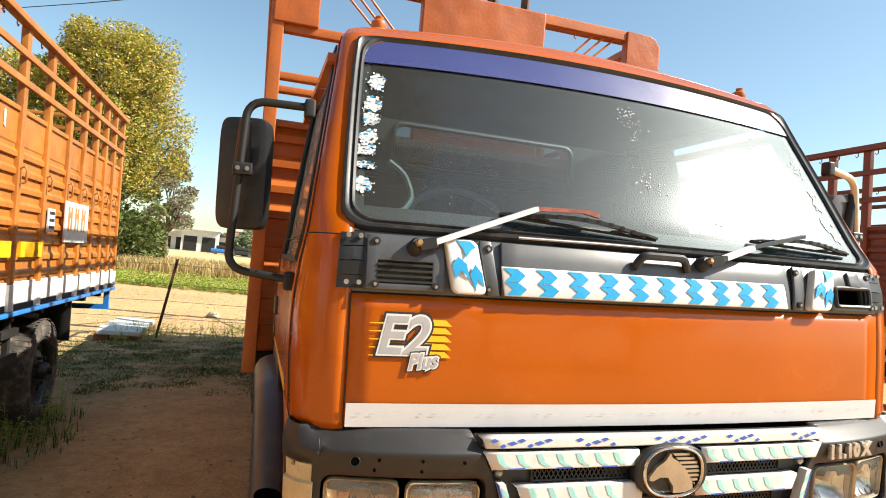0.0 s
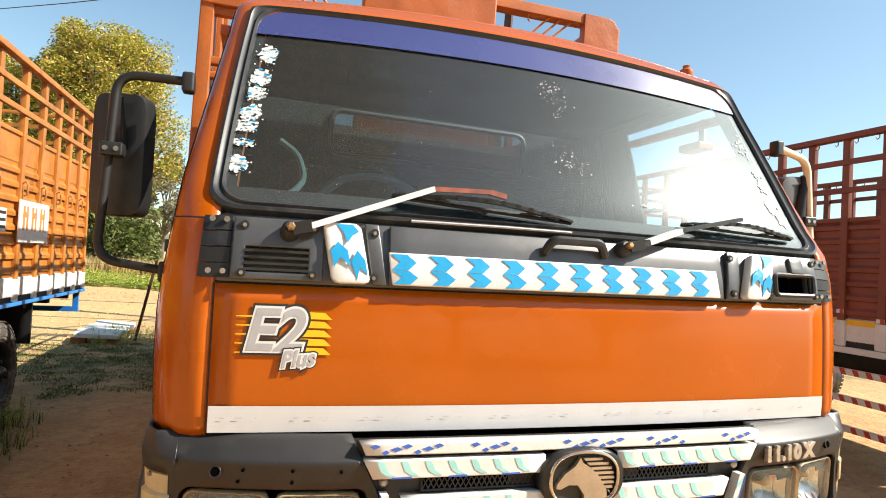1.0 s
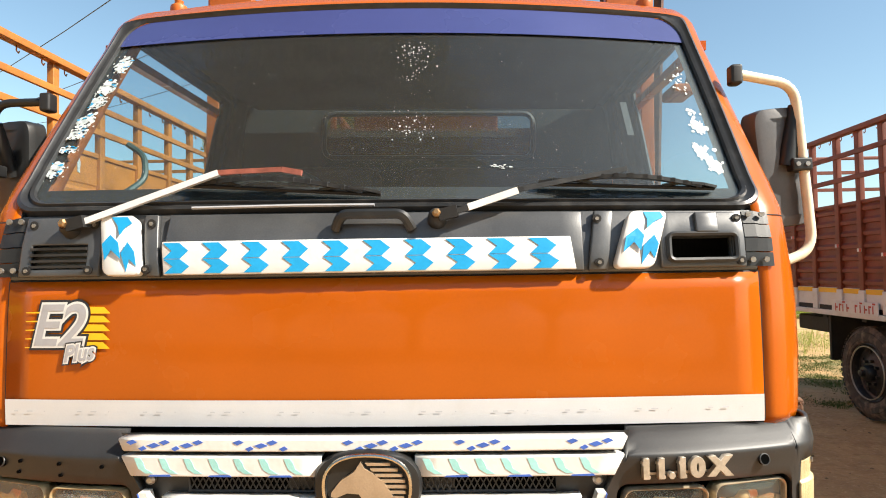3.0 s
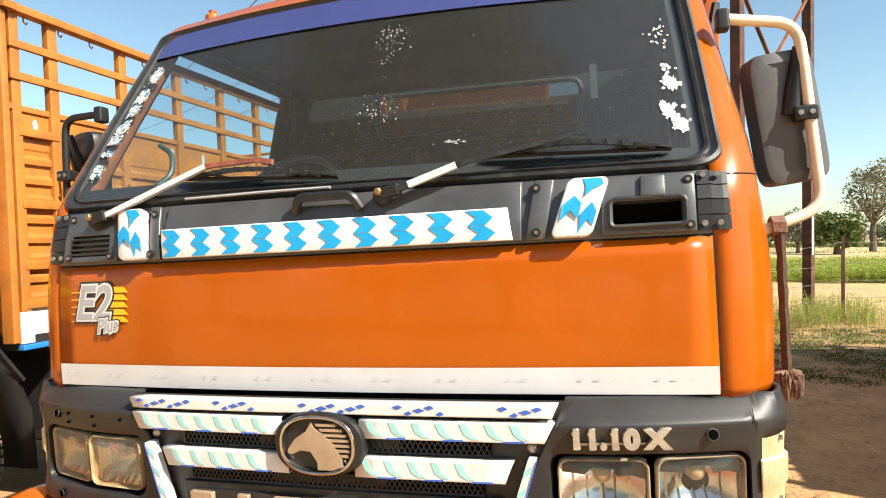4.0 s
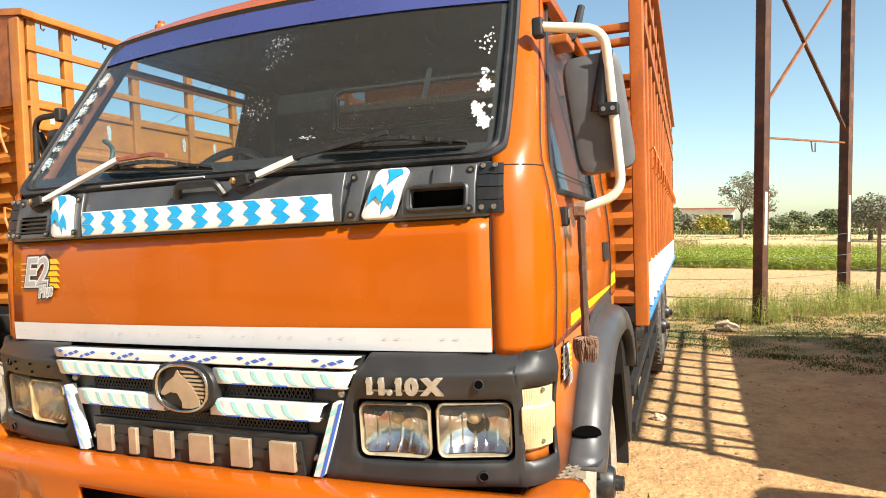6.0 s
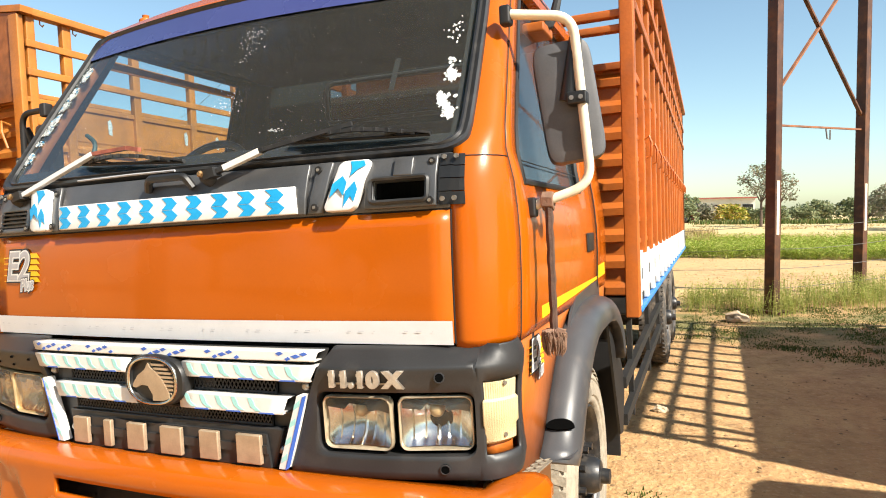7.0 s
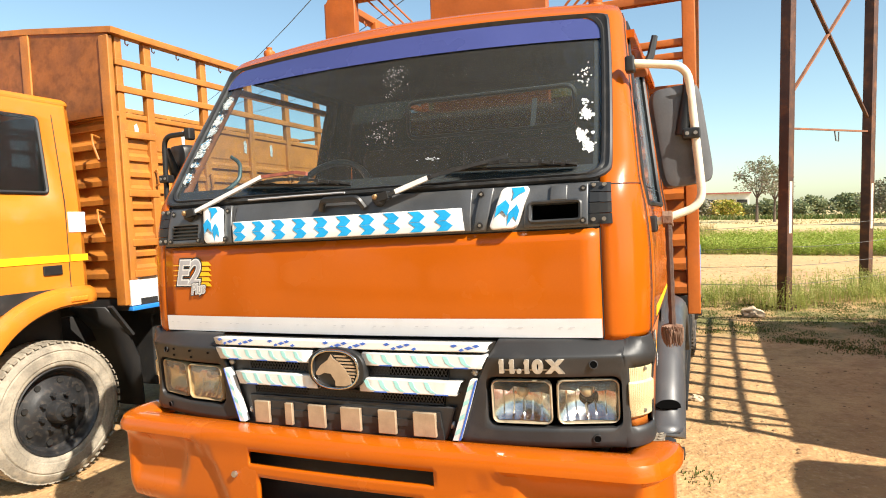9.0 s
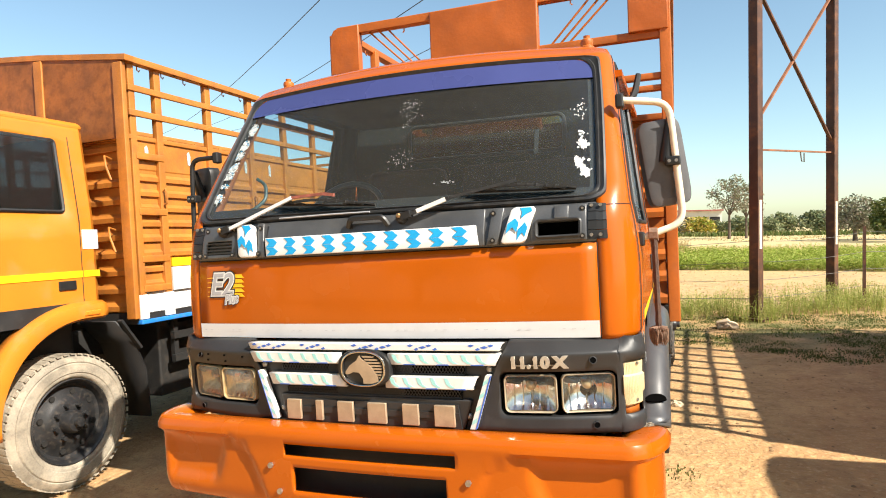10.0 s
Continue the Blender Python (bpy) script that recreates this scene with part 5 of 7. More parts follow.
# ---- wheels, arches, step ----
for s in (-1, 1):
    wheel(truck, (1.03 * s, 1.24, 0.43), s, tyre_mat=TYRE_PALE)
    fine = rounded([Vector((y, z, 0)) for y, z in ARCH], 0.03, 2)
    rows = []
    for p in fine:
        inward = (Vector((1.22, 0.43, 0)) - p).normalized()
        rows.append([Vector((s * x, (p + inward * d).x, (p + inward * d).y)) for x, d in ((1.02, 0.0), (1.07, 0.0), (1.1, 0.006), (1.125, 0.02), (1.142, 0.042), (1.15, 0.07), (1.15, 0.105), (1.145, 0.115), (1.1, 0.118))])
    arch = thick(part("wheel_arch", sheet(bmn(), rows), ARCH_GREY, truck, "grey-black plastic wheel arch"), 0.01)
    plate(bm := bmn(), [(1.02, 0.0), (1.1, 0.005), (1.14, 0.03), (1.148, 0.11), (1.03, 0.1)], lambda u, v, d: Vector((s * u, 0.335 + v * 0.9 + d, 0.832 + v * 0.05)), 0.012)
    part("arch_foot", bm, ARCH_GREY, arch)
    # half-oval black plate laid on the arch, painting a shaded hollow
    half = [(0.044 * math.cos(a), 0.03 * math.sin(a) if a <= math.pi else 0.008 * math.sin(a)) for a in (math.tau * i / 28 for i in range(28))]
    plate(bm := bmn(), half, lambda u, v, d: Vector((s * (1.092 + u), 0.424 + 0.67 * v - 0.74 * d + 0.35 * max(0.0, u + 0.01), 0.902 + 0.74 * v + 0.67 * d)), 0.007)
    part("arch_pocket", bm, HOLE_SHADE, arch, "black plate painted as the shaded hollow at the arch foot")
    plate(bm := bmn(), [(0.76, 1.17), (0.8, 1.215), (0.9, 1.265), (1.38, 1.29), (1.43, 1.27), (1.45, 1.18), (1.0, 1.2)], lambda u, v, d: Vector((s * (1.058 + d), u, v)), 0.01)
    part("arch_flange", bm, ARCH_GREY, arch)
    plate(bm := bmn(), [(1.45, 1.06), (1.62, 1.06), (1.95, 0.68), (1.82, 0.44), (1.72, 0.46)], lambda u, v, d: Vector((s * (1.09 + d), u, v)), 0.012)
    part("splash_plate", bm, RUBBER, truck)
    box(bm := bmn(), min(s * 0.55, s * 1.04), max(s * 0.55, s * 1.04), 0.02, 0.5, 0.62, 0.8, 0.01)
    step = part("step_box", bm, ORANGE, truck)
    plate(bm := bmn(), [(0.9, 0.06), (1.085, 0.08), (1.085, 0.5), (0.9, 0.54)], lambda u, v, d: Vector((s * u, v, 0.872 - 0.16 * (v - 0.06) + d)), 0.004)
    part("tread_plate", bm, TREAD, step, "chequered metal tread plate")
    for i in range(9):
        for j in range(16):
            a, y = s * (0.91 + 0.02 * i), 0.1 + 0.026 * j
            k = 0.007 * (1 if (i + j) % 2 else -1)
            z = 0.8775 - 0.16 * (y - 0.06)
            bar(bm := bmn(), (a - 0.007, y - k, z), (a + 0.007, y + k, z), 0.004, 0.003)
            part("tread_stud", bm, TREAD, step)
    box(bm := bmn(), min(s * 0.85, s * 1.08), max(s * 0.85, s * 1.08), 1.84, 1.86, 0.3, 0.95, 0.004)
    part("mud_flap", bm, RUBBER, truck)
    wheel(truck, (1.12 * s, 6.6, 0.5), s)
    wheel(truck, (1.12 * s, 5.45, 0.5), s)
    # slim guard along the side
    for z in (0.48, 0.68):
        bar(bm := bmn(), (1.1 * s, 1.9, z), (1.1 * s, 4.7, z + 0.06), 0.035, 0.06)
        part("side_guard", bm, DARK, truck)
    for y in (2.35, 3.5, 4.6):
        bar(bm := bmn(), (1.09 * s, y, 0.38), (1.09 * s, y, 1.0), 0.05, 0.03)
        part("guard_bracket", bm, DARK, truck)
box(bm := bmn(), -0.9, 0.9, 0.1, 1.9, 0.75, 1.05, 0.05)
part("engine_block", bm, DARK, truck)
tube(bm := bmn(), [(-0.95, 1.27, 0.43), (0.95, 1.27, 0.43)], 0.07, 10)
part("axle", bm, DARK, truck)
for y in (5.45, 6.6):
    tube(bm := bmn(), [(-1.0, y, 0.5), (1.0, y, 0.5)], 0.09, 10)
    part("axle", bm, DARK, truck)

# ---- mirrors ----
def mirror(s, arm, lean, yaw, arm_mat, label):
    r = 0.0145 if s > 0 else 0.0125
    line = rounded(arm, 0.06, 6)
    tube(bm := bmn(), line, r, 10)
    arm_ob = part("mirror_arm", bm, arm_mat, truck, label)
    for p in (arm[0], arm[-1]):
        box(bm := bmn(), p[0] - 0.02, p[0] + 0.014, p[1] - 0.018, p[1] + 0.025, p[2] - 0.032, p[2] + 0.026, 0.008)
        part("arm_bracket", bm, RUBBER, arm_ob)
    c = Vector((1.175, 0.375, 1.91) if s > 0 else (-1.232, 0.43, 1.942))
    m = Matrix.Translation(c) @ Matrix.Rotation(radians(yaw), 4, "Z") @ Matrix.Rotation(radians(lean), 4, "Y")
    rows = []
    for d, k in ((-0.042, 0.72), (-0.036, 0.88), (-0.02, 0.97), (0.0, 1.0), (0.03, 1.0), (0.034, 0.96)):
        ring = []
        for i in range(40):
            a = math.tau * i / 40
            u, v = math.copysign(abs(math.cos(a)) ** 0.28, math.cos(a)), math.copysign(abs(math.sin(a)) ** 0.28, math.sin(a))
            ring.append(m @ Vector((u * ((0.087 if s > 0 else 0.079) * (1 if k > 0.9 else k + 0.08)), d + 0.012 * u * u * (d < -0.01), v * (0.178 if k > 0.9 else 0.178 * (k + 0.1)))))
        rows.append(ring + [ring[0]])
    bm = sheet(bmn(), rows)
    for ring in (rows[0],):
        bm.faces.new([bm.verts.new(p) for p in ring[:-1]])
    bmesh.ops.remove_doubles(bm, verts=bm.verts, dist=0.0005)
    house = part("mirror_housing", bm, MIRROR_GREY if s > 0 else BLACK, arm_ob, "ribbed dark grey mirror housing", 50)
    bm = bmn()
    bm.faces.new([bm.verts.new(p) for p in rows[-1][:-1]])
    part("mirror_glass", bm, CHROME_GLASS, house)
    q = min(line, key=lambda p: abs(p.z - c.z))
    box(bm := bmn(), q.x - 0.028, q.x + 0.03, q.y - 0.024, q.y + 0.024, c.z - 0.018, c.z + 0.02, 0.006)
    clamp = part("arm_clamp", bm, BLACK, arm_ob)
    tube(bm := bmn(), [q + Vector((0, 0.01, 0)), m @ Vector((0.0, -0.03, 0.0))], [0.018, 0.03], 10)
    part("clamp_cup", bm, BLACK, arm_ob)
    for k in (-0.013, 0.014):
        tube(bm := bmn(), [(q.x + k, q.y - 0.02, c.z + 0.001), (q.x + k, q.y - 0.027, c.z + 0.001)], 0.007, 8)
        part("clamp_bolt", bm, STEEL, clamp)
    return arm_ob


CHROME_GLASS = surface("mirror_glass", (0.85, 0.86, 0.87), 0.03, 1.0, var=0.02, bump=0.0)
right_arm = mirror(1, [(1.02, 0.29, 2.175), (1.205, 0.33, 2.15), (1.24, 0.325, 1.66), (1.075, 0.275, 1.605)], -7, 14, CREAM, "cream painted bent mirror arm")
mirror(-1, [(-1.045, 0.3, 2.15), (-1.232, 0.32, 2.155), (-1.262, 0.335, 1.64), (-1.075, 0.29, 1.615)], 0, -17, RUBBER, "black bent mirror arm")
tube(bm := bmn(), [(1.108 + 0.028 * i / 40, 0.282 + 0.024 * math.cos(i * 0.9), 1.617 + 0.024 * math.sin(i * 0.9)) for i in range(41)], 0.006, 6)
part("tassel_knot", bm, FIBRE, right_arm)
tube(bm := bmn(), [(1.125, 0.268 + 0.004 * math.sin(i * 2.1), 1.6 - i * 0.03) for i in range(13)], [0.011 + 0.002 * (i % 2) for i in range(13)], 7)
tassel = thing("hanging_tassel", (1.125, 0.268, 1.6), "plaited cord with a brown coir ball hanging from mirror arm", "charm")
part("cord", bm, ROPE, tassel)
bm = bmn()
rng2 = random.Random(8)
for i in range(420):
    a, h = rng2.uniform(0, math.tau), rng2.uniform(0, 1)
    r0, r1 = 0.012, rng2.uniform(0.026, 0.038) * math.sin(math.pi * (0.38 + 0.32 * h))
    p = Vector((1.125, 0.268, 1.248 - 0.01 * h))
    q = Vector((1.125 + r1 * math.cos(a), 0.268 + r1 * math.sin(a), 1.238 - 0.058 * h))
    tube(bm, [p + Vector((r0 * math.cos(a), r0 * math.sin(a), 0)), (p + q) / 2 + Vector((math.cos(a), math.sin(a), 0)) * 0.018, q, q + Vector((-0.2 * r1 * math.cos(a), -0.2 * r1 * math.sin(a), -0.012))], [0.002, 0.002, 0.0014, 0.0008], 4, False)
part("coir_ball", bm, FIBRE, tassel)

# roof markers and the black grip by the door
for x in (-0.815, 0.84):
    tube(bm := bmn(), [(x, 0.63, 2.47), (x, 0.63, 2.53), (x, 0.63, 2.535), (x, 0.63, 2.55), (x, 0.63, 2.562), (x, 0.63, 2.572), (x, 0.63, 2.582)], [0.034, 0.033, 0.026, 0.03, 0.028, 0.014, 0.016], 12)
    part("marker_lamp", bm, ORANGE_STEEL, truck, "small round marker lamp on the roof")
tube(bm := bmn(), [(0.98, 0.72, 2.27), (1.03, 0.74, 2.29), (1.045, 0.76, 2.33), (1.06, 0.78, 2.41)], [0.012, 0.018, 0.017, 0.014], 8)
part("grip", bm, RUBBER, truck)
box(bm := bmn(), 0.95, 1.03, 0.66, 0.8, 2.25, 2.285, 0.008)
part("grip_bracket", bm, ORANGE_STEEL, truck)
for s in (-1, 1):
    bar(bm := bmn(), (s * 0.985, 0.5, 2.36), (s * 0.985, 1.66, 2.37), 0.035, 0.03)
    part("gutter", bm, ORANGE, truck)

# ---- inside the cab ----
for s in (-1,):
    rows = [[cab_point(r, s * k, d) for k, d in ((1.02, -0.015), (1.0, -0.015), (0.99, -0.016), (0.98, -0.022), (0.972, -0.05))] for r in (6.3 + 5.4 * i / 32 for i in range(33))]
    thick(part("inner_pillar", sheet(bmn(), rows), PILLAR, truck), 0.004)
tube(bm := bmn(), rounded([cab_point(8.7, -0.88, -0.1), cab_point(8.5, -0.82, -0.12), cab_point(7.9, -0.79, -0.13), cab_point(7.35, -0.83, -0.11), cab_point(7.2, -0.87, -0.09)], 0.03), 0.009, 8)
part("grab_bar", bm, TEAL_DARK, truck, "teal grab bar inside the pillar")
box(bm := bmn(), -0.95, 0.95, 0.12, 0.5, 1.3, 1.78, 0.05)
part("dashboard", bm, DASH, truck, "dark dashboard")
box(bm := bmn(), -0.78, -0.28, 0.2, 0.42, 1.76, 1.835, 0.03)
part("dash_pad", bm, DASH_PALE, truck)
box(bm := bmn(), -0.95, 0.95, 0.3, 1.64, 1.06, 1.14)
part("cab_floor", bm, LINING, truck)
c, up, sd = Vector((-0.45, 0.56, 1.775)), Vector((0, 0.5, 0.87)), Vector((1, 0, 0))
tube(bm := bmn(), [c + (sd * math.cos(a) + up * math.sin(a)) * 0.225 for a in (math.tau * i / 40 for i in range(41))], 0.017, 8)
steer = part("steering_wheel", bm, ARCH_GREY, truck, "worn grey steering wheel")
for a in (0.5, 2.64, 4.71):
    tube(bm := bmn(), [c - Vector((0, -0.02, 0.03)), c + (sd * math.cos(a) + up * math.sin(a)) * 0.22], 0.013, 6)
    part("spoke", bm, RUBBER, steer)
tube(bm := bmn(), [c, c + Vector((0, -0.2, -0.35))], 0.035, 8)
part("column", bm, DASH, steer)
for x0, x1 in ((-0.78, -0.18), (-0.1, 0.82)):
    box(bm := bmn(), x0, x1, 0.9, 1.5, 1.4, 1.55, 0.05)
    seat = part("seat", bm, CLOTH, truck, "brown upholstered seat")
    box(bm := bmn(), x0 + 0.02, x1 - 0.02, 1.42, 1.56, 1.5, 2.12, 0.05)
    part("backrest", bm, CLOTH, seat)
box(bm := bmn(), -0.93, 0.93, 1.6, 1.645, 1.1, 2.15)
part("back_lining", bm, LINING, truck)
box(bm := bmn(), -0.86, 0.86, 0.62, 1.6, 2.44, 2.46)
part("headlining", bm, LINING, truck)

# ---- cargo body of the orange truck ----
cargo_body(truck, -1.2, 1.2, 1.95, 9.5, 1.11, 1.37, 2.4, 3.27, ORANGE_STEEL, 0.46, 0, sill=0.024, marks=True)
YH = 1.78
for s in (-1, 1):
    box(bm := bmn(), s * 1.178 - 0.035, s * 1.178 + 0.035, YH, YH + 0.09, 1.05, 3.22, 0.006, 1)
    part("front_post", bm, ORANGE_STEEL, truck)
    # the corner sheet, its outer top corner cut off
    plate(bm := bmn(), [(s * 0.96, 2.915), (s * 1.2, 2.915), (s * 1.2, 3.2), (s * 1.17, 3.25), (s * 1.12, 3.266), (s * 0.96, 3.266)], lambda u, v, d: Vector((u, YH + 0.05 - d, v)), 0.06)
    sheet_box = part("corner_box", bm, DENTED_STEEL, truck, "dented orange corner sheet")
    bv = sheet_box.modifiers.new("edge", "BEVEL")
    bv.width, bv.segments = 0.006, 2
    for k in range(3):
        tube(bm := bmn(), [(s * (0.9 - k * 0.075), YH + 0.03, 3.22), (s * (0.585 - k * 0.06), YH + 0.03, 2.92)], 0.007, 6)
        part("brace_rod", bm, ORANGE_STEEL, truck)
    tube(bm := bmn(), [(s * 0.6, YH + 0.02, 3.21), (s * 0.6, YH + 0.02, 3.17), (s * 0.612, YH + 0.02, 3.16)], 0.005, 5)
    part("tarp_hook", bm, ORANGE_STEEL, truck)
box(bm := bmn(), -0.39, 0.385, YH - 0.02, YH + 0.05, 2.36, 3.262, 0.012, 2)
part("headboard_box", bm, DENTED_STEEL, truck, "dented orange headboard sheet")
for z, h in ((2.56, 0.018), (2.635, 0.02), (2.9, 0.026)):
    box(bm := bmn(), -1.2, 1.2, YH + 0.02, YH + 0.07, z - h, z + h, 0.005, 1)
    part("head_rail", bm, ORANGE_STEEL, truck)
box(bm := bmn(), -1.15, 1.15, YH, YH + 0.06, 3.205, 3.268, 0.005, 2)
part("head_rail", bm, ORANGE_STEEL, truck)


def lean_over(ob):
    """The upper cab and body sit a little askew on the chassis: they lean off to one side."""
    if not ob.name.startswith("mirror_arm"):
        if ob.type == "MESH":
            for v in ob.data.vertices:
                x, z = v.co.x, v.co.z
                v.co.z -= x * 0.022 * ease((z - 1.63) / 0.3)
                v.co.x += 0.022 * max(0.0, z - 1.65)
        for child in ob.children:
            lean_over(child)


lean_over(truck)
set_down(truck)
set_down(tassel)


# ---- the golden-orange truck alongside ----
gold = thing("truck", (-4.0, 1.0, -0.06), "golden-orange truck with a high-sided pressed-steel body and a yellow stripe", "truck")
XC = -3.06
cargo_body(gold, -5.25, -2.87, 1.45, 7.1, 1.17, 1.36, 2.63, 3.245, GOLD_STEEL, 0.575, 0, (0.32, 0.65), posts=[1.495, 1.77, 2.38, 3.0, 3.6, 4.2, 4.8, 5.3, 5.78, 6.2, 6.62, 7.05], flat=0.26, sill=0.035)
for x, top in ((-4.75, 3.46), (-3.8, 3.36), (-2.91, 3.22)):
    box(bm := bmn(), x - 0.05, x + 0.05, 1.39, 1.44, 1.15, top, 0.008, 1)
    part("front_post", bm, GOLD_STEEL, gold)
plate(bm := bmn(), [(-5.2, 2.62), (-2.88, 2.62), (-2.88, 3.23), (-3.8, 3.37), (-4.7, 3.47), (-5.2, 3.45)], lambda u, v, d: Vector((u, 1.425 - d, v)), 0.02)
part("headboard", bm, BOARD_STEEL, gold)
for p, q in (((-5.27, 3.455), (-4.7, 3.49)), ((-4.7, 3.49), (-3.8, 3.39)), ((-3.8, 3.39), (-2.82, 3.25))):
    bar(bm := bmn(), (p[0], 1.44, p[1]), (q[0], 1.44, q[1]), 0.09, 0.045)
    part("head_cap", bm, GOLD_STEEL, gold)
# cab: side sheet with its window, corner and roof
rows, zs = [], [1.2, 1.34, 1.45, 1.6, 1.8, 2.02, 2.56, 2.6, 2.66, 2.7]
for z in zs:
    w = 0.0 if z < 1.9 else (z - 1.9) * 0.11
    rows.append([Vector((x - (w if x > -4 else -w), y, z)) for x, y in ((XC - 2.0, 1.28), (XC - 0.2, 1.29), (XC - 0.05, 1.27), (XC, 1.21), (XC, 1.12), (XC, 0.98), (XC, 0.7), (XC, 0.3), (XC, -0.1), (XC, -0.35), (XC - 0.06, -0.52), (XC - 0.25, -0.62), (XC - 1.75, -0.62), (XC - 1.94, -0.52), (XC - 2.0, -0.35), (XC - 2.0, 0.3), (XC - 2.0, 1.28))])
cab = thick(part("cab_shell", sheet(bmn(), rows, lambda i, j: not (i == 5 and (5 <= j < 9 or j == 11))), GOLD, gold), 0.03, inside=LINING)
bm = bmn()
for x0, y0, x1, y1, z0, z1 in ((XC - 2.0, -0.6, XC + 0.0, 1.3, 2.65, 2.72),):
    box(bm, x0 + 0.05, x1 - 0.085, y0, y1 - 0.035, z0, z1 + 0.015, 0.05, 4)
part("roof", bm, GOLD, gold)
sheet(bm := bmn(), [[(XC - 0.05, y, z) for y in (-0.1, 0.98)] for z in (2.02, 2.56)])
pane = part("door_glass", bm, PANE, gold, "tinted door window")
pane.visible_shadow = False
sheet(bm := bmn(), [[(x, -0.6, z) for x in (XC - 1.75, XC - 0.25)] for z in (2.02, 2.56)])
part("windscreen", bm, WINDSCREEN, gold)
loop = rounded([(XC - 0.01, 0.4, 2.02), (XC - 0.01, 0.985, 2.02), (XC - 0.072, 0.985, 2.56), (XC - 0.072, -0.1, 2.56), (XC - 0.01, -0.1, 2.02), (XC - 0.01, 0.4, 2.02)], 0.03)
tube(bm := bmn(), loop, 0.014, 6)
part("window_seal", bm, RUBBER, gold)
for y in (1.1,):
    tube(bm := bmn(), [(XC + 0.002, y, 1.2), (XC + 0.002, y, 1.95), (XC - 0.075, y, 2.6)], 0.003, 5)
    part("door_gap", bm, RUBBER, gold)
bar(bm := bmn(), (XC + 0.001, -0.35, 1.545), (XC + 0.001, 1.1, 1.545), 0.008, 0.052)
part("yellow_band", bm, YELLOW, gold, "yellow stripe along the door")
bar(bm := bmn(), (XC + 0.001, 1.112, 1.545), (XC + 0.001, 1.25, 1.545), 0.008, 0.05)
part("yellow_band", bm, YELLOW, gold)
box(bm := bmn(), XC - 0.005, XC + 0.004, 1.115, 1.25, 1.735, 1.885)
part("reflector_patch", bm, REFLECT, gold, "white reflective patch")
box(bm := bmn(), XC - 0.002, XC + 0.005, -0.35, 1.1, 1.2, 1.33)
part("grey_sill", bm, GREY, gold, "dark grey lower door panel")
box(bm := bmn(), XC - 0.01, XC + 0.012, 0.9, 1.04, 1.43, 1.5, 0.006)
part("door_handle", bm, BLACK, gold, "black door handle")
rows = []
for i in range(25):
    a = radians(lerp(-4, 90, i / 20))
    flat = 0.045 * max(0, i - 20)
    a = min(a, math.pi / 2)
    rows.append([Vector((XC + x, 1.05 - r * math.cos(a) + flat, 0.535 + r * math.sin(a))) for x, r in ((-0.05, 0.79), (0.03, 0.785), (0.07, 0.765), (0.085, 0.72), (0.08, 0.685), (0.05, 0.67), (-0.1, 0.67))])
arch = thick(part("wheel_arch", sheet(bmn(), rows), GOLD, gold, "golden-orange wheel arch"), 0.012)
box(bm := bmn(), XC + 0.05, XC + 0.1, 1.02, 1.165, 1.225, 1.268, 0.012)
part("side_indicator", bm, AMBER, arch, "amber side indicator")
wheel(gold, (-3.05, 0.94, 0.455), 1, 0.51, TYRE_PALE)
wheel(gold, (-5.0, 0.94, 0.455), -1, 0.51, TYRE_PALE)
for x, s in ((-2.98, 1), (-5.12, -1)):
    wheel(gold, (x, 4.85, 0.48), s)
    box(bm := bmn(), x - 0.26, x + 0.02, 5.55, 5.58, 0.66, 1.1, 0.004)
    part("mud_flap", bm, RUBBER, gold)
box(bm := bmn(), -4.9, -3.3, -0.3, 1.2, 0.8, 1.2, 0.05)
part("engine_block", bm, DARK, gold)
rows = [[Vector((x, y, z)) for x in (-3.42, -3.02)] for y, z in ((1.34, 1.15), (1.52, 0.95), (1.62, 0.7), (1.64, 0.3))]
thick(part("mud_flap", sheet(bmn(), rows), RUBBER, gold, "black rubber mud flap"), 0.015)
bar(bm := bmn(), (-3.0, 1.36, 1.15), (-3.0, 1.54, 0.9), 0.05, 0.02)
part("flap_edge", bm, GREY, gold)
for z in (0.75, 0.95):
    bar(bm := bmn(), (-2.95, 1.85, z), (-2.95, 4.0, z), 0.04, 0.06)
    part("side_guard", bm, DARK, gold)
for y in (1.9, 2.9, 3.9):
    bar(bm := bmn(), (-2.98, y, 0.7), (-2.98, y, 1.12), 0.05, 0.04)
    part("guard_bracket", bm, DARK, gold)
for x in (-2.95, -5.15):
    box(bm := bmn(), x - 0.03, x + 0.03, 7.06, 7.11, 0.86, 1.12)
    part("rear_bar_leg", bm, BLUE_PAINT, gold)
bar(bm := bmn(), (-2.92, 7.085, 0.88), (-5.2, 7.085, 0.88), 0.06, 0.06)
part("rear_bar", bm, BLUE_PAINT, gold)
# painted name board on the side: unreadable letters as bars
box(bm := bmn(), -2.868, -2.85, 4.72, 5.5, 1.67, 2.05, 0.004)
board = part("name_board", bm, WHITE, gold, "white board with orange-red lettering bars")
for i in range(3):
    y = 4.79 + i * 0.225
    for k, (a, b, c, d) in enumerate(((0, 0.05, 0, 0.22), (0.09, 0.13, 0, 0.22), (0.05, 0.09, 0.12, 0.17))):
        box(bm := bmn(), -2.8505, -2.8475, y + a, y + b, 1.78 + c, 1.78 + d)
        part("letter_bar", bm, GOLD, board)
box(bm := bmn(), -2.868, -2.852, 4.25, 4.42, 1.75, 1.95, 0.003)
small = part("notice_board", bm, WHITE, gold, "small white notice with grey bars")
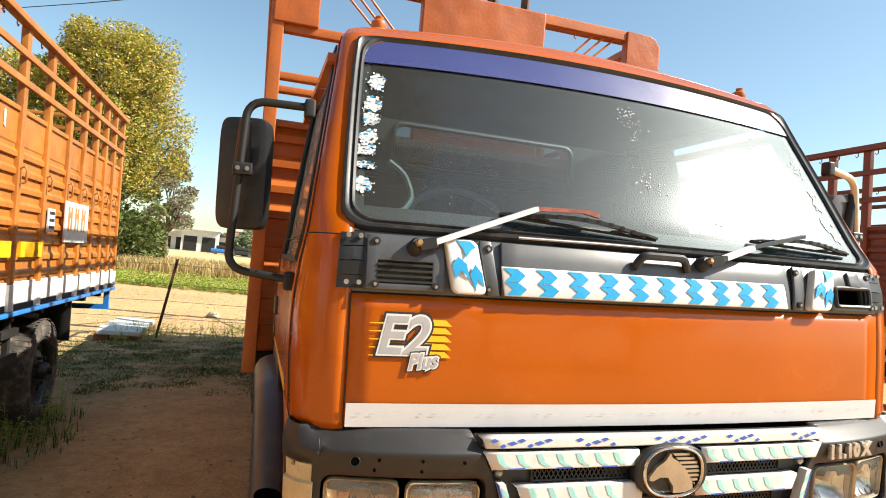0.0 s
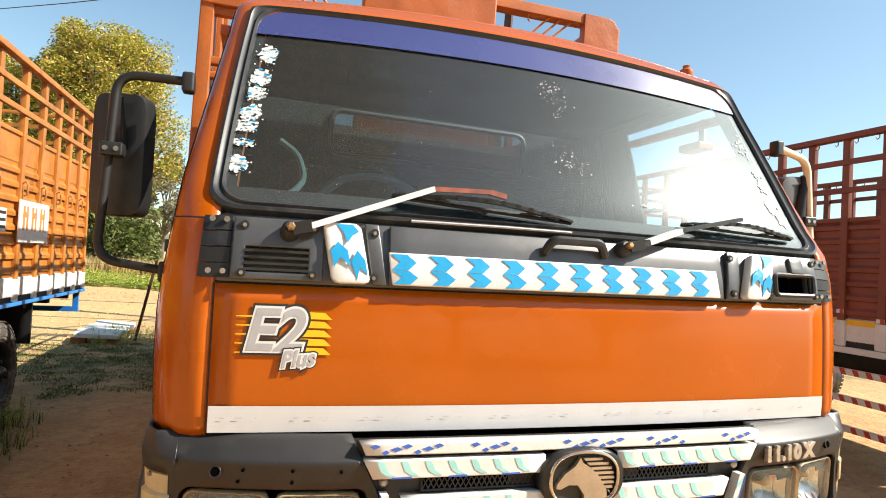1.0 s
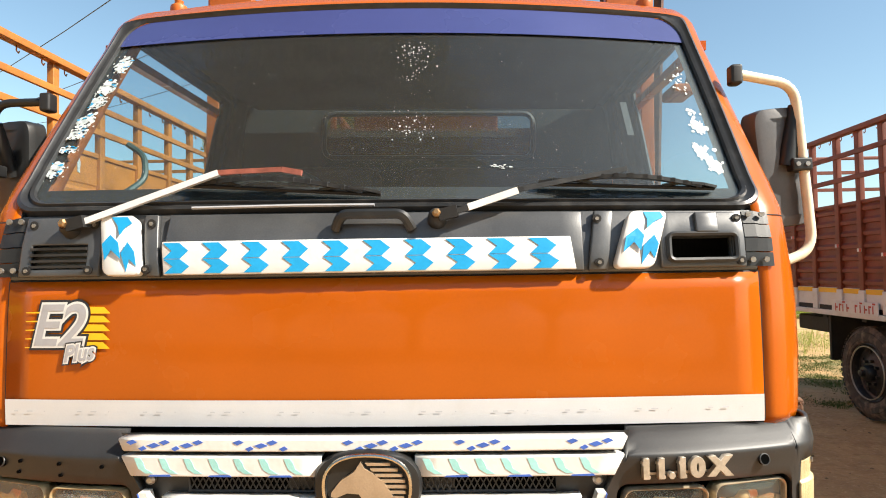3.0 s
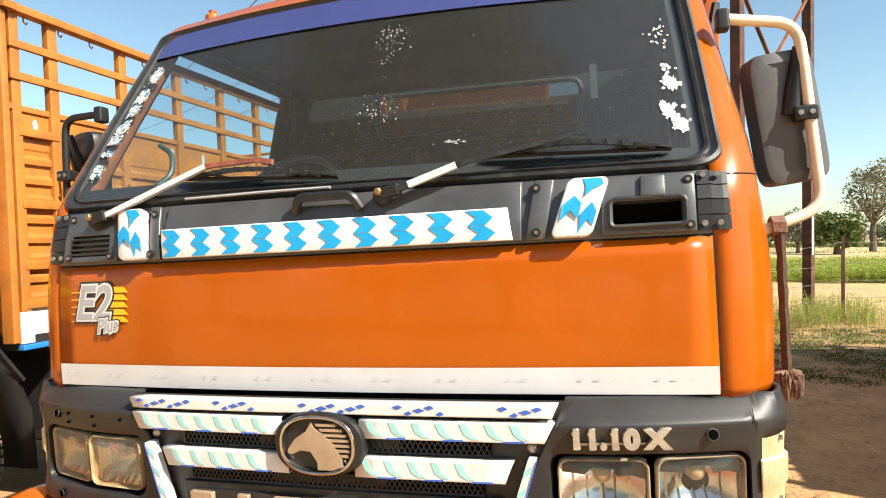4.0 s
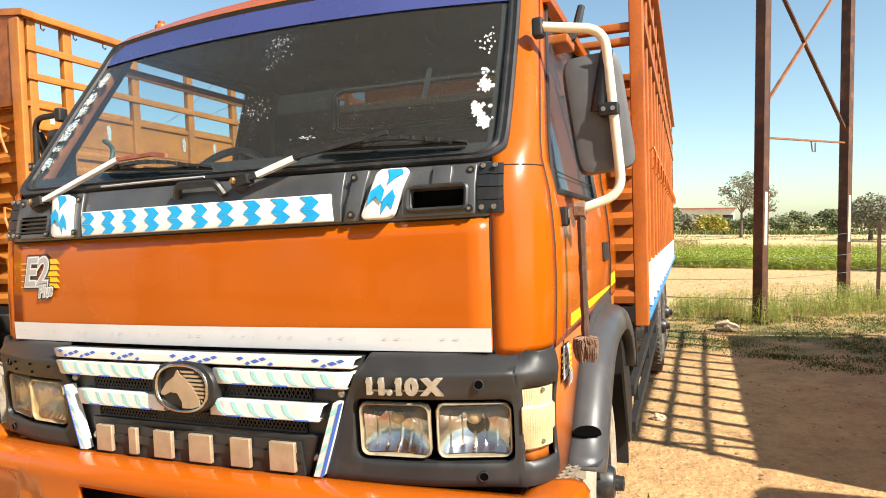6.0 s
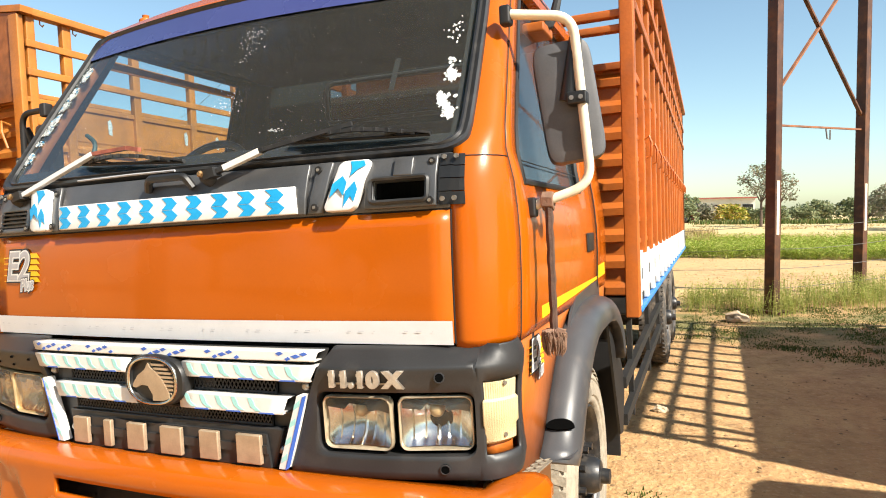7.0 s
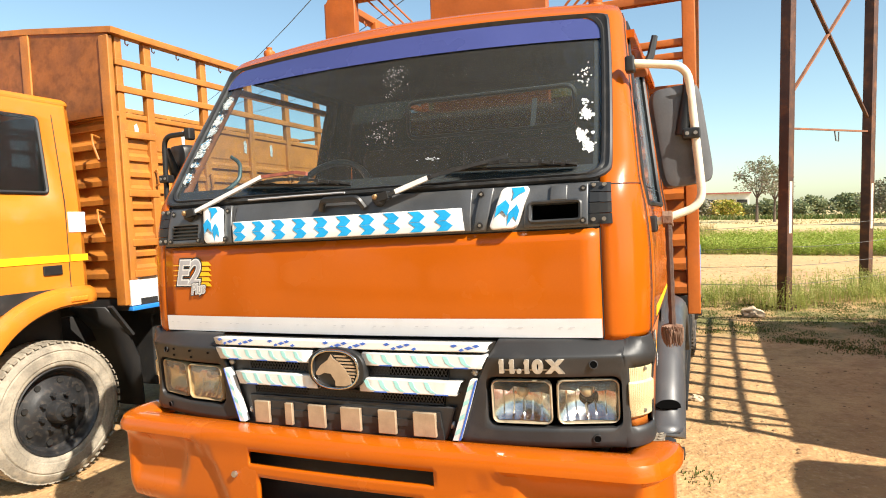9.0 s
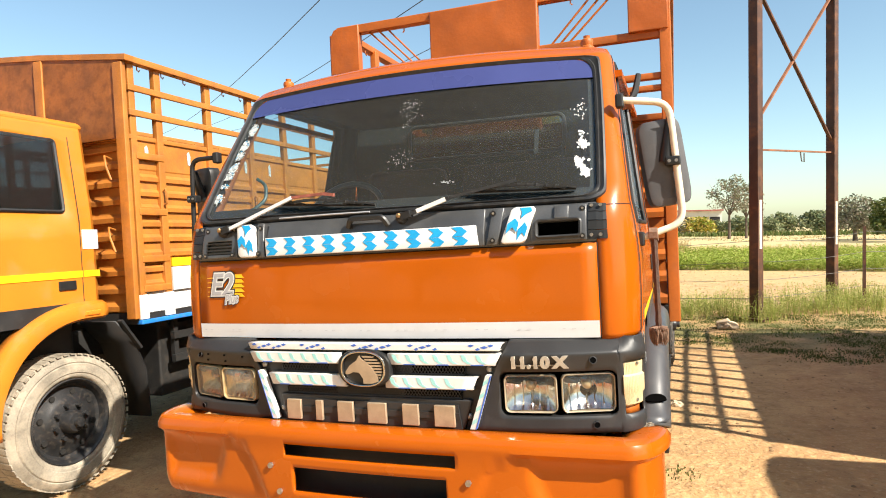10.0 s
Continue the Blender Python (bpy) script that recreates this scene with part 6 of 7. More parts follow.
for i in range(3):
    box(bm := bmn(), -2.8525, -2.8495, 4.27, 4.4, 1.78 + i * 0.06, 1.805 + i * 0.06)
    part("letter_bar", bm, GREY, small)
for y, z in ((1.36, 2.4), (1.36, 1.82)):
    tube(bm := bmn(), [(-3.07, 1.44, z + 0.06), (-3.07, 1.37, z + 0.08), (-3.04, 1.35, z), (-3.0, 1.36, z - 0.12)], 0.009, 6)
    part("front_hook", bm, GOLD_STEEL, gold)

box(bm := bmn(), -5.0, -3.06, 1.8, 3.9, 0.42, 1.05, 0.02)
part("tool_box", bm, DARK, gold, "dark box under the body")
# added box, not a known part: keeps light from showing under the body
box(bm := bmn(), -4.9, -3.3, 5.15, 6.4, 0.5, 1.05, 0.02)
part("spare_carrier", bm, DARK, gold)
# short ties across the narrow first bay, boards and patches on the wall behind the second post
for z in (2.48, 2.02, 1.63, 1.385):
    box(bm := bmn(), -2.9, -2.862, 1.5, 1.79, z - 0.028, z + 0.028, 0.005, 1)
    part("post_tie", bm, GOLD_STEEL, gold)
box(bm := bmn(), -2.9, -2.866, 1.815, 2.33, 1.35, 1.55, 0.004)
part("lower_board", bm, WHITE, gold, "white painted board")
box(bm := bmn(), -2.9, -2.867, 1.815, 2.33, 1.555, 1.63, 0.004)
part("lower_board", bm, YELLOW, gold, "yellow painted board")
for y in (3.32, 3.92, 4.0):
    box(bm := bmn(), -2.9, -2.867, y - 0.2, y + 0.2, 1.54, 1.66, 0.004)
    part("lower_board", bm, YELLOW, gold, "yellow painted board")
for i, y in enumerate((1.62, 2.1, 2.9, 3.3)):
    plate(bm := bmn(), [(y, 2.46), (y + 0.03, 2.45), (y + 0.035, 2.54), (y + 0.02, 2.58), (y - 0.005, 2.56)], lambda u, v, d: Vector((-2.9 + d, u, v)), 0.004)
    part("torn_label", bm, FLAKE, gold)
set_down(gold)

# ---- the red-brown truck on the other side ----
red = thing("truck", (5.3, 4.0, -0.03), "red-brown high-sided truck with a white band, parked parallel on dirt", "truck")
RED_POSTS = [1.995, 2.37, 2.75, 3.12, 3.49, 3.86, 4.23, 4.61, 4.98, 5.36, 5.83, 6.27, 6.7]
cargo_body(red, 4.25, 6.6, 1.95, 6.75, 1.15, 1.37, 2.26, 3.01, RUST_STEEL, 0.42, 0, (0.355, 0.7), blue=False, hooks=False, posts=RED_POSTS)
for a, b in zip(RED_POSTS, RED_POSTS[1:]):
    box(bm := bmn(), 4.262, 4.275, a + 0.055, b - 0.055, 1.312, 1.362)
    part("orange_line", bm, YELLOW, red, "yellow-orange painted line")
for y in RED_POSTS:
    zt = 1.73 + 0.15 * (y - 4.75)
    box(bm := bmn(), 4.242, 4.2485, y - 0.034, y + 0.034, zt - 0.017, zt + 0.018)
    tape_ob = part("post_tape", bm, WHITE, red, "white and red reflective tape")
    box(bm := bmn(), 4.2405, 4.2425, y - 0.034, y + 0.0, zt - 0.017, zt + 0.018)
    part("red_half", bm, RED, tape_ob)
wheel(red, (4.33, 5.05, 0.5), -1)
loop = [(4.318, 5.05 + 0.27 * math.cos(a), 0.5 + 0.27 * math.sin(a)) for a in (math.tau * i / 40 for i in range(41))]
tube(bm := bmn(), loop, 0.008, 6)
part("rim_edge", bm, STEEL, red)
wheel(red, (6.5, 5.05, 0.5), 1)
for x, s in ((4.36, -1), (6.5, 1)):
    wheel(red, (x, 0.9, 0.44), s)
# cab: section through its side, drawn out across
side = [(1.62, 0.95), (1.62, 2.3), (1.58, 2.4), (1.48, 2.46), (1.2, 2.49), (0.6, 2.46), (0.38, 2.42), (0.2, 2.3), (-0.28, 1.62), (-0.34, 1.5), (-0.36, 0.62), (0.3, 0.62), (0.36, 0.95)]
plate(bm := bmn(), side, lambda u, v, d: Vector((4.4 + d, u, v)), 2.05)
cab = part("cab_shell", bm, RUST_STEEL, red, angle=30)
bv = cab.modifiers.new("edge", "BEVEL")
bv.width, bv.segments, bv.limit_method = 0.04, 3, "ANGLE"
plate(bm := bmn(), [(4.52, 0.04), (6.33, 0.04), (6.27, 0.94), (4.58, 0.94)], lambda u, v, d: Vector((u, lerp(-0.28, 0.2, v) - 0.006 - d * 0.8, lerp(1.62, 2.3, v) + 0.004 + d * 0.58)), 0.004)
part("windscreen", bm, FRIT, red, "dark windscreen")
for x, s in ((4.4, -1), (6.45, 1)):
    plate(bm := bmn(), [(1.45, 1.62), (1.45, 2.2), (0.42, 2.2), (0.04, 1.68), (0.04, 1.62)], lambda u, v, d: Vector((x + s * (0.002 + d), u, v)), 0.004)
    part("door_glass", bm, FRIT, red, "dark door window")
    tube(bm := bmn(), [(x + s * 0.0, 0.12, 2.05), (x + s * 0.2, 0.1, 2.1), (x + s * 0.2, 0.1, 1.6), (x, 0.0, 1.55)], 0.014, 8)
    arm = part("mirror_arm", bm, BLACK, red)
    box(bm := bmn(), x + s * 0.2 - 0.09, x + s * 0.2 + 0.09, 0.09, 0.13, 1.68, 2.02, 0.015)
    part("mirror_housing", bm, BLACK, arm)
box(bm := bmn(), 4.38, 6.47, -0.5, -0.33, 0.5, 0.78, 0.03, 2)
part("bumper", bm, RUST_STEEL, red)
for x in (4.66, 6.2):
    box(bm := bmn(), x - 0.11, x + 0.11, -0.385, -0.35, 0.86, 1.0, 0.012)
    part("headlamp", bm, CHROME, red)
box(bm := bmn(), 4.9, 5.95, -0.378, -0.35, 0.84, 1.12, 0.01)
part("grille", bm, BLACK, red)
box(bm := bmn(), 4.228, 4.24, 4.7, 5.47, 1.1, 1.235, 0.003)
txt = part("lettered_board", bm, WHITE, red, "white board with red lettering bars")
for i, y in enumerate((5.4, 5.33, 5.27, 5.2, 5.06, 4.98, 4.91, 4.84, 4.78)):
    box(bm := bmn(), 4.2245, 4.229, y - 0.04, y, 1.15 + 0.03 * (i % 3), 1.168 + 0.03 * (i % 3))
    part("letter_bar", bm, RED, txt)
    box(bm := bmn(), 4.2245, 4.229, y - 0.012, y, 1.12, 1.2)
    part("letter_bar", bm, RED, txt)
for z in (0.9, 0.66, 0.4):
    bar(bm := bmn(), (4.24, 2.0, z), (4.24, 4.1, z), 0.03, 0.055)
    guard = part("striped_guard", bm, WHITE, red, "white side guard with red slashes")
    for i in range(17):
        y = 2.02 + i * 0.125
        plate(bm := bmn(), [(y, z - 0.027), (y + 0.05, z - 0.027), (y + 0.075, z + 0.027), (y + 0.025, z + 0.027)], lambda u, v, d: Vector((4.2225 - d, u, v)), 0.002)
        part("slash", bm, RED, guard)
for y in (2.2, 3.0, 3.9):
    box(bm := bmn(), 4.24, 4.28, y - 0.025, y + 0.025, 0.38, 1.0)
    part("guard_post", bm, WHITE, red)
for x in (4.75, 5.9):
    tube(bm := bmn(), [(x, 5.9, 0.95), (x, 5.9, 0.3), (x, 5.9, 0.05)], [0.06, 0.05, 0.07], 8)
    part("support_leg", bm, DARK, red)
box(bm := bmn(), 4.3, 6.5, 5.62, 5.66, 0.55, 1.1)
part("mud_flap", bm, DARK, red)
box(bm := bmn(), 4.35, 6.5, 5.75, 6.4, 0.84, 1.02, 0.02)
part("carrier", bm, DARK, red)
box(bm := bmn(), 4.6, 6.2, 4.9, 5.2, 0.42, 0.6, 0.05)
part("rear_axle", bm, DARK, red)
set_down(red)


# ---- ground ----
def ground_z(x, y):
    yard = YARD @ Vector((max(-7.0, min(8.0, x)), max(-8.0, min(10.0, y)), -0.06 + 0.016 * max(0.0, min(9.0, y - 1.0))))
    far = max(0.0, min(1.0, (math.hypot(x * 0.8, y - 3) - 9.0) / 8.0))
    far = far * far * (3 - 2 * far)
    near = max(0.0, 1 - math.hypot(x, y - 4) / 14)
    return lerp(yard.z, 0.02, far) + near * 0.022 * (noise.noise(Vector((x * 0.9, y * 0.9, 3.1))) + 0.6 * noise.noise(Vector((x * 2.3, y * 2.3, 7.7))))


def ground_material():
    m = bpy.data.materials.new("earth")
    m.use_nodes = True
    n, l = m.node_tree.nodes, m.node_tree.links
    p = n["Principled BSDF"]
    p.inputs["Roughness"].default_value = 0.95
    geo = n.new("ShaderNodeNewGeometry")
    sep = n.new("ShaderNodeSeparateXYZ")
    l.new(geo.outputs["Position"], sep.inputs[0])

    def tex(scale, detail=6):
        t = n.new("ShaderNodeTexNoise")
        t.inputs["Scale"].default_value, t.inputs["Detail"].default_value = scale, detail
        l.new(geo.outputs["Position"], t.inputs["Vector"])
        return t.outputs["Fac"]

    def rng_(v, a, b, c=0.0, d=1.0):
        r = n.new("ShaderNodeMapRange")
        for i, k in enumerate((a, b, c, d)):
            r.inputs[i + 1].default_value = k
        l.new(v, r.inputs[0])
        return r.outputs[0]

    def mixc(f, a, b):
        x = n.new("ShaderNodeMix")
        x.data_type = "RGBA"
        l.new(f, x.inputs[0])
        for k, v in ((6, a), (7, b)):
            if isinstance(v, tuple):
                x.inputs[k].default_value = (*v, 1)
            else:
                l.new(v, x.inputs[k])
        return x.outputs[2]

    def add(a, b):
        x = n.new("ShaderNodeMath")
        x.operation = "ADD"
        l.new(a, x.inputs[0]), l.new(b, x.inputs[1])
        return x.outputs[0]

    big, mid, fine = tex(0.6, 7), tex(5.0, 9), tex(30, 9)
    yard = mixc(rng_(big, 0.35, 0.65), (0.47, 0.275, 0.115), (0.57, 0.36, 0.16))
    yard = mixc(rng_(mid, 0.42, 0.85), yard, (0.34, 0.18, 0.072))
    yard = mixc(rng_(tex(1.7, 8), 0.45, 0.8), yard, (0.4, 0.235, 0.1))
    yard = mixc(rng_(fine, 0.54, 0.72), yard, (0.58, 0.39, 0.2))
    yard = mixc(rng_(tex(60, 4), 0.56, 0.75, 0.0, 0.7), yard, (0.24, 0.13, 0.055))
    yard = mixc(rng_(tex(13, 6), 0.5, 0.78, 0.0, 0.75), yard, (0.29, 0.155, 0.062))
    tan = mixc(rng_(mid, 0.35, 0.7), (0.47, 0.31, 0.145), (0.34, 0.205, 0.09))
    tan = mixc(rng_(tex(0.25), 0.4, 0.7), tan, (0.46, 0.325, 0.14))
    straw = mixc(rng_(mid, 0.3, 0.7), (0.42, 0.33, 0.14), (0.5, 0.38, 0.2))
    wob = add(sep.outputs["Y"], rng_(big, 0, 1, -1.6, 1.6))
    c = mixc(rng_(wob, 8.6, 10.0), yard, tan)
    c = mixc(rng_(wob, 48, 52), c, straw)
    turf = n.new("ShaderNodeMath")
    turf.operation = "MULTIPLY"
    l.new(rng_(wob, 5.6, 7.6), turf.inputs[0]), l.new(rng_(wob, 9.6, 8.9), turf.inputs[1])
    patch = n.new("ShaderNodeMath")
    patch.operation = "MULTIPLY"
    l.new(turf.outputs[0], patch.inputs[0]), l.new(rng_(tex(1.9, 8), 0.38, 0.58, 0.0, 0.85), patch.inputs[1])
    c = mixc(patch.outputs[0], c, (0.12, 0.125, 0.036))
    l.new(c, p.inputs["Base Color"])
    bmp = n.new("ShaderNodeBump")
    bmp.inputs["Strength"].default_value, bmp.inputs["Distance"].default_value = 1.0, 0.042
    l.new(add(rng_(mid, 0, 1, 0, 1.0), rng_(fine, 0, 1, 0, 0.4)), bmp.inputs["Height"])
    l.new(bmp.outputs[0], p.inputs["Normal"])
    return m


EARTH = ground_material()
xs = [-3000, -800, -250, -90, -40, -22] + [-14 + 0.5 * i for i in range(57)] + [22, 40, 90, 250, 800, 3000]
ysg = [-3000, -600, -120, -40, -16, -9] + [-5 + 0.5 * i for i in range(45)] + [20, 25, 32, 45, 70, 110, 200, 500, 1200, 3000]
sheet(bm := bmn(), [[(x, y, ground_z(x, y)) for x in xs] for y in ysg])
ground = tagged(part("ground", bm, EARTH, None, "dry orange-brown dirt yard running into tan fields"), category="ground", kind="structure")

# ---- steel frame tower ----
tower = thing("steel_tower", (2.41, 8.92, 0.12), "rusty brown steel tower frame with crossed braces", "tower")
TOW = (Vector((2.43, 8.92, 0)), Vector((3.95, 11.1, 0)))
E1 = (TOW[1] - TOW[0]).normalized()
E2 = Vector((E1.y, -E1.x, 0))


def tower_box(bm, c, a, b, z0, z1):
    o = [(-a, -b), (a, -b), (a, b), (-a, b)]
    return plate(bm, o, lambda u, v, d: c + E1 * u + E2 * v + Vector((0, 0, z0 + d)), z1 - z0)


for c in TOW:
    for k in (-1, 1):
        part("flange", tower_box(bmn(), c + E1 * 0.07 * k, 0.008, 0.075, -0.1, 9.0), GIRDER, tower)
        part("lip", tower_box(bmn(), c + E2 * 0.067 * k, 0.062, 0.007, -0.1, 9.0), GIRDER, tower)
    part("painted_patch", tower_box(bmn(), c + E2 * 0.075, 0.035, 0.003, 1.3, 2.1), CREAM, tower, "pale painted patch")
    part("foot_plate", tower_box(bmn(), c, 0.2, 0.2, -0.1, 0.17 if c is TOW[0] else 0.1), GIRDER, tower)
P, Q = TOW
for a, za, b, zb, w, bmat in ((P, 2.92, Q, 3.02, 0.045, SUNLIT_BRACE), (P, 3.35, Q, 5.95, 0.05, SUNLIT_BRACE), (Q, 3.2, P, 5.6, 0.055, GIRDER), (P, 6.7, Q, 6.7, 0.06, GIRDER)):
    bar(bm := bmn(), a + Vector((0, 0, za)), b + Vector((0, 0, zb)), w, w * 0.6)
    part("brace", bm, bmat, tower)
tube(bm := bmn(), [P.lerp(Q, 0.55) + Vector((0, 0, 2.96)), P.lerp(Q, 0.55) + Vector((0.02, 0, 2.8)), P.lerp(Q, 0.6) + Vector((0, 0, 2.8)), P.lerp(Q, 0.6) + Vector((0, 0, 2.95))], 0.012, 6)
part("wire_loop", bm, WIRE, tower)

# ---- fence: leaning posts and slack wires ----
fence = thing("wire_fence", (-2.72, 10.06, 0.0), "slack barbed-wire fence on thin rusty leaning posts", "fence")
POSTS = [((-9.5, 10.8), (0.1, 0)), ((-2.72, 10.06), (0.22, 0.05)), ((TOW[0].x, TOW[0].y), (0, 0)), ((4.32, 10.5), (0.0, 0.0)), ((9.5, 11.6), (-0.05, 0)), ((15.0, 12.4), (0.1, 0))]
for i, ((x, y), (lx, ly)) in enumerate(POSTS):
    if i == 2:
        continue
    z = ground_z(x, y)
    bar(bm := bmn(), (x, y, z - 0.1), (x + lx, y + ly, z + 1.4), 0.045, 0.045)
    part("fence_post", bm, GIRDER, fence)
for (a, la), (b, lb) in zip(POSTS, POSTS[1:]):
    for h in (0.35, 0.65, 0.95, 1.3):
        p = Vector((a[0] + la[0] * h / 1.4, a[1] + la[1] * h / 1.4, ground_z(*a) + h))
        q = Vector((b[0] + lb[0] * h / 1.4, b[1] + lb[1] * h / 1.4, ground_z(*b) + h))
        tube(bm := bmn(), [p.lerp(q, t / 10) - Vector((0, 0, 0.35 * h * 0.5 * (t / 10) * (1 - t / 10))) for t in range(11)], 0.0035, 4)
        part("fence_wire", bm, WIRE, fence)

# ---- overhead cables ----
for (x0, y0), (x1, y1), z in (((-12.3, 14.8), (-6.8, 10.4), 7.0), ((-9.4, 15.0), (-4.4, 11.15), 7.0), ((-7.6, 16.2), (-3.7, 13.2), 7.0)):
    d = Vector((x1 - x0, y1 - y0, 0)).normalized()
    a, b = Vector((x0, y0, z)) - d * 22, Vector((x1, y1, z)) + d * 22
    cable = tagged(part("overhead_cable", tube(bmn(), [a.lerp(b, t / 12) + Vector((0, 0, 1.2 * (2 * t / 12 - 1) ** 2)) for t in range(13)], 0.011, 5), RUBBER, None), "thin black overhead cable against the sky", "cable", "overhead cables")

# ---- loose things on the ground ----
slab = thing("slab_stack", (-3.25, 10.5, ground_z(-3.25, 10.5)), "white-washed flat slabs resting on bricks in the grass", "slab")
for i in range(3):
    m = Matrix.Translation((-3.25, 9.95 + i * 0.62, ground_z(-3.25, 10.5) + 0.13)) @ Euler((0.02, 0.015, 0.1)).to_matrix().to_4x4()
    box(bm := bmn(), -0.33, 0.33, -0.3, 0.3, -0.035, 0.035, 0.008)
    bm.transform(m)
    part("slab", bm, WHITE, slab)
BRICK = surface("old_brick", (0.36, 0.14, 0.07), 0.9, var=0.25, scale=9, fine=90, bump=0.5)
for x, y in ((-3.5, 9.8), (-3.0, 9.8), (-3.5, 11.3), (-3.0, 11.3)):
    z = ground_z(x, y)
    box(bm := bmn(), x - 0.11, x + 0.11, y - 0.055, y + 0.055, z - 0.02, z + 0.095, 0.006)
    part("brick", bm, BRICK, slab)
CLOD = surface("dry_clods", (0.4, 0.25, 0.12), 0.95, var=0.35, scale=9, fine=60, bump=0.5, island=0.5)
STONE = surface("pale_stone", (0.5, 0.38, 0.25), 0.9, var=0.25, scale=8, fine=60, bump=0.7, size=0.01)


def rock(name, x, y, r, label, seed):
    bm = bmn()
    bmesh.ops.create_icosphere(bm, subdivisions=3, radius=r)
    for v in bm.verts:
        k = 1 + 0.45 * noise.noise(v.co * (1.6 / r) + Vector((seed, 0, 0))) + 0.15 * noise.noise(v.co * (5 / r))
        v.co = Vector((v.co.x * k * 1.2, v.co.y * k, v.co.z * k * 0.7))
    bm.transform(Matrix.Translation((x, y, ground_z(x, y) + r * 0.35)))
    return tagged(part(name, bm, STONE, None, angle=25), label, "stone")


rock("stone", 1.92, 8.0, 0.13, "pale rough stone lying in the grass", 1.0)
rock("stone", 1.2, 3.75, 0.045, "small brown clod on the dirt", 5.0)
rock("stone", -2.0, 13.6, 0.12, "pale stone on the bare field", 12.0)
rk = random.Random(11)
bm = bmn()
for _ in range(4200):
    x, y = rk.uniform(-4.5, 6), rk.uniform(-0.8, 9 if rk.random() < 0.75 else 16)
    r = 0.004 + 0.014 * rk.random() ** 3 * (2.0 if y > 9 else 1)
    z, turn, flat = ground_z(x, y), rk.uniform(0, 1), rk.uniform(0.35, 0.75)
    rings = []
    for k, h in ((1.0, -0.15), (0.95, 0.35), (0.5, 0.8)):
        rings.append([bm.verts.new((x + r * k * rk.uniform(0.75, 1.25) * math.cos(a + turn), y + r * k * rk.uniform(0.75, 1.25) * math.sin(a + turn), z + r * flat * h * rk.uniform(0.8, 1.2))) for a in (0.0, 1.1, 2.0, 3.2, 4.2, 5.3)])
    for p, q in zip(rings, rings[1:]):
        for i in range(6):
            bm.faces.new((p[i], p[(i + 1) % 6], q[(i + 1) % 6], q[i]))
    bm.faces.new(rings[-1])
tagged(part("gravel", bm, CLOD, None, "scattered small clods and pebbles"), category="gravel", kind="stuff")


# ---- plants ----
def leafy(name, cols, rough=0.6, through=0.25):
    """Leaf or blade colour that differs from piece to piece."""
    m = bpy.data.materials.new(name)
    m.use_nodes = True
    n, l = m.node_tree.nodes, m.node_tree.links
    p = n["Principled BSDF"]
    p.inputs["Roughness"].default_value = rough
    p.inputs["Specular IOR Level"].default_value = 0.2
    g, r = n.new("ShaderNodeNewGeometry"), n.new("ShaderNodeValToRGB")
    l.new(g.outputs["Random Per Island"], r.inputs[0])
    while len(r.color_ramp.elements) < len(cols):
        r.color_ramp.elements.new(0.5)
    for i, c in enumerate(cols):
        r.color_ramp.elements[i].position = i / (len(cols) - 1)
        r.color_ramp.elements[i].color = (*c, 1)
    l.new(r.outputs[0], p.inputs["Base Color"])
    t, mx = n.new("ShaderNodeBsdfTranslucent"), n.new("ShaderNodeMixShader")
    l.new(r.outputs[0], t.inputs[0])
    mx.inputs[0].default_value = through
    l.new(p.outputs[0], mx.inputs[1]), l.new(t.outputs[0], mx.inputs[2])
    l.new(mx.outputs[0], n["Material Output"].inputs[0])
    return m


GRASS = leafy("grass_blades", ((0.048, 0.08, 0.014), (0.075, 0.11, 0.022), (0.115, 0.135, 0.034), (0.19, 0.165, 0.06)))
DRY = leafy("dry_weeds", ((0.24, 0.3, 0.055), (0.36, 0.37, 0.1), (0.3, 0.34, 0.08), (0.52, 0.45, 0.19)), 0.7, 0.4)
CROP = leafy("green_crop", ((0.17, 0.24, 0.03), (0.26, 0.34, 0.045), (0.36, 0.42, 0.075), (0.47, 0.45, 0.15)))
STRAW = leafy("ripe_crop", ((0.4, 0.3, 0.12), (0.5, 0.38, 0.17), (0.44, 0.32, 0.14), (0.36, 0.3, 0.12)))
LEAF = leafy("tree_leaves", ((0.13, 0.17, 0.02), (0.24, 0.27, 0.03), (0.36, 0.32, 0.045), (0.5, 0.36, 0.08), (0.62, 0.45, 0.17)))
LEAF_DARK = leafy("dark_leaves", ((0.055, 0.08, 0.02), (0.085, 0.115, 0.028), (0.12, 0.145, 0.035), (0.17, 0.17, 0.055)))
LEAF_GREY = leafy("grey_leaves", ((0.16, 0.17, 0.1), (0.22, 0.22, 0.14), (0.3, 0.24, 0.19), (0.2, 0.22, 0.12)))
# lighter, greyer greens: distance haze is mixed into the leaf colour
LEAF_HAZED = leafy("hazed_leaves", ((0.12, 0.16, 0.08), (0.17, 0.2, 0.1), (0.22, 0.24, 0.12), (0.3, 0.29, 0.14)))
BARK = surface("bark", (0.13, 0.095, 0.07), 0.9, var=0.3, scale=3, fine=30, bump=0.8, size=0.02)


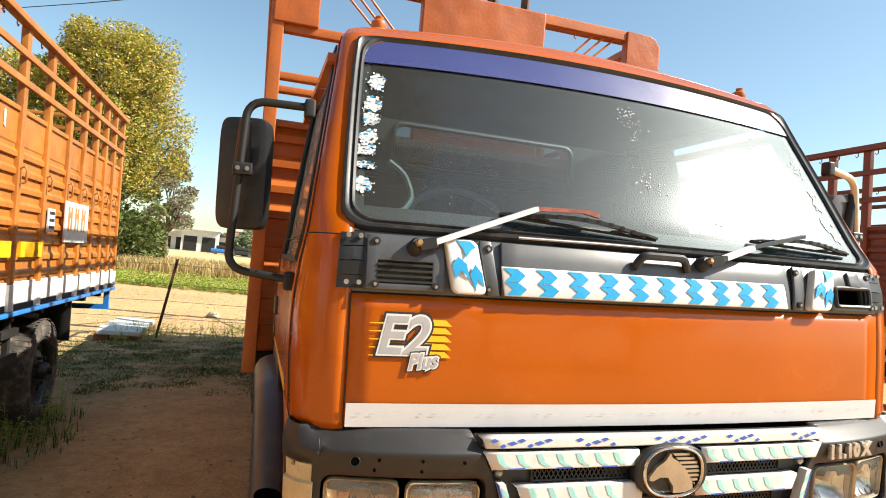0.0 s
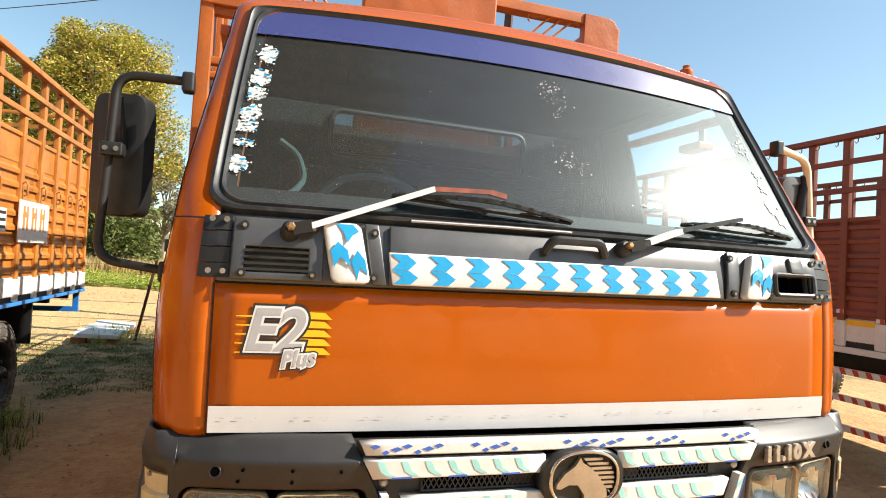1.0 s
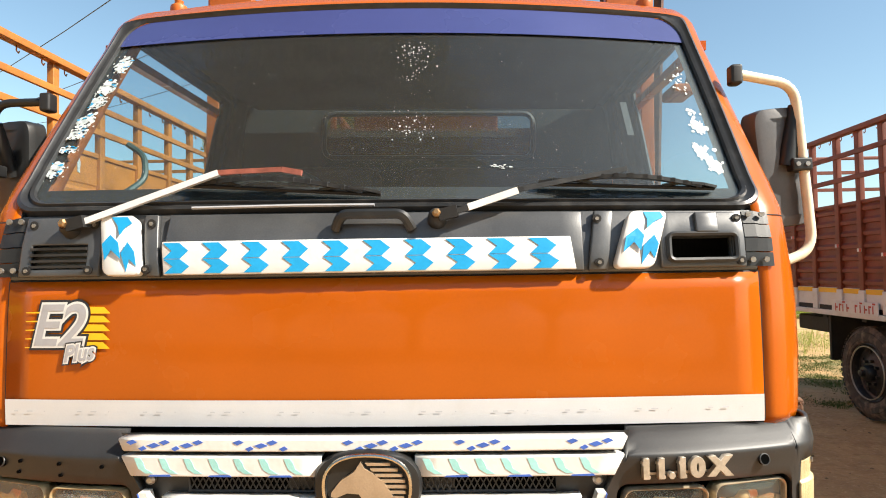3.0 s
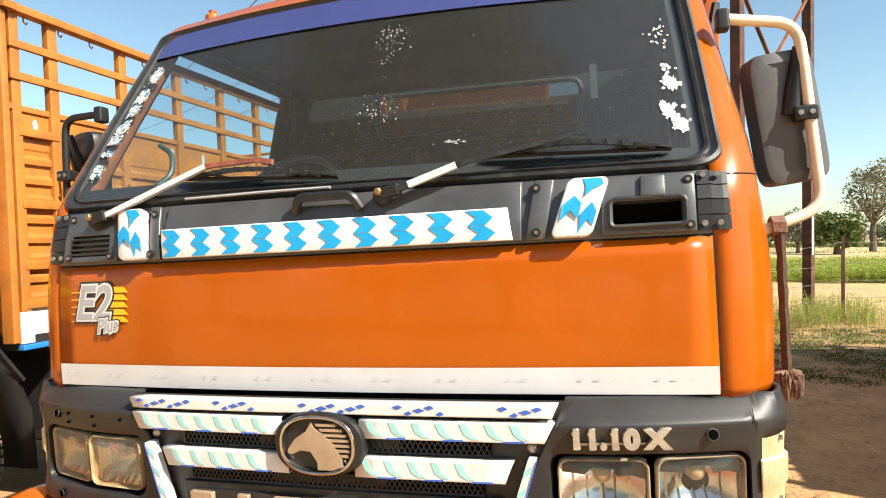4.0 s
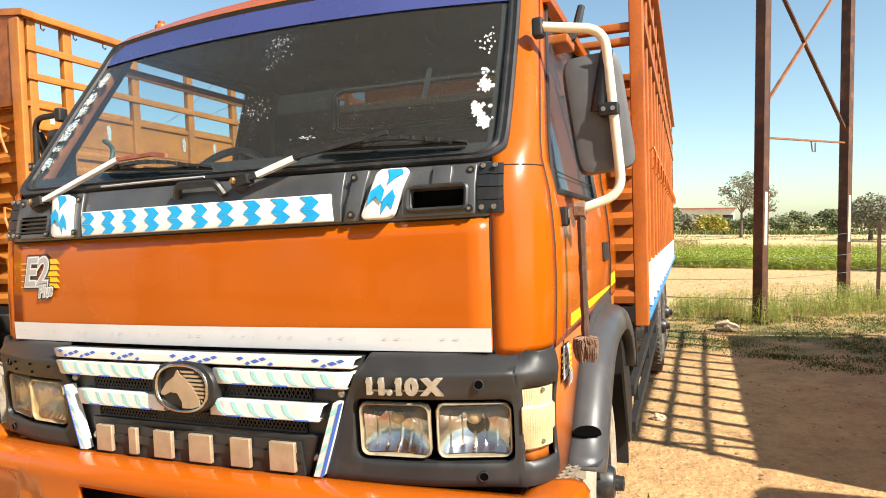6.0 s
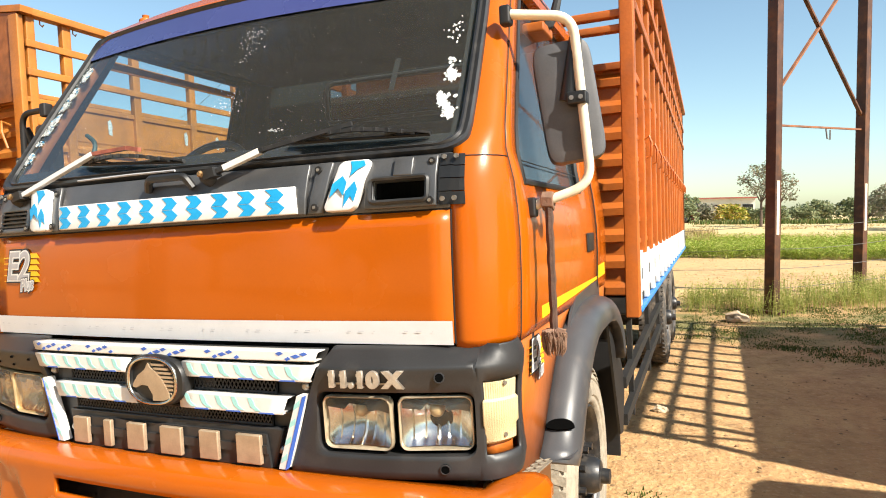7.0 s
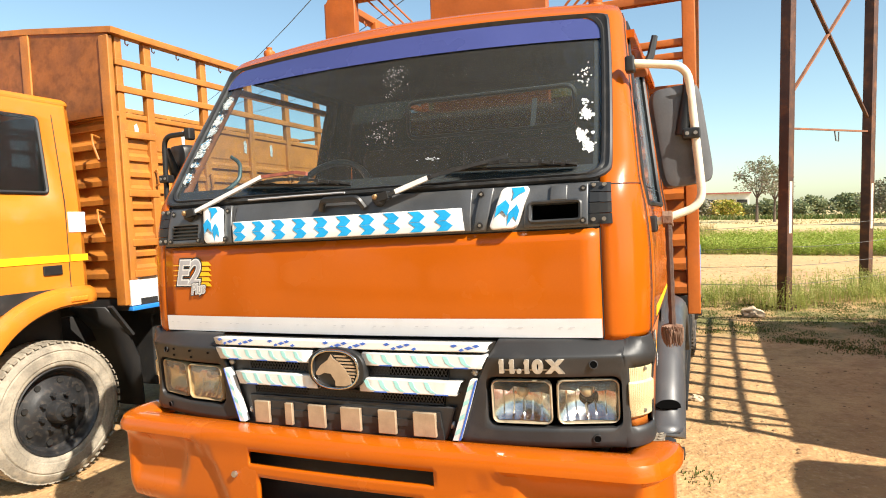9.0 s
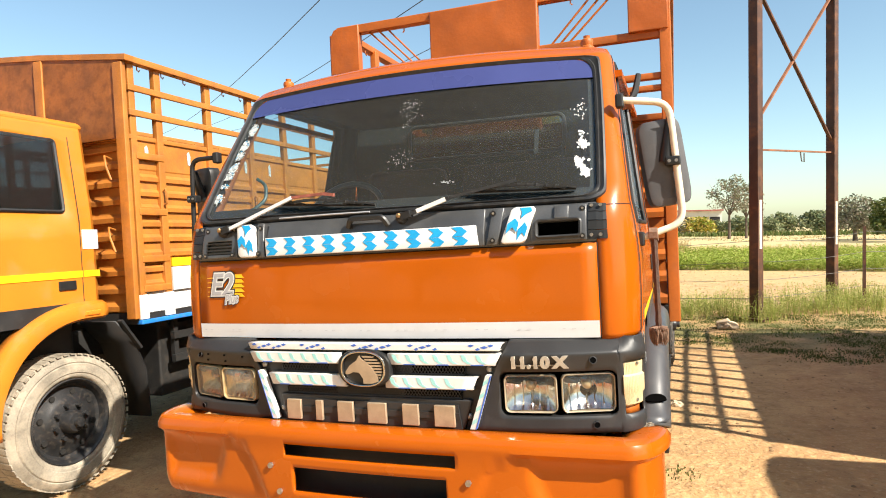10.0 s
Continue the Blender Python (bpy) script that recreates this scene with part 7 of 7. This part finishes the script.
def blades(name, spots, mat, label, category, seed):
    """Many curved blades in one mesh; spots: (x, y, how many, spread, height, width)."""
    rg = np.random.default_rng(seed)
    vs, fs = [], []
    for x, y, count, spread, height, width in spots:
        for _ in range(count):
            a, d = rg.uniform(0, math.tau), spread * math.sqrt(rg.uniform())
            bx, by = x + d * math.cos(a), y + d * math.sin(a)
            h, la, lean = height * rg.uniform(0.5, 1.15), rg.uniform(0, math.tau), rg.uniform(0.1, 0.6)
            w = width * rg.uniform(0.6, 1.2)
            z = ground_z(bx, by) - 0.01
            px, py, lx, ly = math.cos(la + 1.57) * w, math.sin(la + 1.57) * w, math.cos(la) * h * lean, math.sin(la) * h * lean
            i = len(vs)
            vs += [(bx - px, by - py, z), (bx + px, by + py, z), (bx + lx * 0.35 + px * 0.8, by + ly * 0.35 + py * 0.8, z + h * 0.6), (bx + lx * 0.35 - px * 0.8, by + ly * 0.35 - py * 0.8, z + h * 0.6), (bx + lx, by + ly, z + h * 0.95)]
            fs += [(i, i + 1, i + 2, i + 3), (i + 3, i + 2, i + 4)]
    me = bpy.data.meshes.new(name)
    me.from_pydata(vs, [], fs)
    me.materials.append(mat)
    return tagged(new(name, me), label, category, kind="stuff")


rg = random.Random(21)
spots = []
for _ in range(1100):  # short grass in the shade between the trucks and behind the red truck
    x, y = rg.uniform(-4.6, -0.9), rg.uniform(5.6, 9.8)
    if noise.noise(Vector((x * 1.7, y * 1.7, 1))) > -0.2 + 0.4 * (6.8 - y):
        spots.append((x, y, rg.randint(25, 65), rg.uniform(0.1, 0.18), rg.uniform(0.012, 0.036), 0.006))
for _ in range(2300):
    x, y = rg.uniform(1.25, 8), rg.uniform(5.4, 9.3)
    if noise.noise(Vector((x * 1.6, y * 1.6, 4))) > 0.32 * (6.5 - y) - 0.2 + 0.3 * max(0.0, y - 8.6):
        spots.append((x, y, rg.randint(20, 60), rg.uniform(0.1, 0.2), rg.uniform(0.012, 0.038), 0.006))
for _ in range(30):
    spots.append((rg.uniform(-3.2, -2.6), rg.uniform(3.6, 5.2), 16, 0.14, 0.14, 0.005))
spots.append((1.24, 2.12, 60, 0.13, 0.035, 0.006))
blades("grass", spots, GRASS, "short green grass in patches on the dirt", "grass", 3)


def herbs(name, spots, mat, label, category, seed, leaf=0.03, leaf_count=7):
    """Branching stems with small leaves; spots: (x, y, how many, spread, height)."""
    rg_ = np.random.default_rng(seed)
    vs, fs = [], []
    for x, y, count, spread, height in spots:
        for _ in range(count):
            a, d = rg_.uniform(0, math.tau), spread * math.sqrt(rg_.uniform())
            bx, by = x + d * math.cos(a), y + d * math.sin(a)
            bz = ground_z(bx, by) - 0.01
            h, la, lean = height * rg_.uniform(0.45, 1.15), rg_.uniform(0, math.tau), rg_.uniform(0.05, 0.55)
            cx, cy = math.cos(la), math.sin(la)
            i = len(vs)
            w = 0.0025 + 0.004 * h
            vs += [(bx - cy * w, by + cx * w, bz), (bx + cy * w, by - cx * w, bz), (bx + cx * h * lean + cy * w * 0.4, by + cy * h * lean - cx * w * 0.4, bz + h), (bx + cx * h * lean - cy * w * 0.4, by + cy * h * lean + cx * w * 0.4, bz + h)]
            fs.append((i, i + 1, i + 2, i + 3))
            for _ in range(leaf_count):
                t, b = rg_.uniform(0.15, 1.0), rg_.uniform(0, math.tau)
                s = leaf * rg_.uniform(0.5, 1.3)
                px, py, pz = bx + cx * h * lean * t, by + cy * h * lean * t, bz + h * t
                ux, uy, uz = math.cos(b) * s, math.sin(b) * s, s * rg_.uniform(-0.2, 0.9)
                wx, wy = -math.sin(b) * s * 0.28, math.cos(b) * s * 0.28
                i = len(vs)
                vs += [(px, py, pz), (px + ux * 0.6 + wx, py + uy * 0.6 + wy, pz + uz * 0.7), (px + ux * 1.6, py + uy * 1.6, pz + uz), (px + ux * 0.6 - wx, py + uy * 0.6 - wy, pz + uz * 0.7)]
                fs.append((i, i + 1, i + 2, i + 3))
    me = bpy.data.meshes.new(name)
    me.from_pydata(vs, [], fs)
    me.materials.append(mat)
    return tagged(new(name, me), label, category, kind="stuff")


spots = []
for _ in range(115):  # thick stand between and beside the tower's posts
    x = rg.uniform(2.1, 4.6)
    spots.append((x, rg.gauss(9.1 + 0.55 * (x - 2.1), 0.42), 11, 0.17, rg.uniform(0.28, 0.48)))
for _ in range(60):
    spots.append((rg.uniform(1.25, 2.1), rg.gauss(9.7, 0.45), 9, 0.14, 0.3))
for _ in range(170):
    x = rg.uniform(4.5, 14)
    spots.append((x, rg.gauss(9.6 + 0.1 * x, 0.6), 9, 0.25, 0.36))
for _ in range(70):
    spots.append((rg.uniform(-3.4, -0.6), rg.gauss(10.2, 0.45), 6, 0.16, 0.26))
for _ in range(34):
    spots.append((rg.gauss(-3.0, 0.2), rg.gauss(4.4, 0.45), 8, 0.15, rg.uniform(0.12, 0.32)))
for _ in range(26):
    spots.append((rg.uniform(2.4, 8), rg.uniform(11, 16), 5, 0.2, 0.14))
herbs("weeds", spots, DRY, "pale green dry weeds along the fence", "weeds", 4)
spots = []
for _ in range(4200):
    if rg.random() < 0.17:
        y = 21.0 + 8.0 * rg.random() ** 1.4
        x, h = rg.uniform(-0.42, 0.0) * y, 0.2
    else:
        f = rg.uniform(0.0, 0.78)
        y = 22.5 + (12 + 16 * f) * rg.random() ** 1.3
        x, h = f * y, 0.48
    spots.append((x, y + 0.4 * noise.noise(Vector((x * 0.3, y, 0))), 7, 0.42, h * (1 + 0.3 * noise.noise(Vector((x * 0.25, y * 0.25, 5))))))
herbs("green_crop", spots, CROP, "bright green standing crop in a strip", "crop", 5, 0.075, 6)
spots = []
for _ in range(3000):
    y = 30.5 + 12 * rg.random() ** 1.3
    spots.append((rg.uniform(-0.42, 0.04) * y, y, 8, 0.5, 0.7, 0.022))
for _ in range(300):
    y = 62 + 30 * rg.random()
    spots.append((rg.uniform(0.0, 0.7) * y, y, 8, 0.8, 0.16, 0.05))
blades("ripe_crop", spots, STRAW, "straw-coloured ripe crop beyond the green strip", "crop", 6)
spots = []
for _ in range(700):
    y = rg.uniform(92, 104)
    spots.append((rg.uniform(0.0, 0.7) * y, y, 8, 1.2, 0.7, 0.09))
blades("far_crop", spots, GRASS, "dull green strip of crop by the far hedge", "crop", 9)
bm = bmn()
for _ in range(5200):
    y = 9.6 + 12.5 * rg.random() ** 1.2
    x = rg.uniform(-0.5, 0.85) * y
    r = rg.uniform(0.012, 0.04)
    z = ground_z(x, y)
    vs = [bm.verts.new((x + r * rg.uniform(0.7, 1.6) * math.cos(a), y + r * rg.uniform(0.7, 1.3) * math.sin(a), z - 0.004)) for a in (0.2, 1.5, 2.7, 4.0, 5.2)]
    t = bm.verts.new((x + rg.uniform(-0.3, 0.3) * r, y, z + r * rg.uniform(0.5, 1.0)))
    for i in range(5):
        bm.faces.new((vs[i], vs[(i + 1) % 5], t))
tagged(part("clods", bm, EARTH, None, "dry clods of tan soil on the bare field"), category="soil", kind="stuff")
bm = bmn()
for _ in range(500):  # dead leaves and straw
    x, y = (rg.uniform(-1.6, -0.9), rg.uniform(0.6, 2.2)) if rg.random() < 0.4 else (rg.uniform(-3.2, 4.0), rg.uniform(0.3, 7.0))
    a, s = rg.uniform(0, math.tau), rg.uniform(0.008, 0.024)
    z = ground_z(x, y) + 0.004
    p = [(math.cos(a) * s, math.sin(a) * s, rg.uniform(0, 0.01)), (-math.sin(a) * s * 0.35, math.cos(a) * s * 0.35, 0.006), (-math.cos(a) * s, -math.sin(a) * s, 0.0), (math.sin(a) * s * 0.35, -math.cos(a) * s * 0.35, 0.003)]
    bm.faces.new([bm.verts.new((x + u, y + v, z + k)) for u, v, k in p])
tagged(part("dead_leaves", bm, STRAW, None, "dead leaves and bits of straw on the dirt"), category="leaf litter", kind="stuff")


def leaves(bm_list, centre, radii, count, size, rg_, hollow=0.55):
    """Leaf quads scattered through an uneven blob."""
    vs, fs = bm_list
    for _ in range(count):
        while True:
            d = Vector((rg_.gauss(0, 1), rg_.gauss(0, 1), rg_.gauss(0, 1))).normalized()
            if d.z > -0.75:
                break
        k = hollow + (1 - hollow) * rg_.random() ** 0.6
        k *= 1 + 0.3 * noise.noise(d * 2.3 + Vector(centre) * 0.37)
        p = Vector(centre) + Vector((d.x * radii[0], d.y * radii[1], d.z * radii[2])) * k
        u = Vector((rg_.gauss(0, 1), rg_.gauss(0, 1), rg_.gauss(0, 0.6))).normalized()
        v = u.cross(Vector((rg_.gauss(0, 1), rg_.gauss(0, 1), rg_.gauss(0, 1)))).normalized()
        s = size * rg_.uniform(0.6, 1.3)
        i = len(vs)
        vs += [tuple(p - u * s), tuple(p + v * s * 0.45), tuple(p + u * s), tuple(p - v * s * 0.45)]
        fs.append((i, i + 1, i + 2, i + 3))


def tree(name, base, height, spread, mat, label, seed, count, size, trunk=0.3, blobs=12, low=0.35, lean=(0, 0), gap=0.55, clump=1.0):
    rt = random.Random(seed)
    root = thing(name, base, label, "tree")
    bm = bmn()
    bx, by, bz = base
    fork = Vector((bx + lean[0] * 0.3, by + lean[1] * 0.3, bz + height * low))
    tube(bm, [(bx, by, bz - 0.2), Vector(base).lerp(fork, 0.5) + Vector((0.05 * trunk, 0, 0)), fork], [trunk * 1.15, trunk * 0.9, trunk * 0.75], 9)
    data = ([], [])
    for b in range(blobs):
        a = math.tau * (b * 0.618)
        t = b / max(1, blobs - 1)
        h = bz + height * lerp(low + 0.12, 0.88, t)
        r = spread * (0.75 - 0.5 * abs(t - 0.35)) * rt.uniform(0.55, 1.0)
        c = Vector((bx + lean[0] * t + r * math.cos(a), by + lean[1] * t + r * math.sin(a), h))
        mid = fork.lerp(c, 0.5) + Vector((rt.uniform(-0.1, 0.1), rt.uniform(-0.1, 0.1), 0.08)) * height * 0.3
        tube(bm, [fork, mid, c], [trunk * 0.45, trunk * 0.25, trunk * 0.08], 6)
        for _ in range(3):
            e = c + Vector((rt.gauss(0, 1), rt.gauss(0, 1), rt.gauss(0.3, 0.7))) * spread * (0.25 if clump == 1.0 else 0.08)
            tube(bm, [mid.lerp(c, 0.6), (mid + c + e) / 3 + Vector((0, 0, 0.1)), e], [trunk * 0.16, trunk * 0.1, trunk * 0.03], 5)
        q = spread * rt.uniform(0.34, 0.52) * clump
        leaves(data, c, (q, q, q * 0.8), count // blobs, size, rt, gap)
    part("trunk", bm, BARK, root)
    me = bpy.data.meshes.new("crown")
    me.from_pydata(*((data[0], [], data[1])))
    me.materials.append(mat)
    ob = new("crown", me)
    ob.parent = root
    ob.matrix_parent_inverse = Matrix.Translation(-root.location)
    return root


def far(d, dist):
    """A place on the level at that distance along a bearing (x, y), seen from the yard."""
    return (d[0] * dist, -1.6 + d[1] * dist, 0.02)


tree("tree", far((-0.25, 0.968), 40), 14.5, 5.2, LEAF, "large leafy tree with yellowing dry leaf tips", 31, 66000, 0.095, 0.42, 74, 0.18, gap=0.25, clump=0.55)
tree("tree", far((-0.33, 0.944), 43), 12.5, 4.6, LEAF, "large leafy tree with yellowing dry leaf tips", 32, 30000, 0.105, 0.35, 40, 0.2, gap=0.25, clump=0.6)
tree("tree", far((-0.15, 0.989), 62), 10.5, 2.6, LEAF_GREY, "thin greyish tree with pinkish dry foliage", 33, 4500, 0.2, 0.25, 12, 0.2, gap=0.3)
tree("shrub", far((-0.235, 0.972), 38), 3.4, 3.4, LEAF_DARK, "dark bushy undergrowth below the tree", 34, 5000, 0.15, 0.12, 10, 0.12)
tree("shrub", far((-0.2, 0.98), 41), 2.6, 2.2, LEAF_DARK, "dark bushy undergrowth below the tree", 36, 3000, 0.15, 0.12, 8, 0.12)
tree("tree", far((0.089, 0.996), 78), 7.6, 2.6, LEAF_GREY, "slender tree with an airy grey-green crown", 41, 1300, 0.17, 0.16, 9, 0.35, gap=0.2)
tree("tree", far((0.111, 0.994), 80), 6.9, 2.3, LEAF_GREY, "slender tree with an airy grey-green crown", 42, 1000, 0.17, 0.15, 8, 0.35, gap=0.2)
tree("tree", far((0.245, 0.9695), 66), 3.8, 2.2, LEAF_GREY, "spreading grey-green tree at the field edge", 43, 2600, 0.16, 0.2, 11, 0.25)
tree("tree", far((0.29, 0.957), 62), 3.2, 2.2, LEAF_DARK, "spreading dark green tree at the field edge", 44, 4200, 0.17, 0.3, 10, 0.22)
tree("tree", far((0.327, 0.945), 70), 8.6, 3.0, LEAF_GREY, "tall airy tree with thin grey-green foliage", 45, 2400, 0.18, 0.3, 12, 0.3, gap=0.2)
hg = random.Random(51)
for i in range(16):
    b = lerp(-0.02, 0.42, i / 15) + hg.uniform(-0.008, 0.008)
    kind = hg.choice((LEAF_HAZED, LEAF_HAZED, LEAF, LEAF_GREY))
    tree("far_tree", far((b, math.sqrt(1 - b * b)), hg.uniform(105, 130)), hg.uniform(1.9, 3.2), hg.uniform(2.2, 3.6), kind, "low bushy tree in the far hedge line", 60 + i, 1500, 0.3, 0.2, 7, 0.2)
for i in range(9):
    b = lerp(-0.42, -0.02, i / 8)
    tree("far_tree", far((b, math.sqrt(1 - b * b)), hg.uniform(135, 160)), hg.uniform(3.5, 6), hg.uniform(3, 5), LEAF_HAZED, "tree behind the far shops, its leaf colour paled for haze", 90 + i, 1200, 0.4, 0.25, 7, 0.2)
# overhanging tree beside the yard: it shows in the windscreen as a dark reflection
tree("tree", (-7.0, -6.0, ground_z(-7.0, -6.0)), 14.0, 4.3, LEAF_DARK, "tall spreading tree reflected in the windscreen", 71, 34000, 0.1, 0.34, 26, 0.5, (5.6, 4.6), 0.3)
for i, (x, y, h, w) in enumerate(((-13, -15, 8.0, 4.2), (-6.5, -18, 6.5, 3.8), (-1.0, -16.5, 7.4, 4.0), (4.5, -18.5, 9.0, 4.6), (10.5, -16, 7.0, 4.2))):
    tree("tree", (x, y, ground_z(x, y)), h, w, LEAF_DARK, "shady tree at the far edge of the yard", 72 + i, 4200, 0.16, 0.26, 14, 0.22, gap=0.3)

# ---- far buildings and vehicles ----
ROOF_RED = surface("faded_red_roof", (0.34, 0.1, 0.08), 0.7, var=0.2, scale=0.5, fine=6, bump=0.2)
PLASTER = surface("pale_plaster", (0.66, 0.63, 0.57), 0.85, var=0.12, scale=0.4, fine=5, bump=0.2, dirt=(0.4, 0.34, 0.27), amount=0.3)


def house(name, b, dist, w, h, d, wall, roof, label, bays):
    x, y, z = far((b, math.sqrt(1 - b * b)), dist)
    root = thing(name, (x, y, z), label, "building")
    box(bm := bmn(), x - w / 2, x + w / 2, y, y + d, z - 0.2, z + h)
    part("wall", bm, wall, root)
    box(bm := bmn(), x - w / 2 - 0.4, x + w / 2 + 0.4, y - 0.9, y + d + 0.4, z + h, z + h + 0.35)
    part("roof", bm, roof, root)
    for i in range(bays):
        cx = x - w / 2 + w * (i + 0.5) / bays
        # near-black block on the solid wall paints the shade of an open bay
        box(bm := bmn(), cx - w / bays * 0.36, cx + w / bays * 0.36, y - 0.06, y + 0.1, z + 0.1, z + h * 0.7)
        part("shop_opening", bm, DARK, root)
    return root


house("shop", -0.118, 118, 9, 3.2, 6, PLASTER, WHITE, "low white roadside shop with open front", 3)
house("shop", -0.095, 116, 6, 3.8, 6, WHITE, WHITE, "white shop with a tall signboard", 2)
house("shop", -0.052, 120, 12, 3.0, 6, PLASTER, GREY, "long low shed with dark bays", 4)
house("farm_building", 0.012, 190, 22, 5.6, 10, PLASTER, ROOF_RED, "long pale building with a red roof edge", 6)
house("hut", -0.02, 112, 3.2, 1.6, 3, ROOF_RED, ROOF_RED, "small red hut at the field edge", 1)


def far_car(b, dist, mat, label):
    x, y, z = far((b, math.sqrt(1 - b * b)), dist)
    root = thing("car", (x, y, z), label, "car")
    box(bm := bmn(), x - 2.0, x + 2.0, y - 0.8, y + 0.8, z + 0.35, z + 0.95, 0.15, 2)
    part("body", bm, mat, root)
    box(bm := bmn(), x - 1.2, x + 1.1, y - 0.72, y + 0.72, z + 0.9, z + 1.5, 0.2, 2)
    part("cabin", bm, DARK, root)
    for k in (-1.25, 1.25):
        tube(bm := bmn(), [(x + k, y - 0.85, z + 0.32), (x + k, y + 0.85, z + 0.32)], 0.32, 12)
        part("axle_wheels", bm, TYRE, root)


far_car(-0.034, 105, GREY, "dark hatchback parked by the far road")
far_car(-0.06, 108, BLUE_PAINT, "blue van parked by the far road")
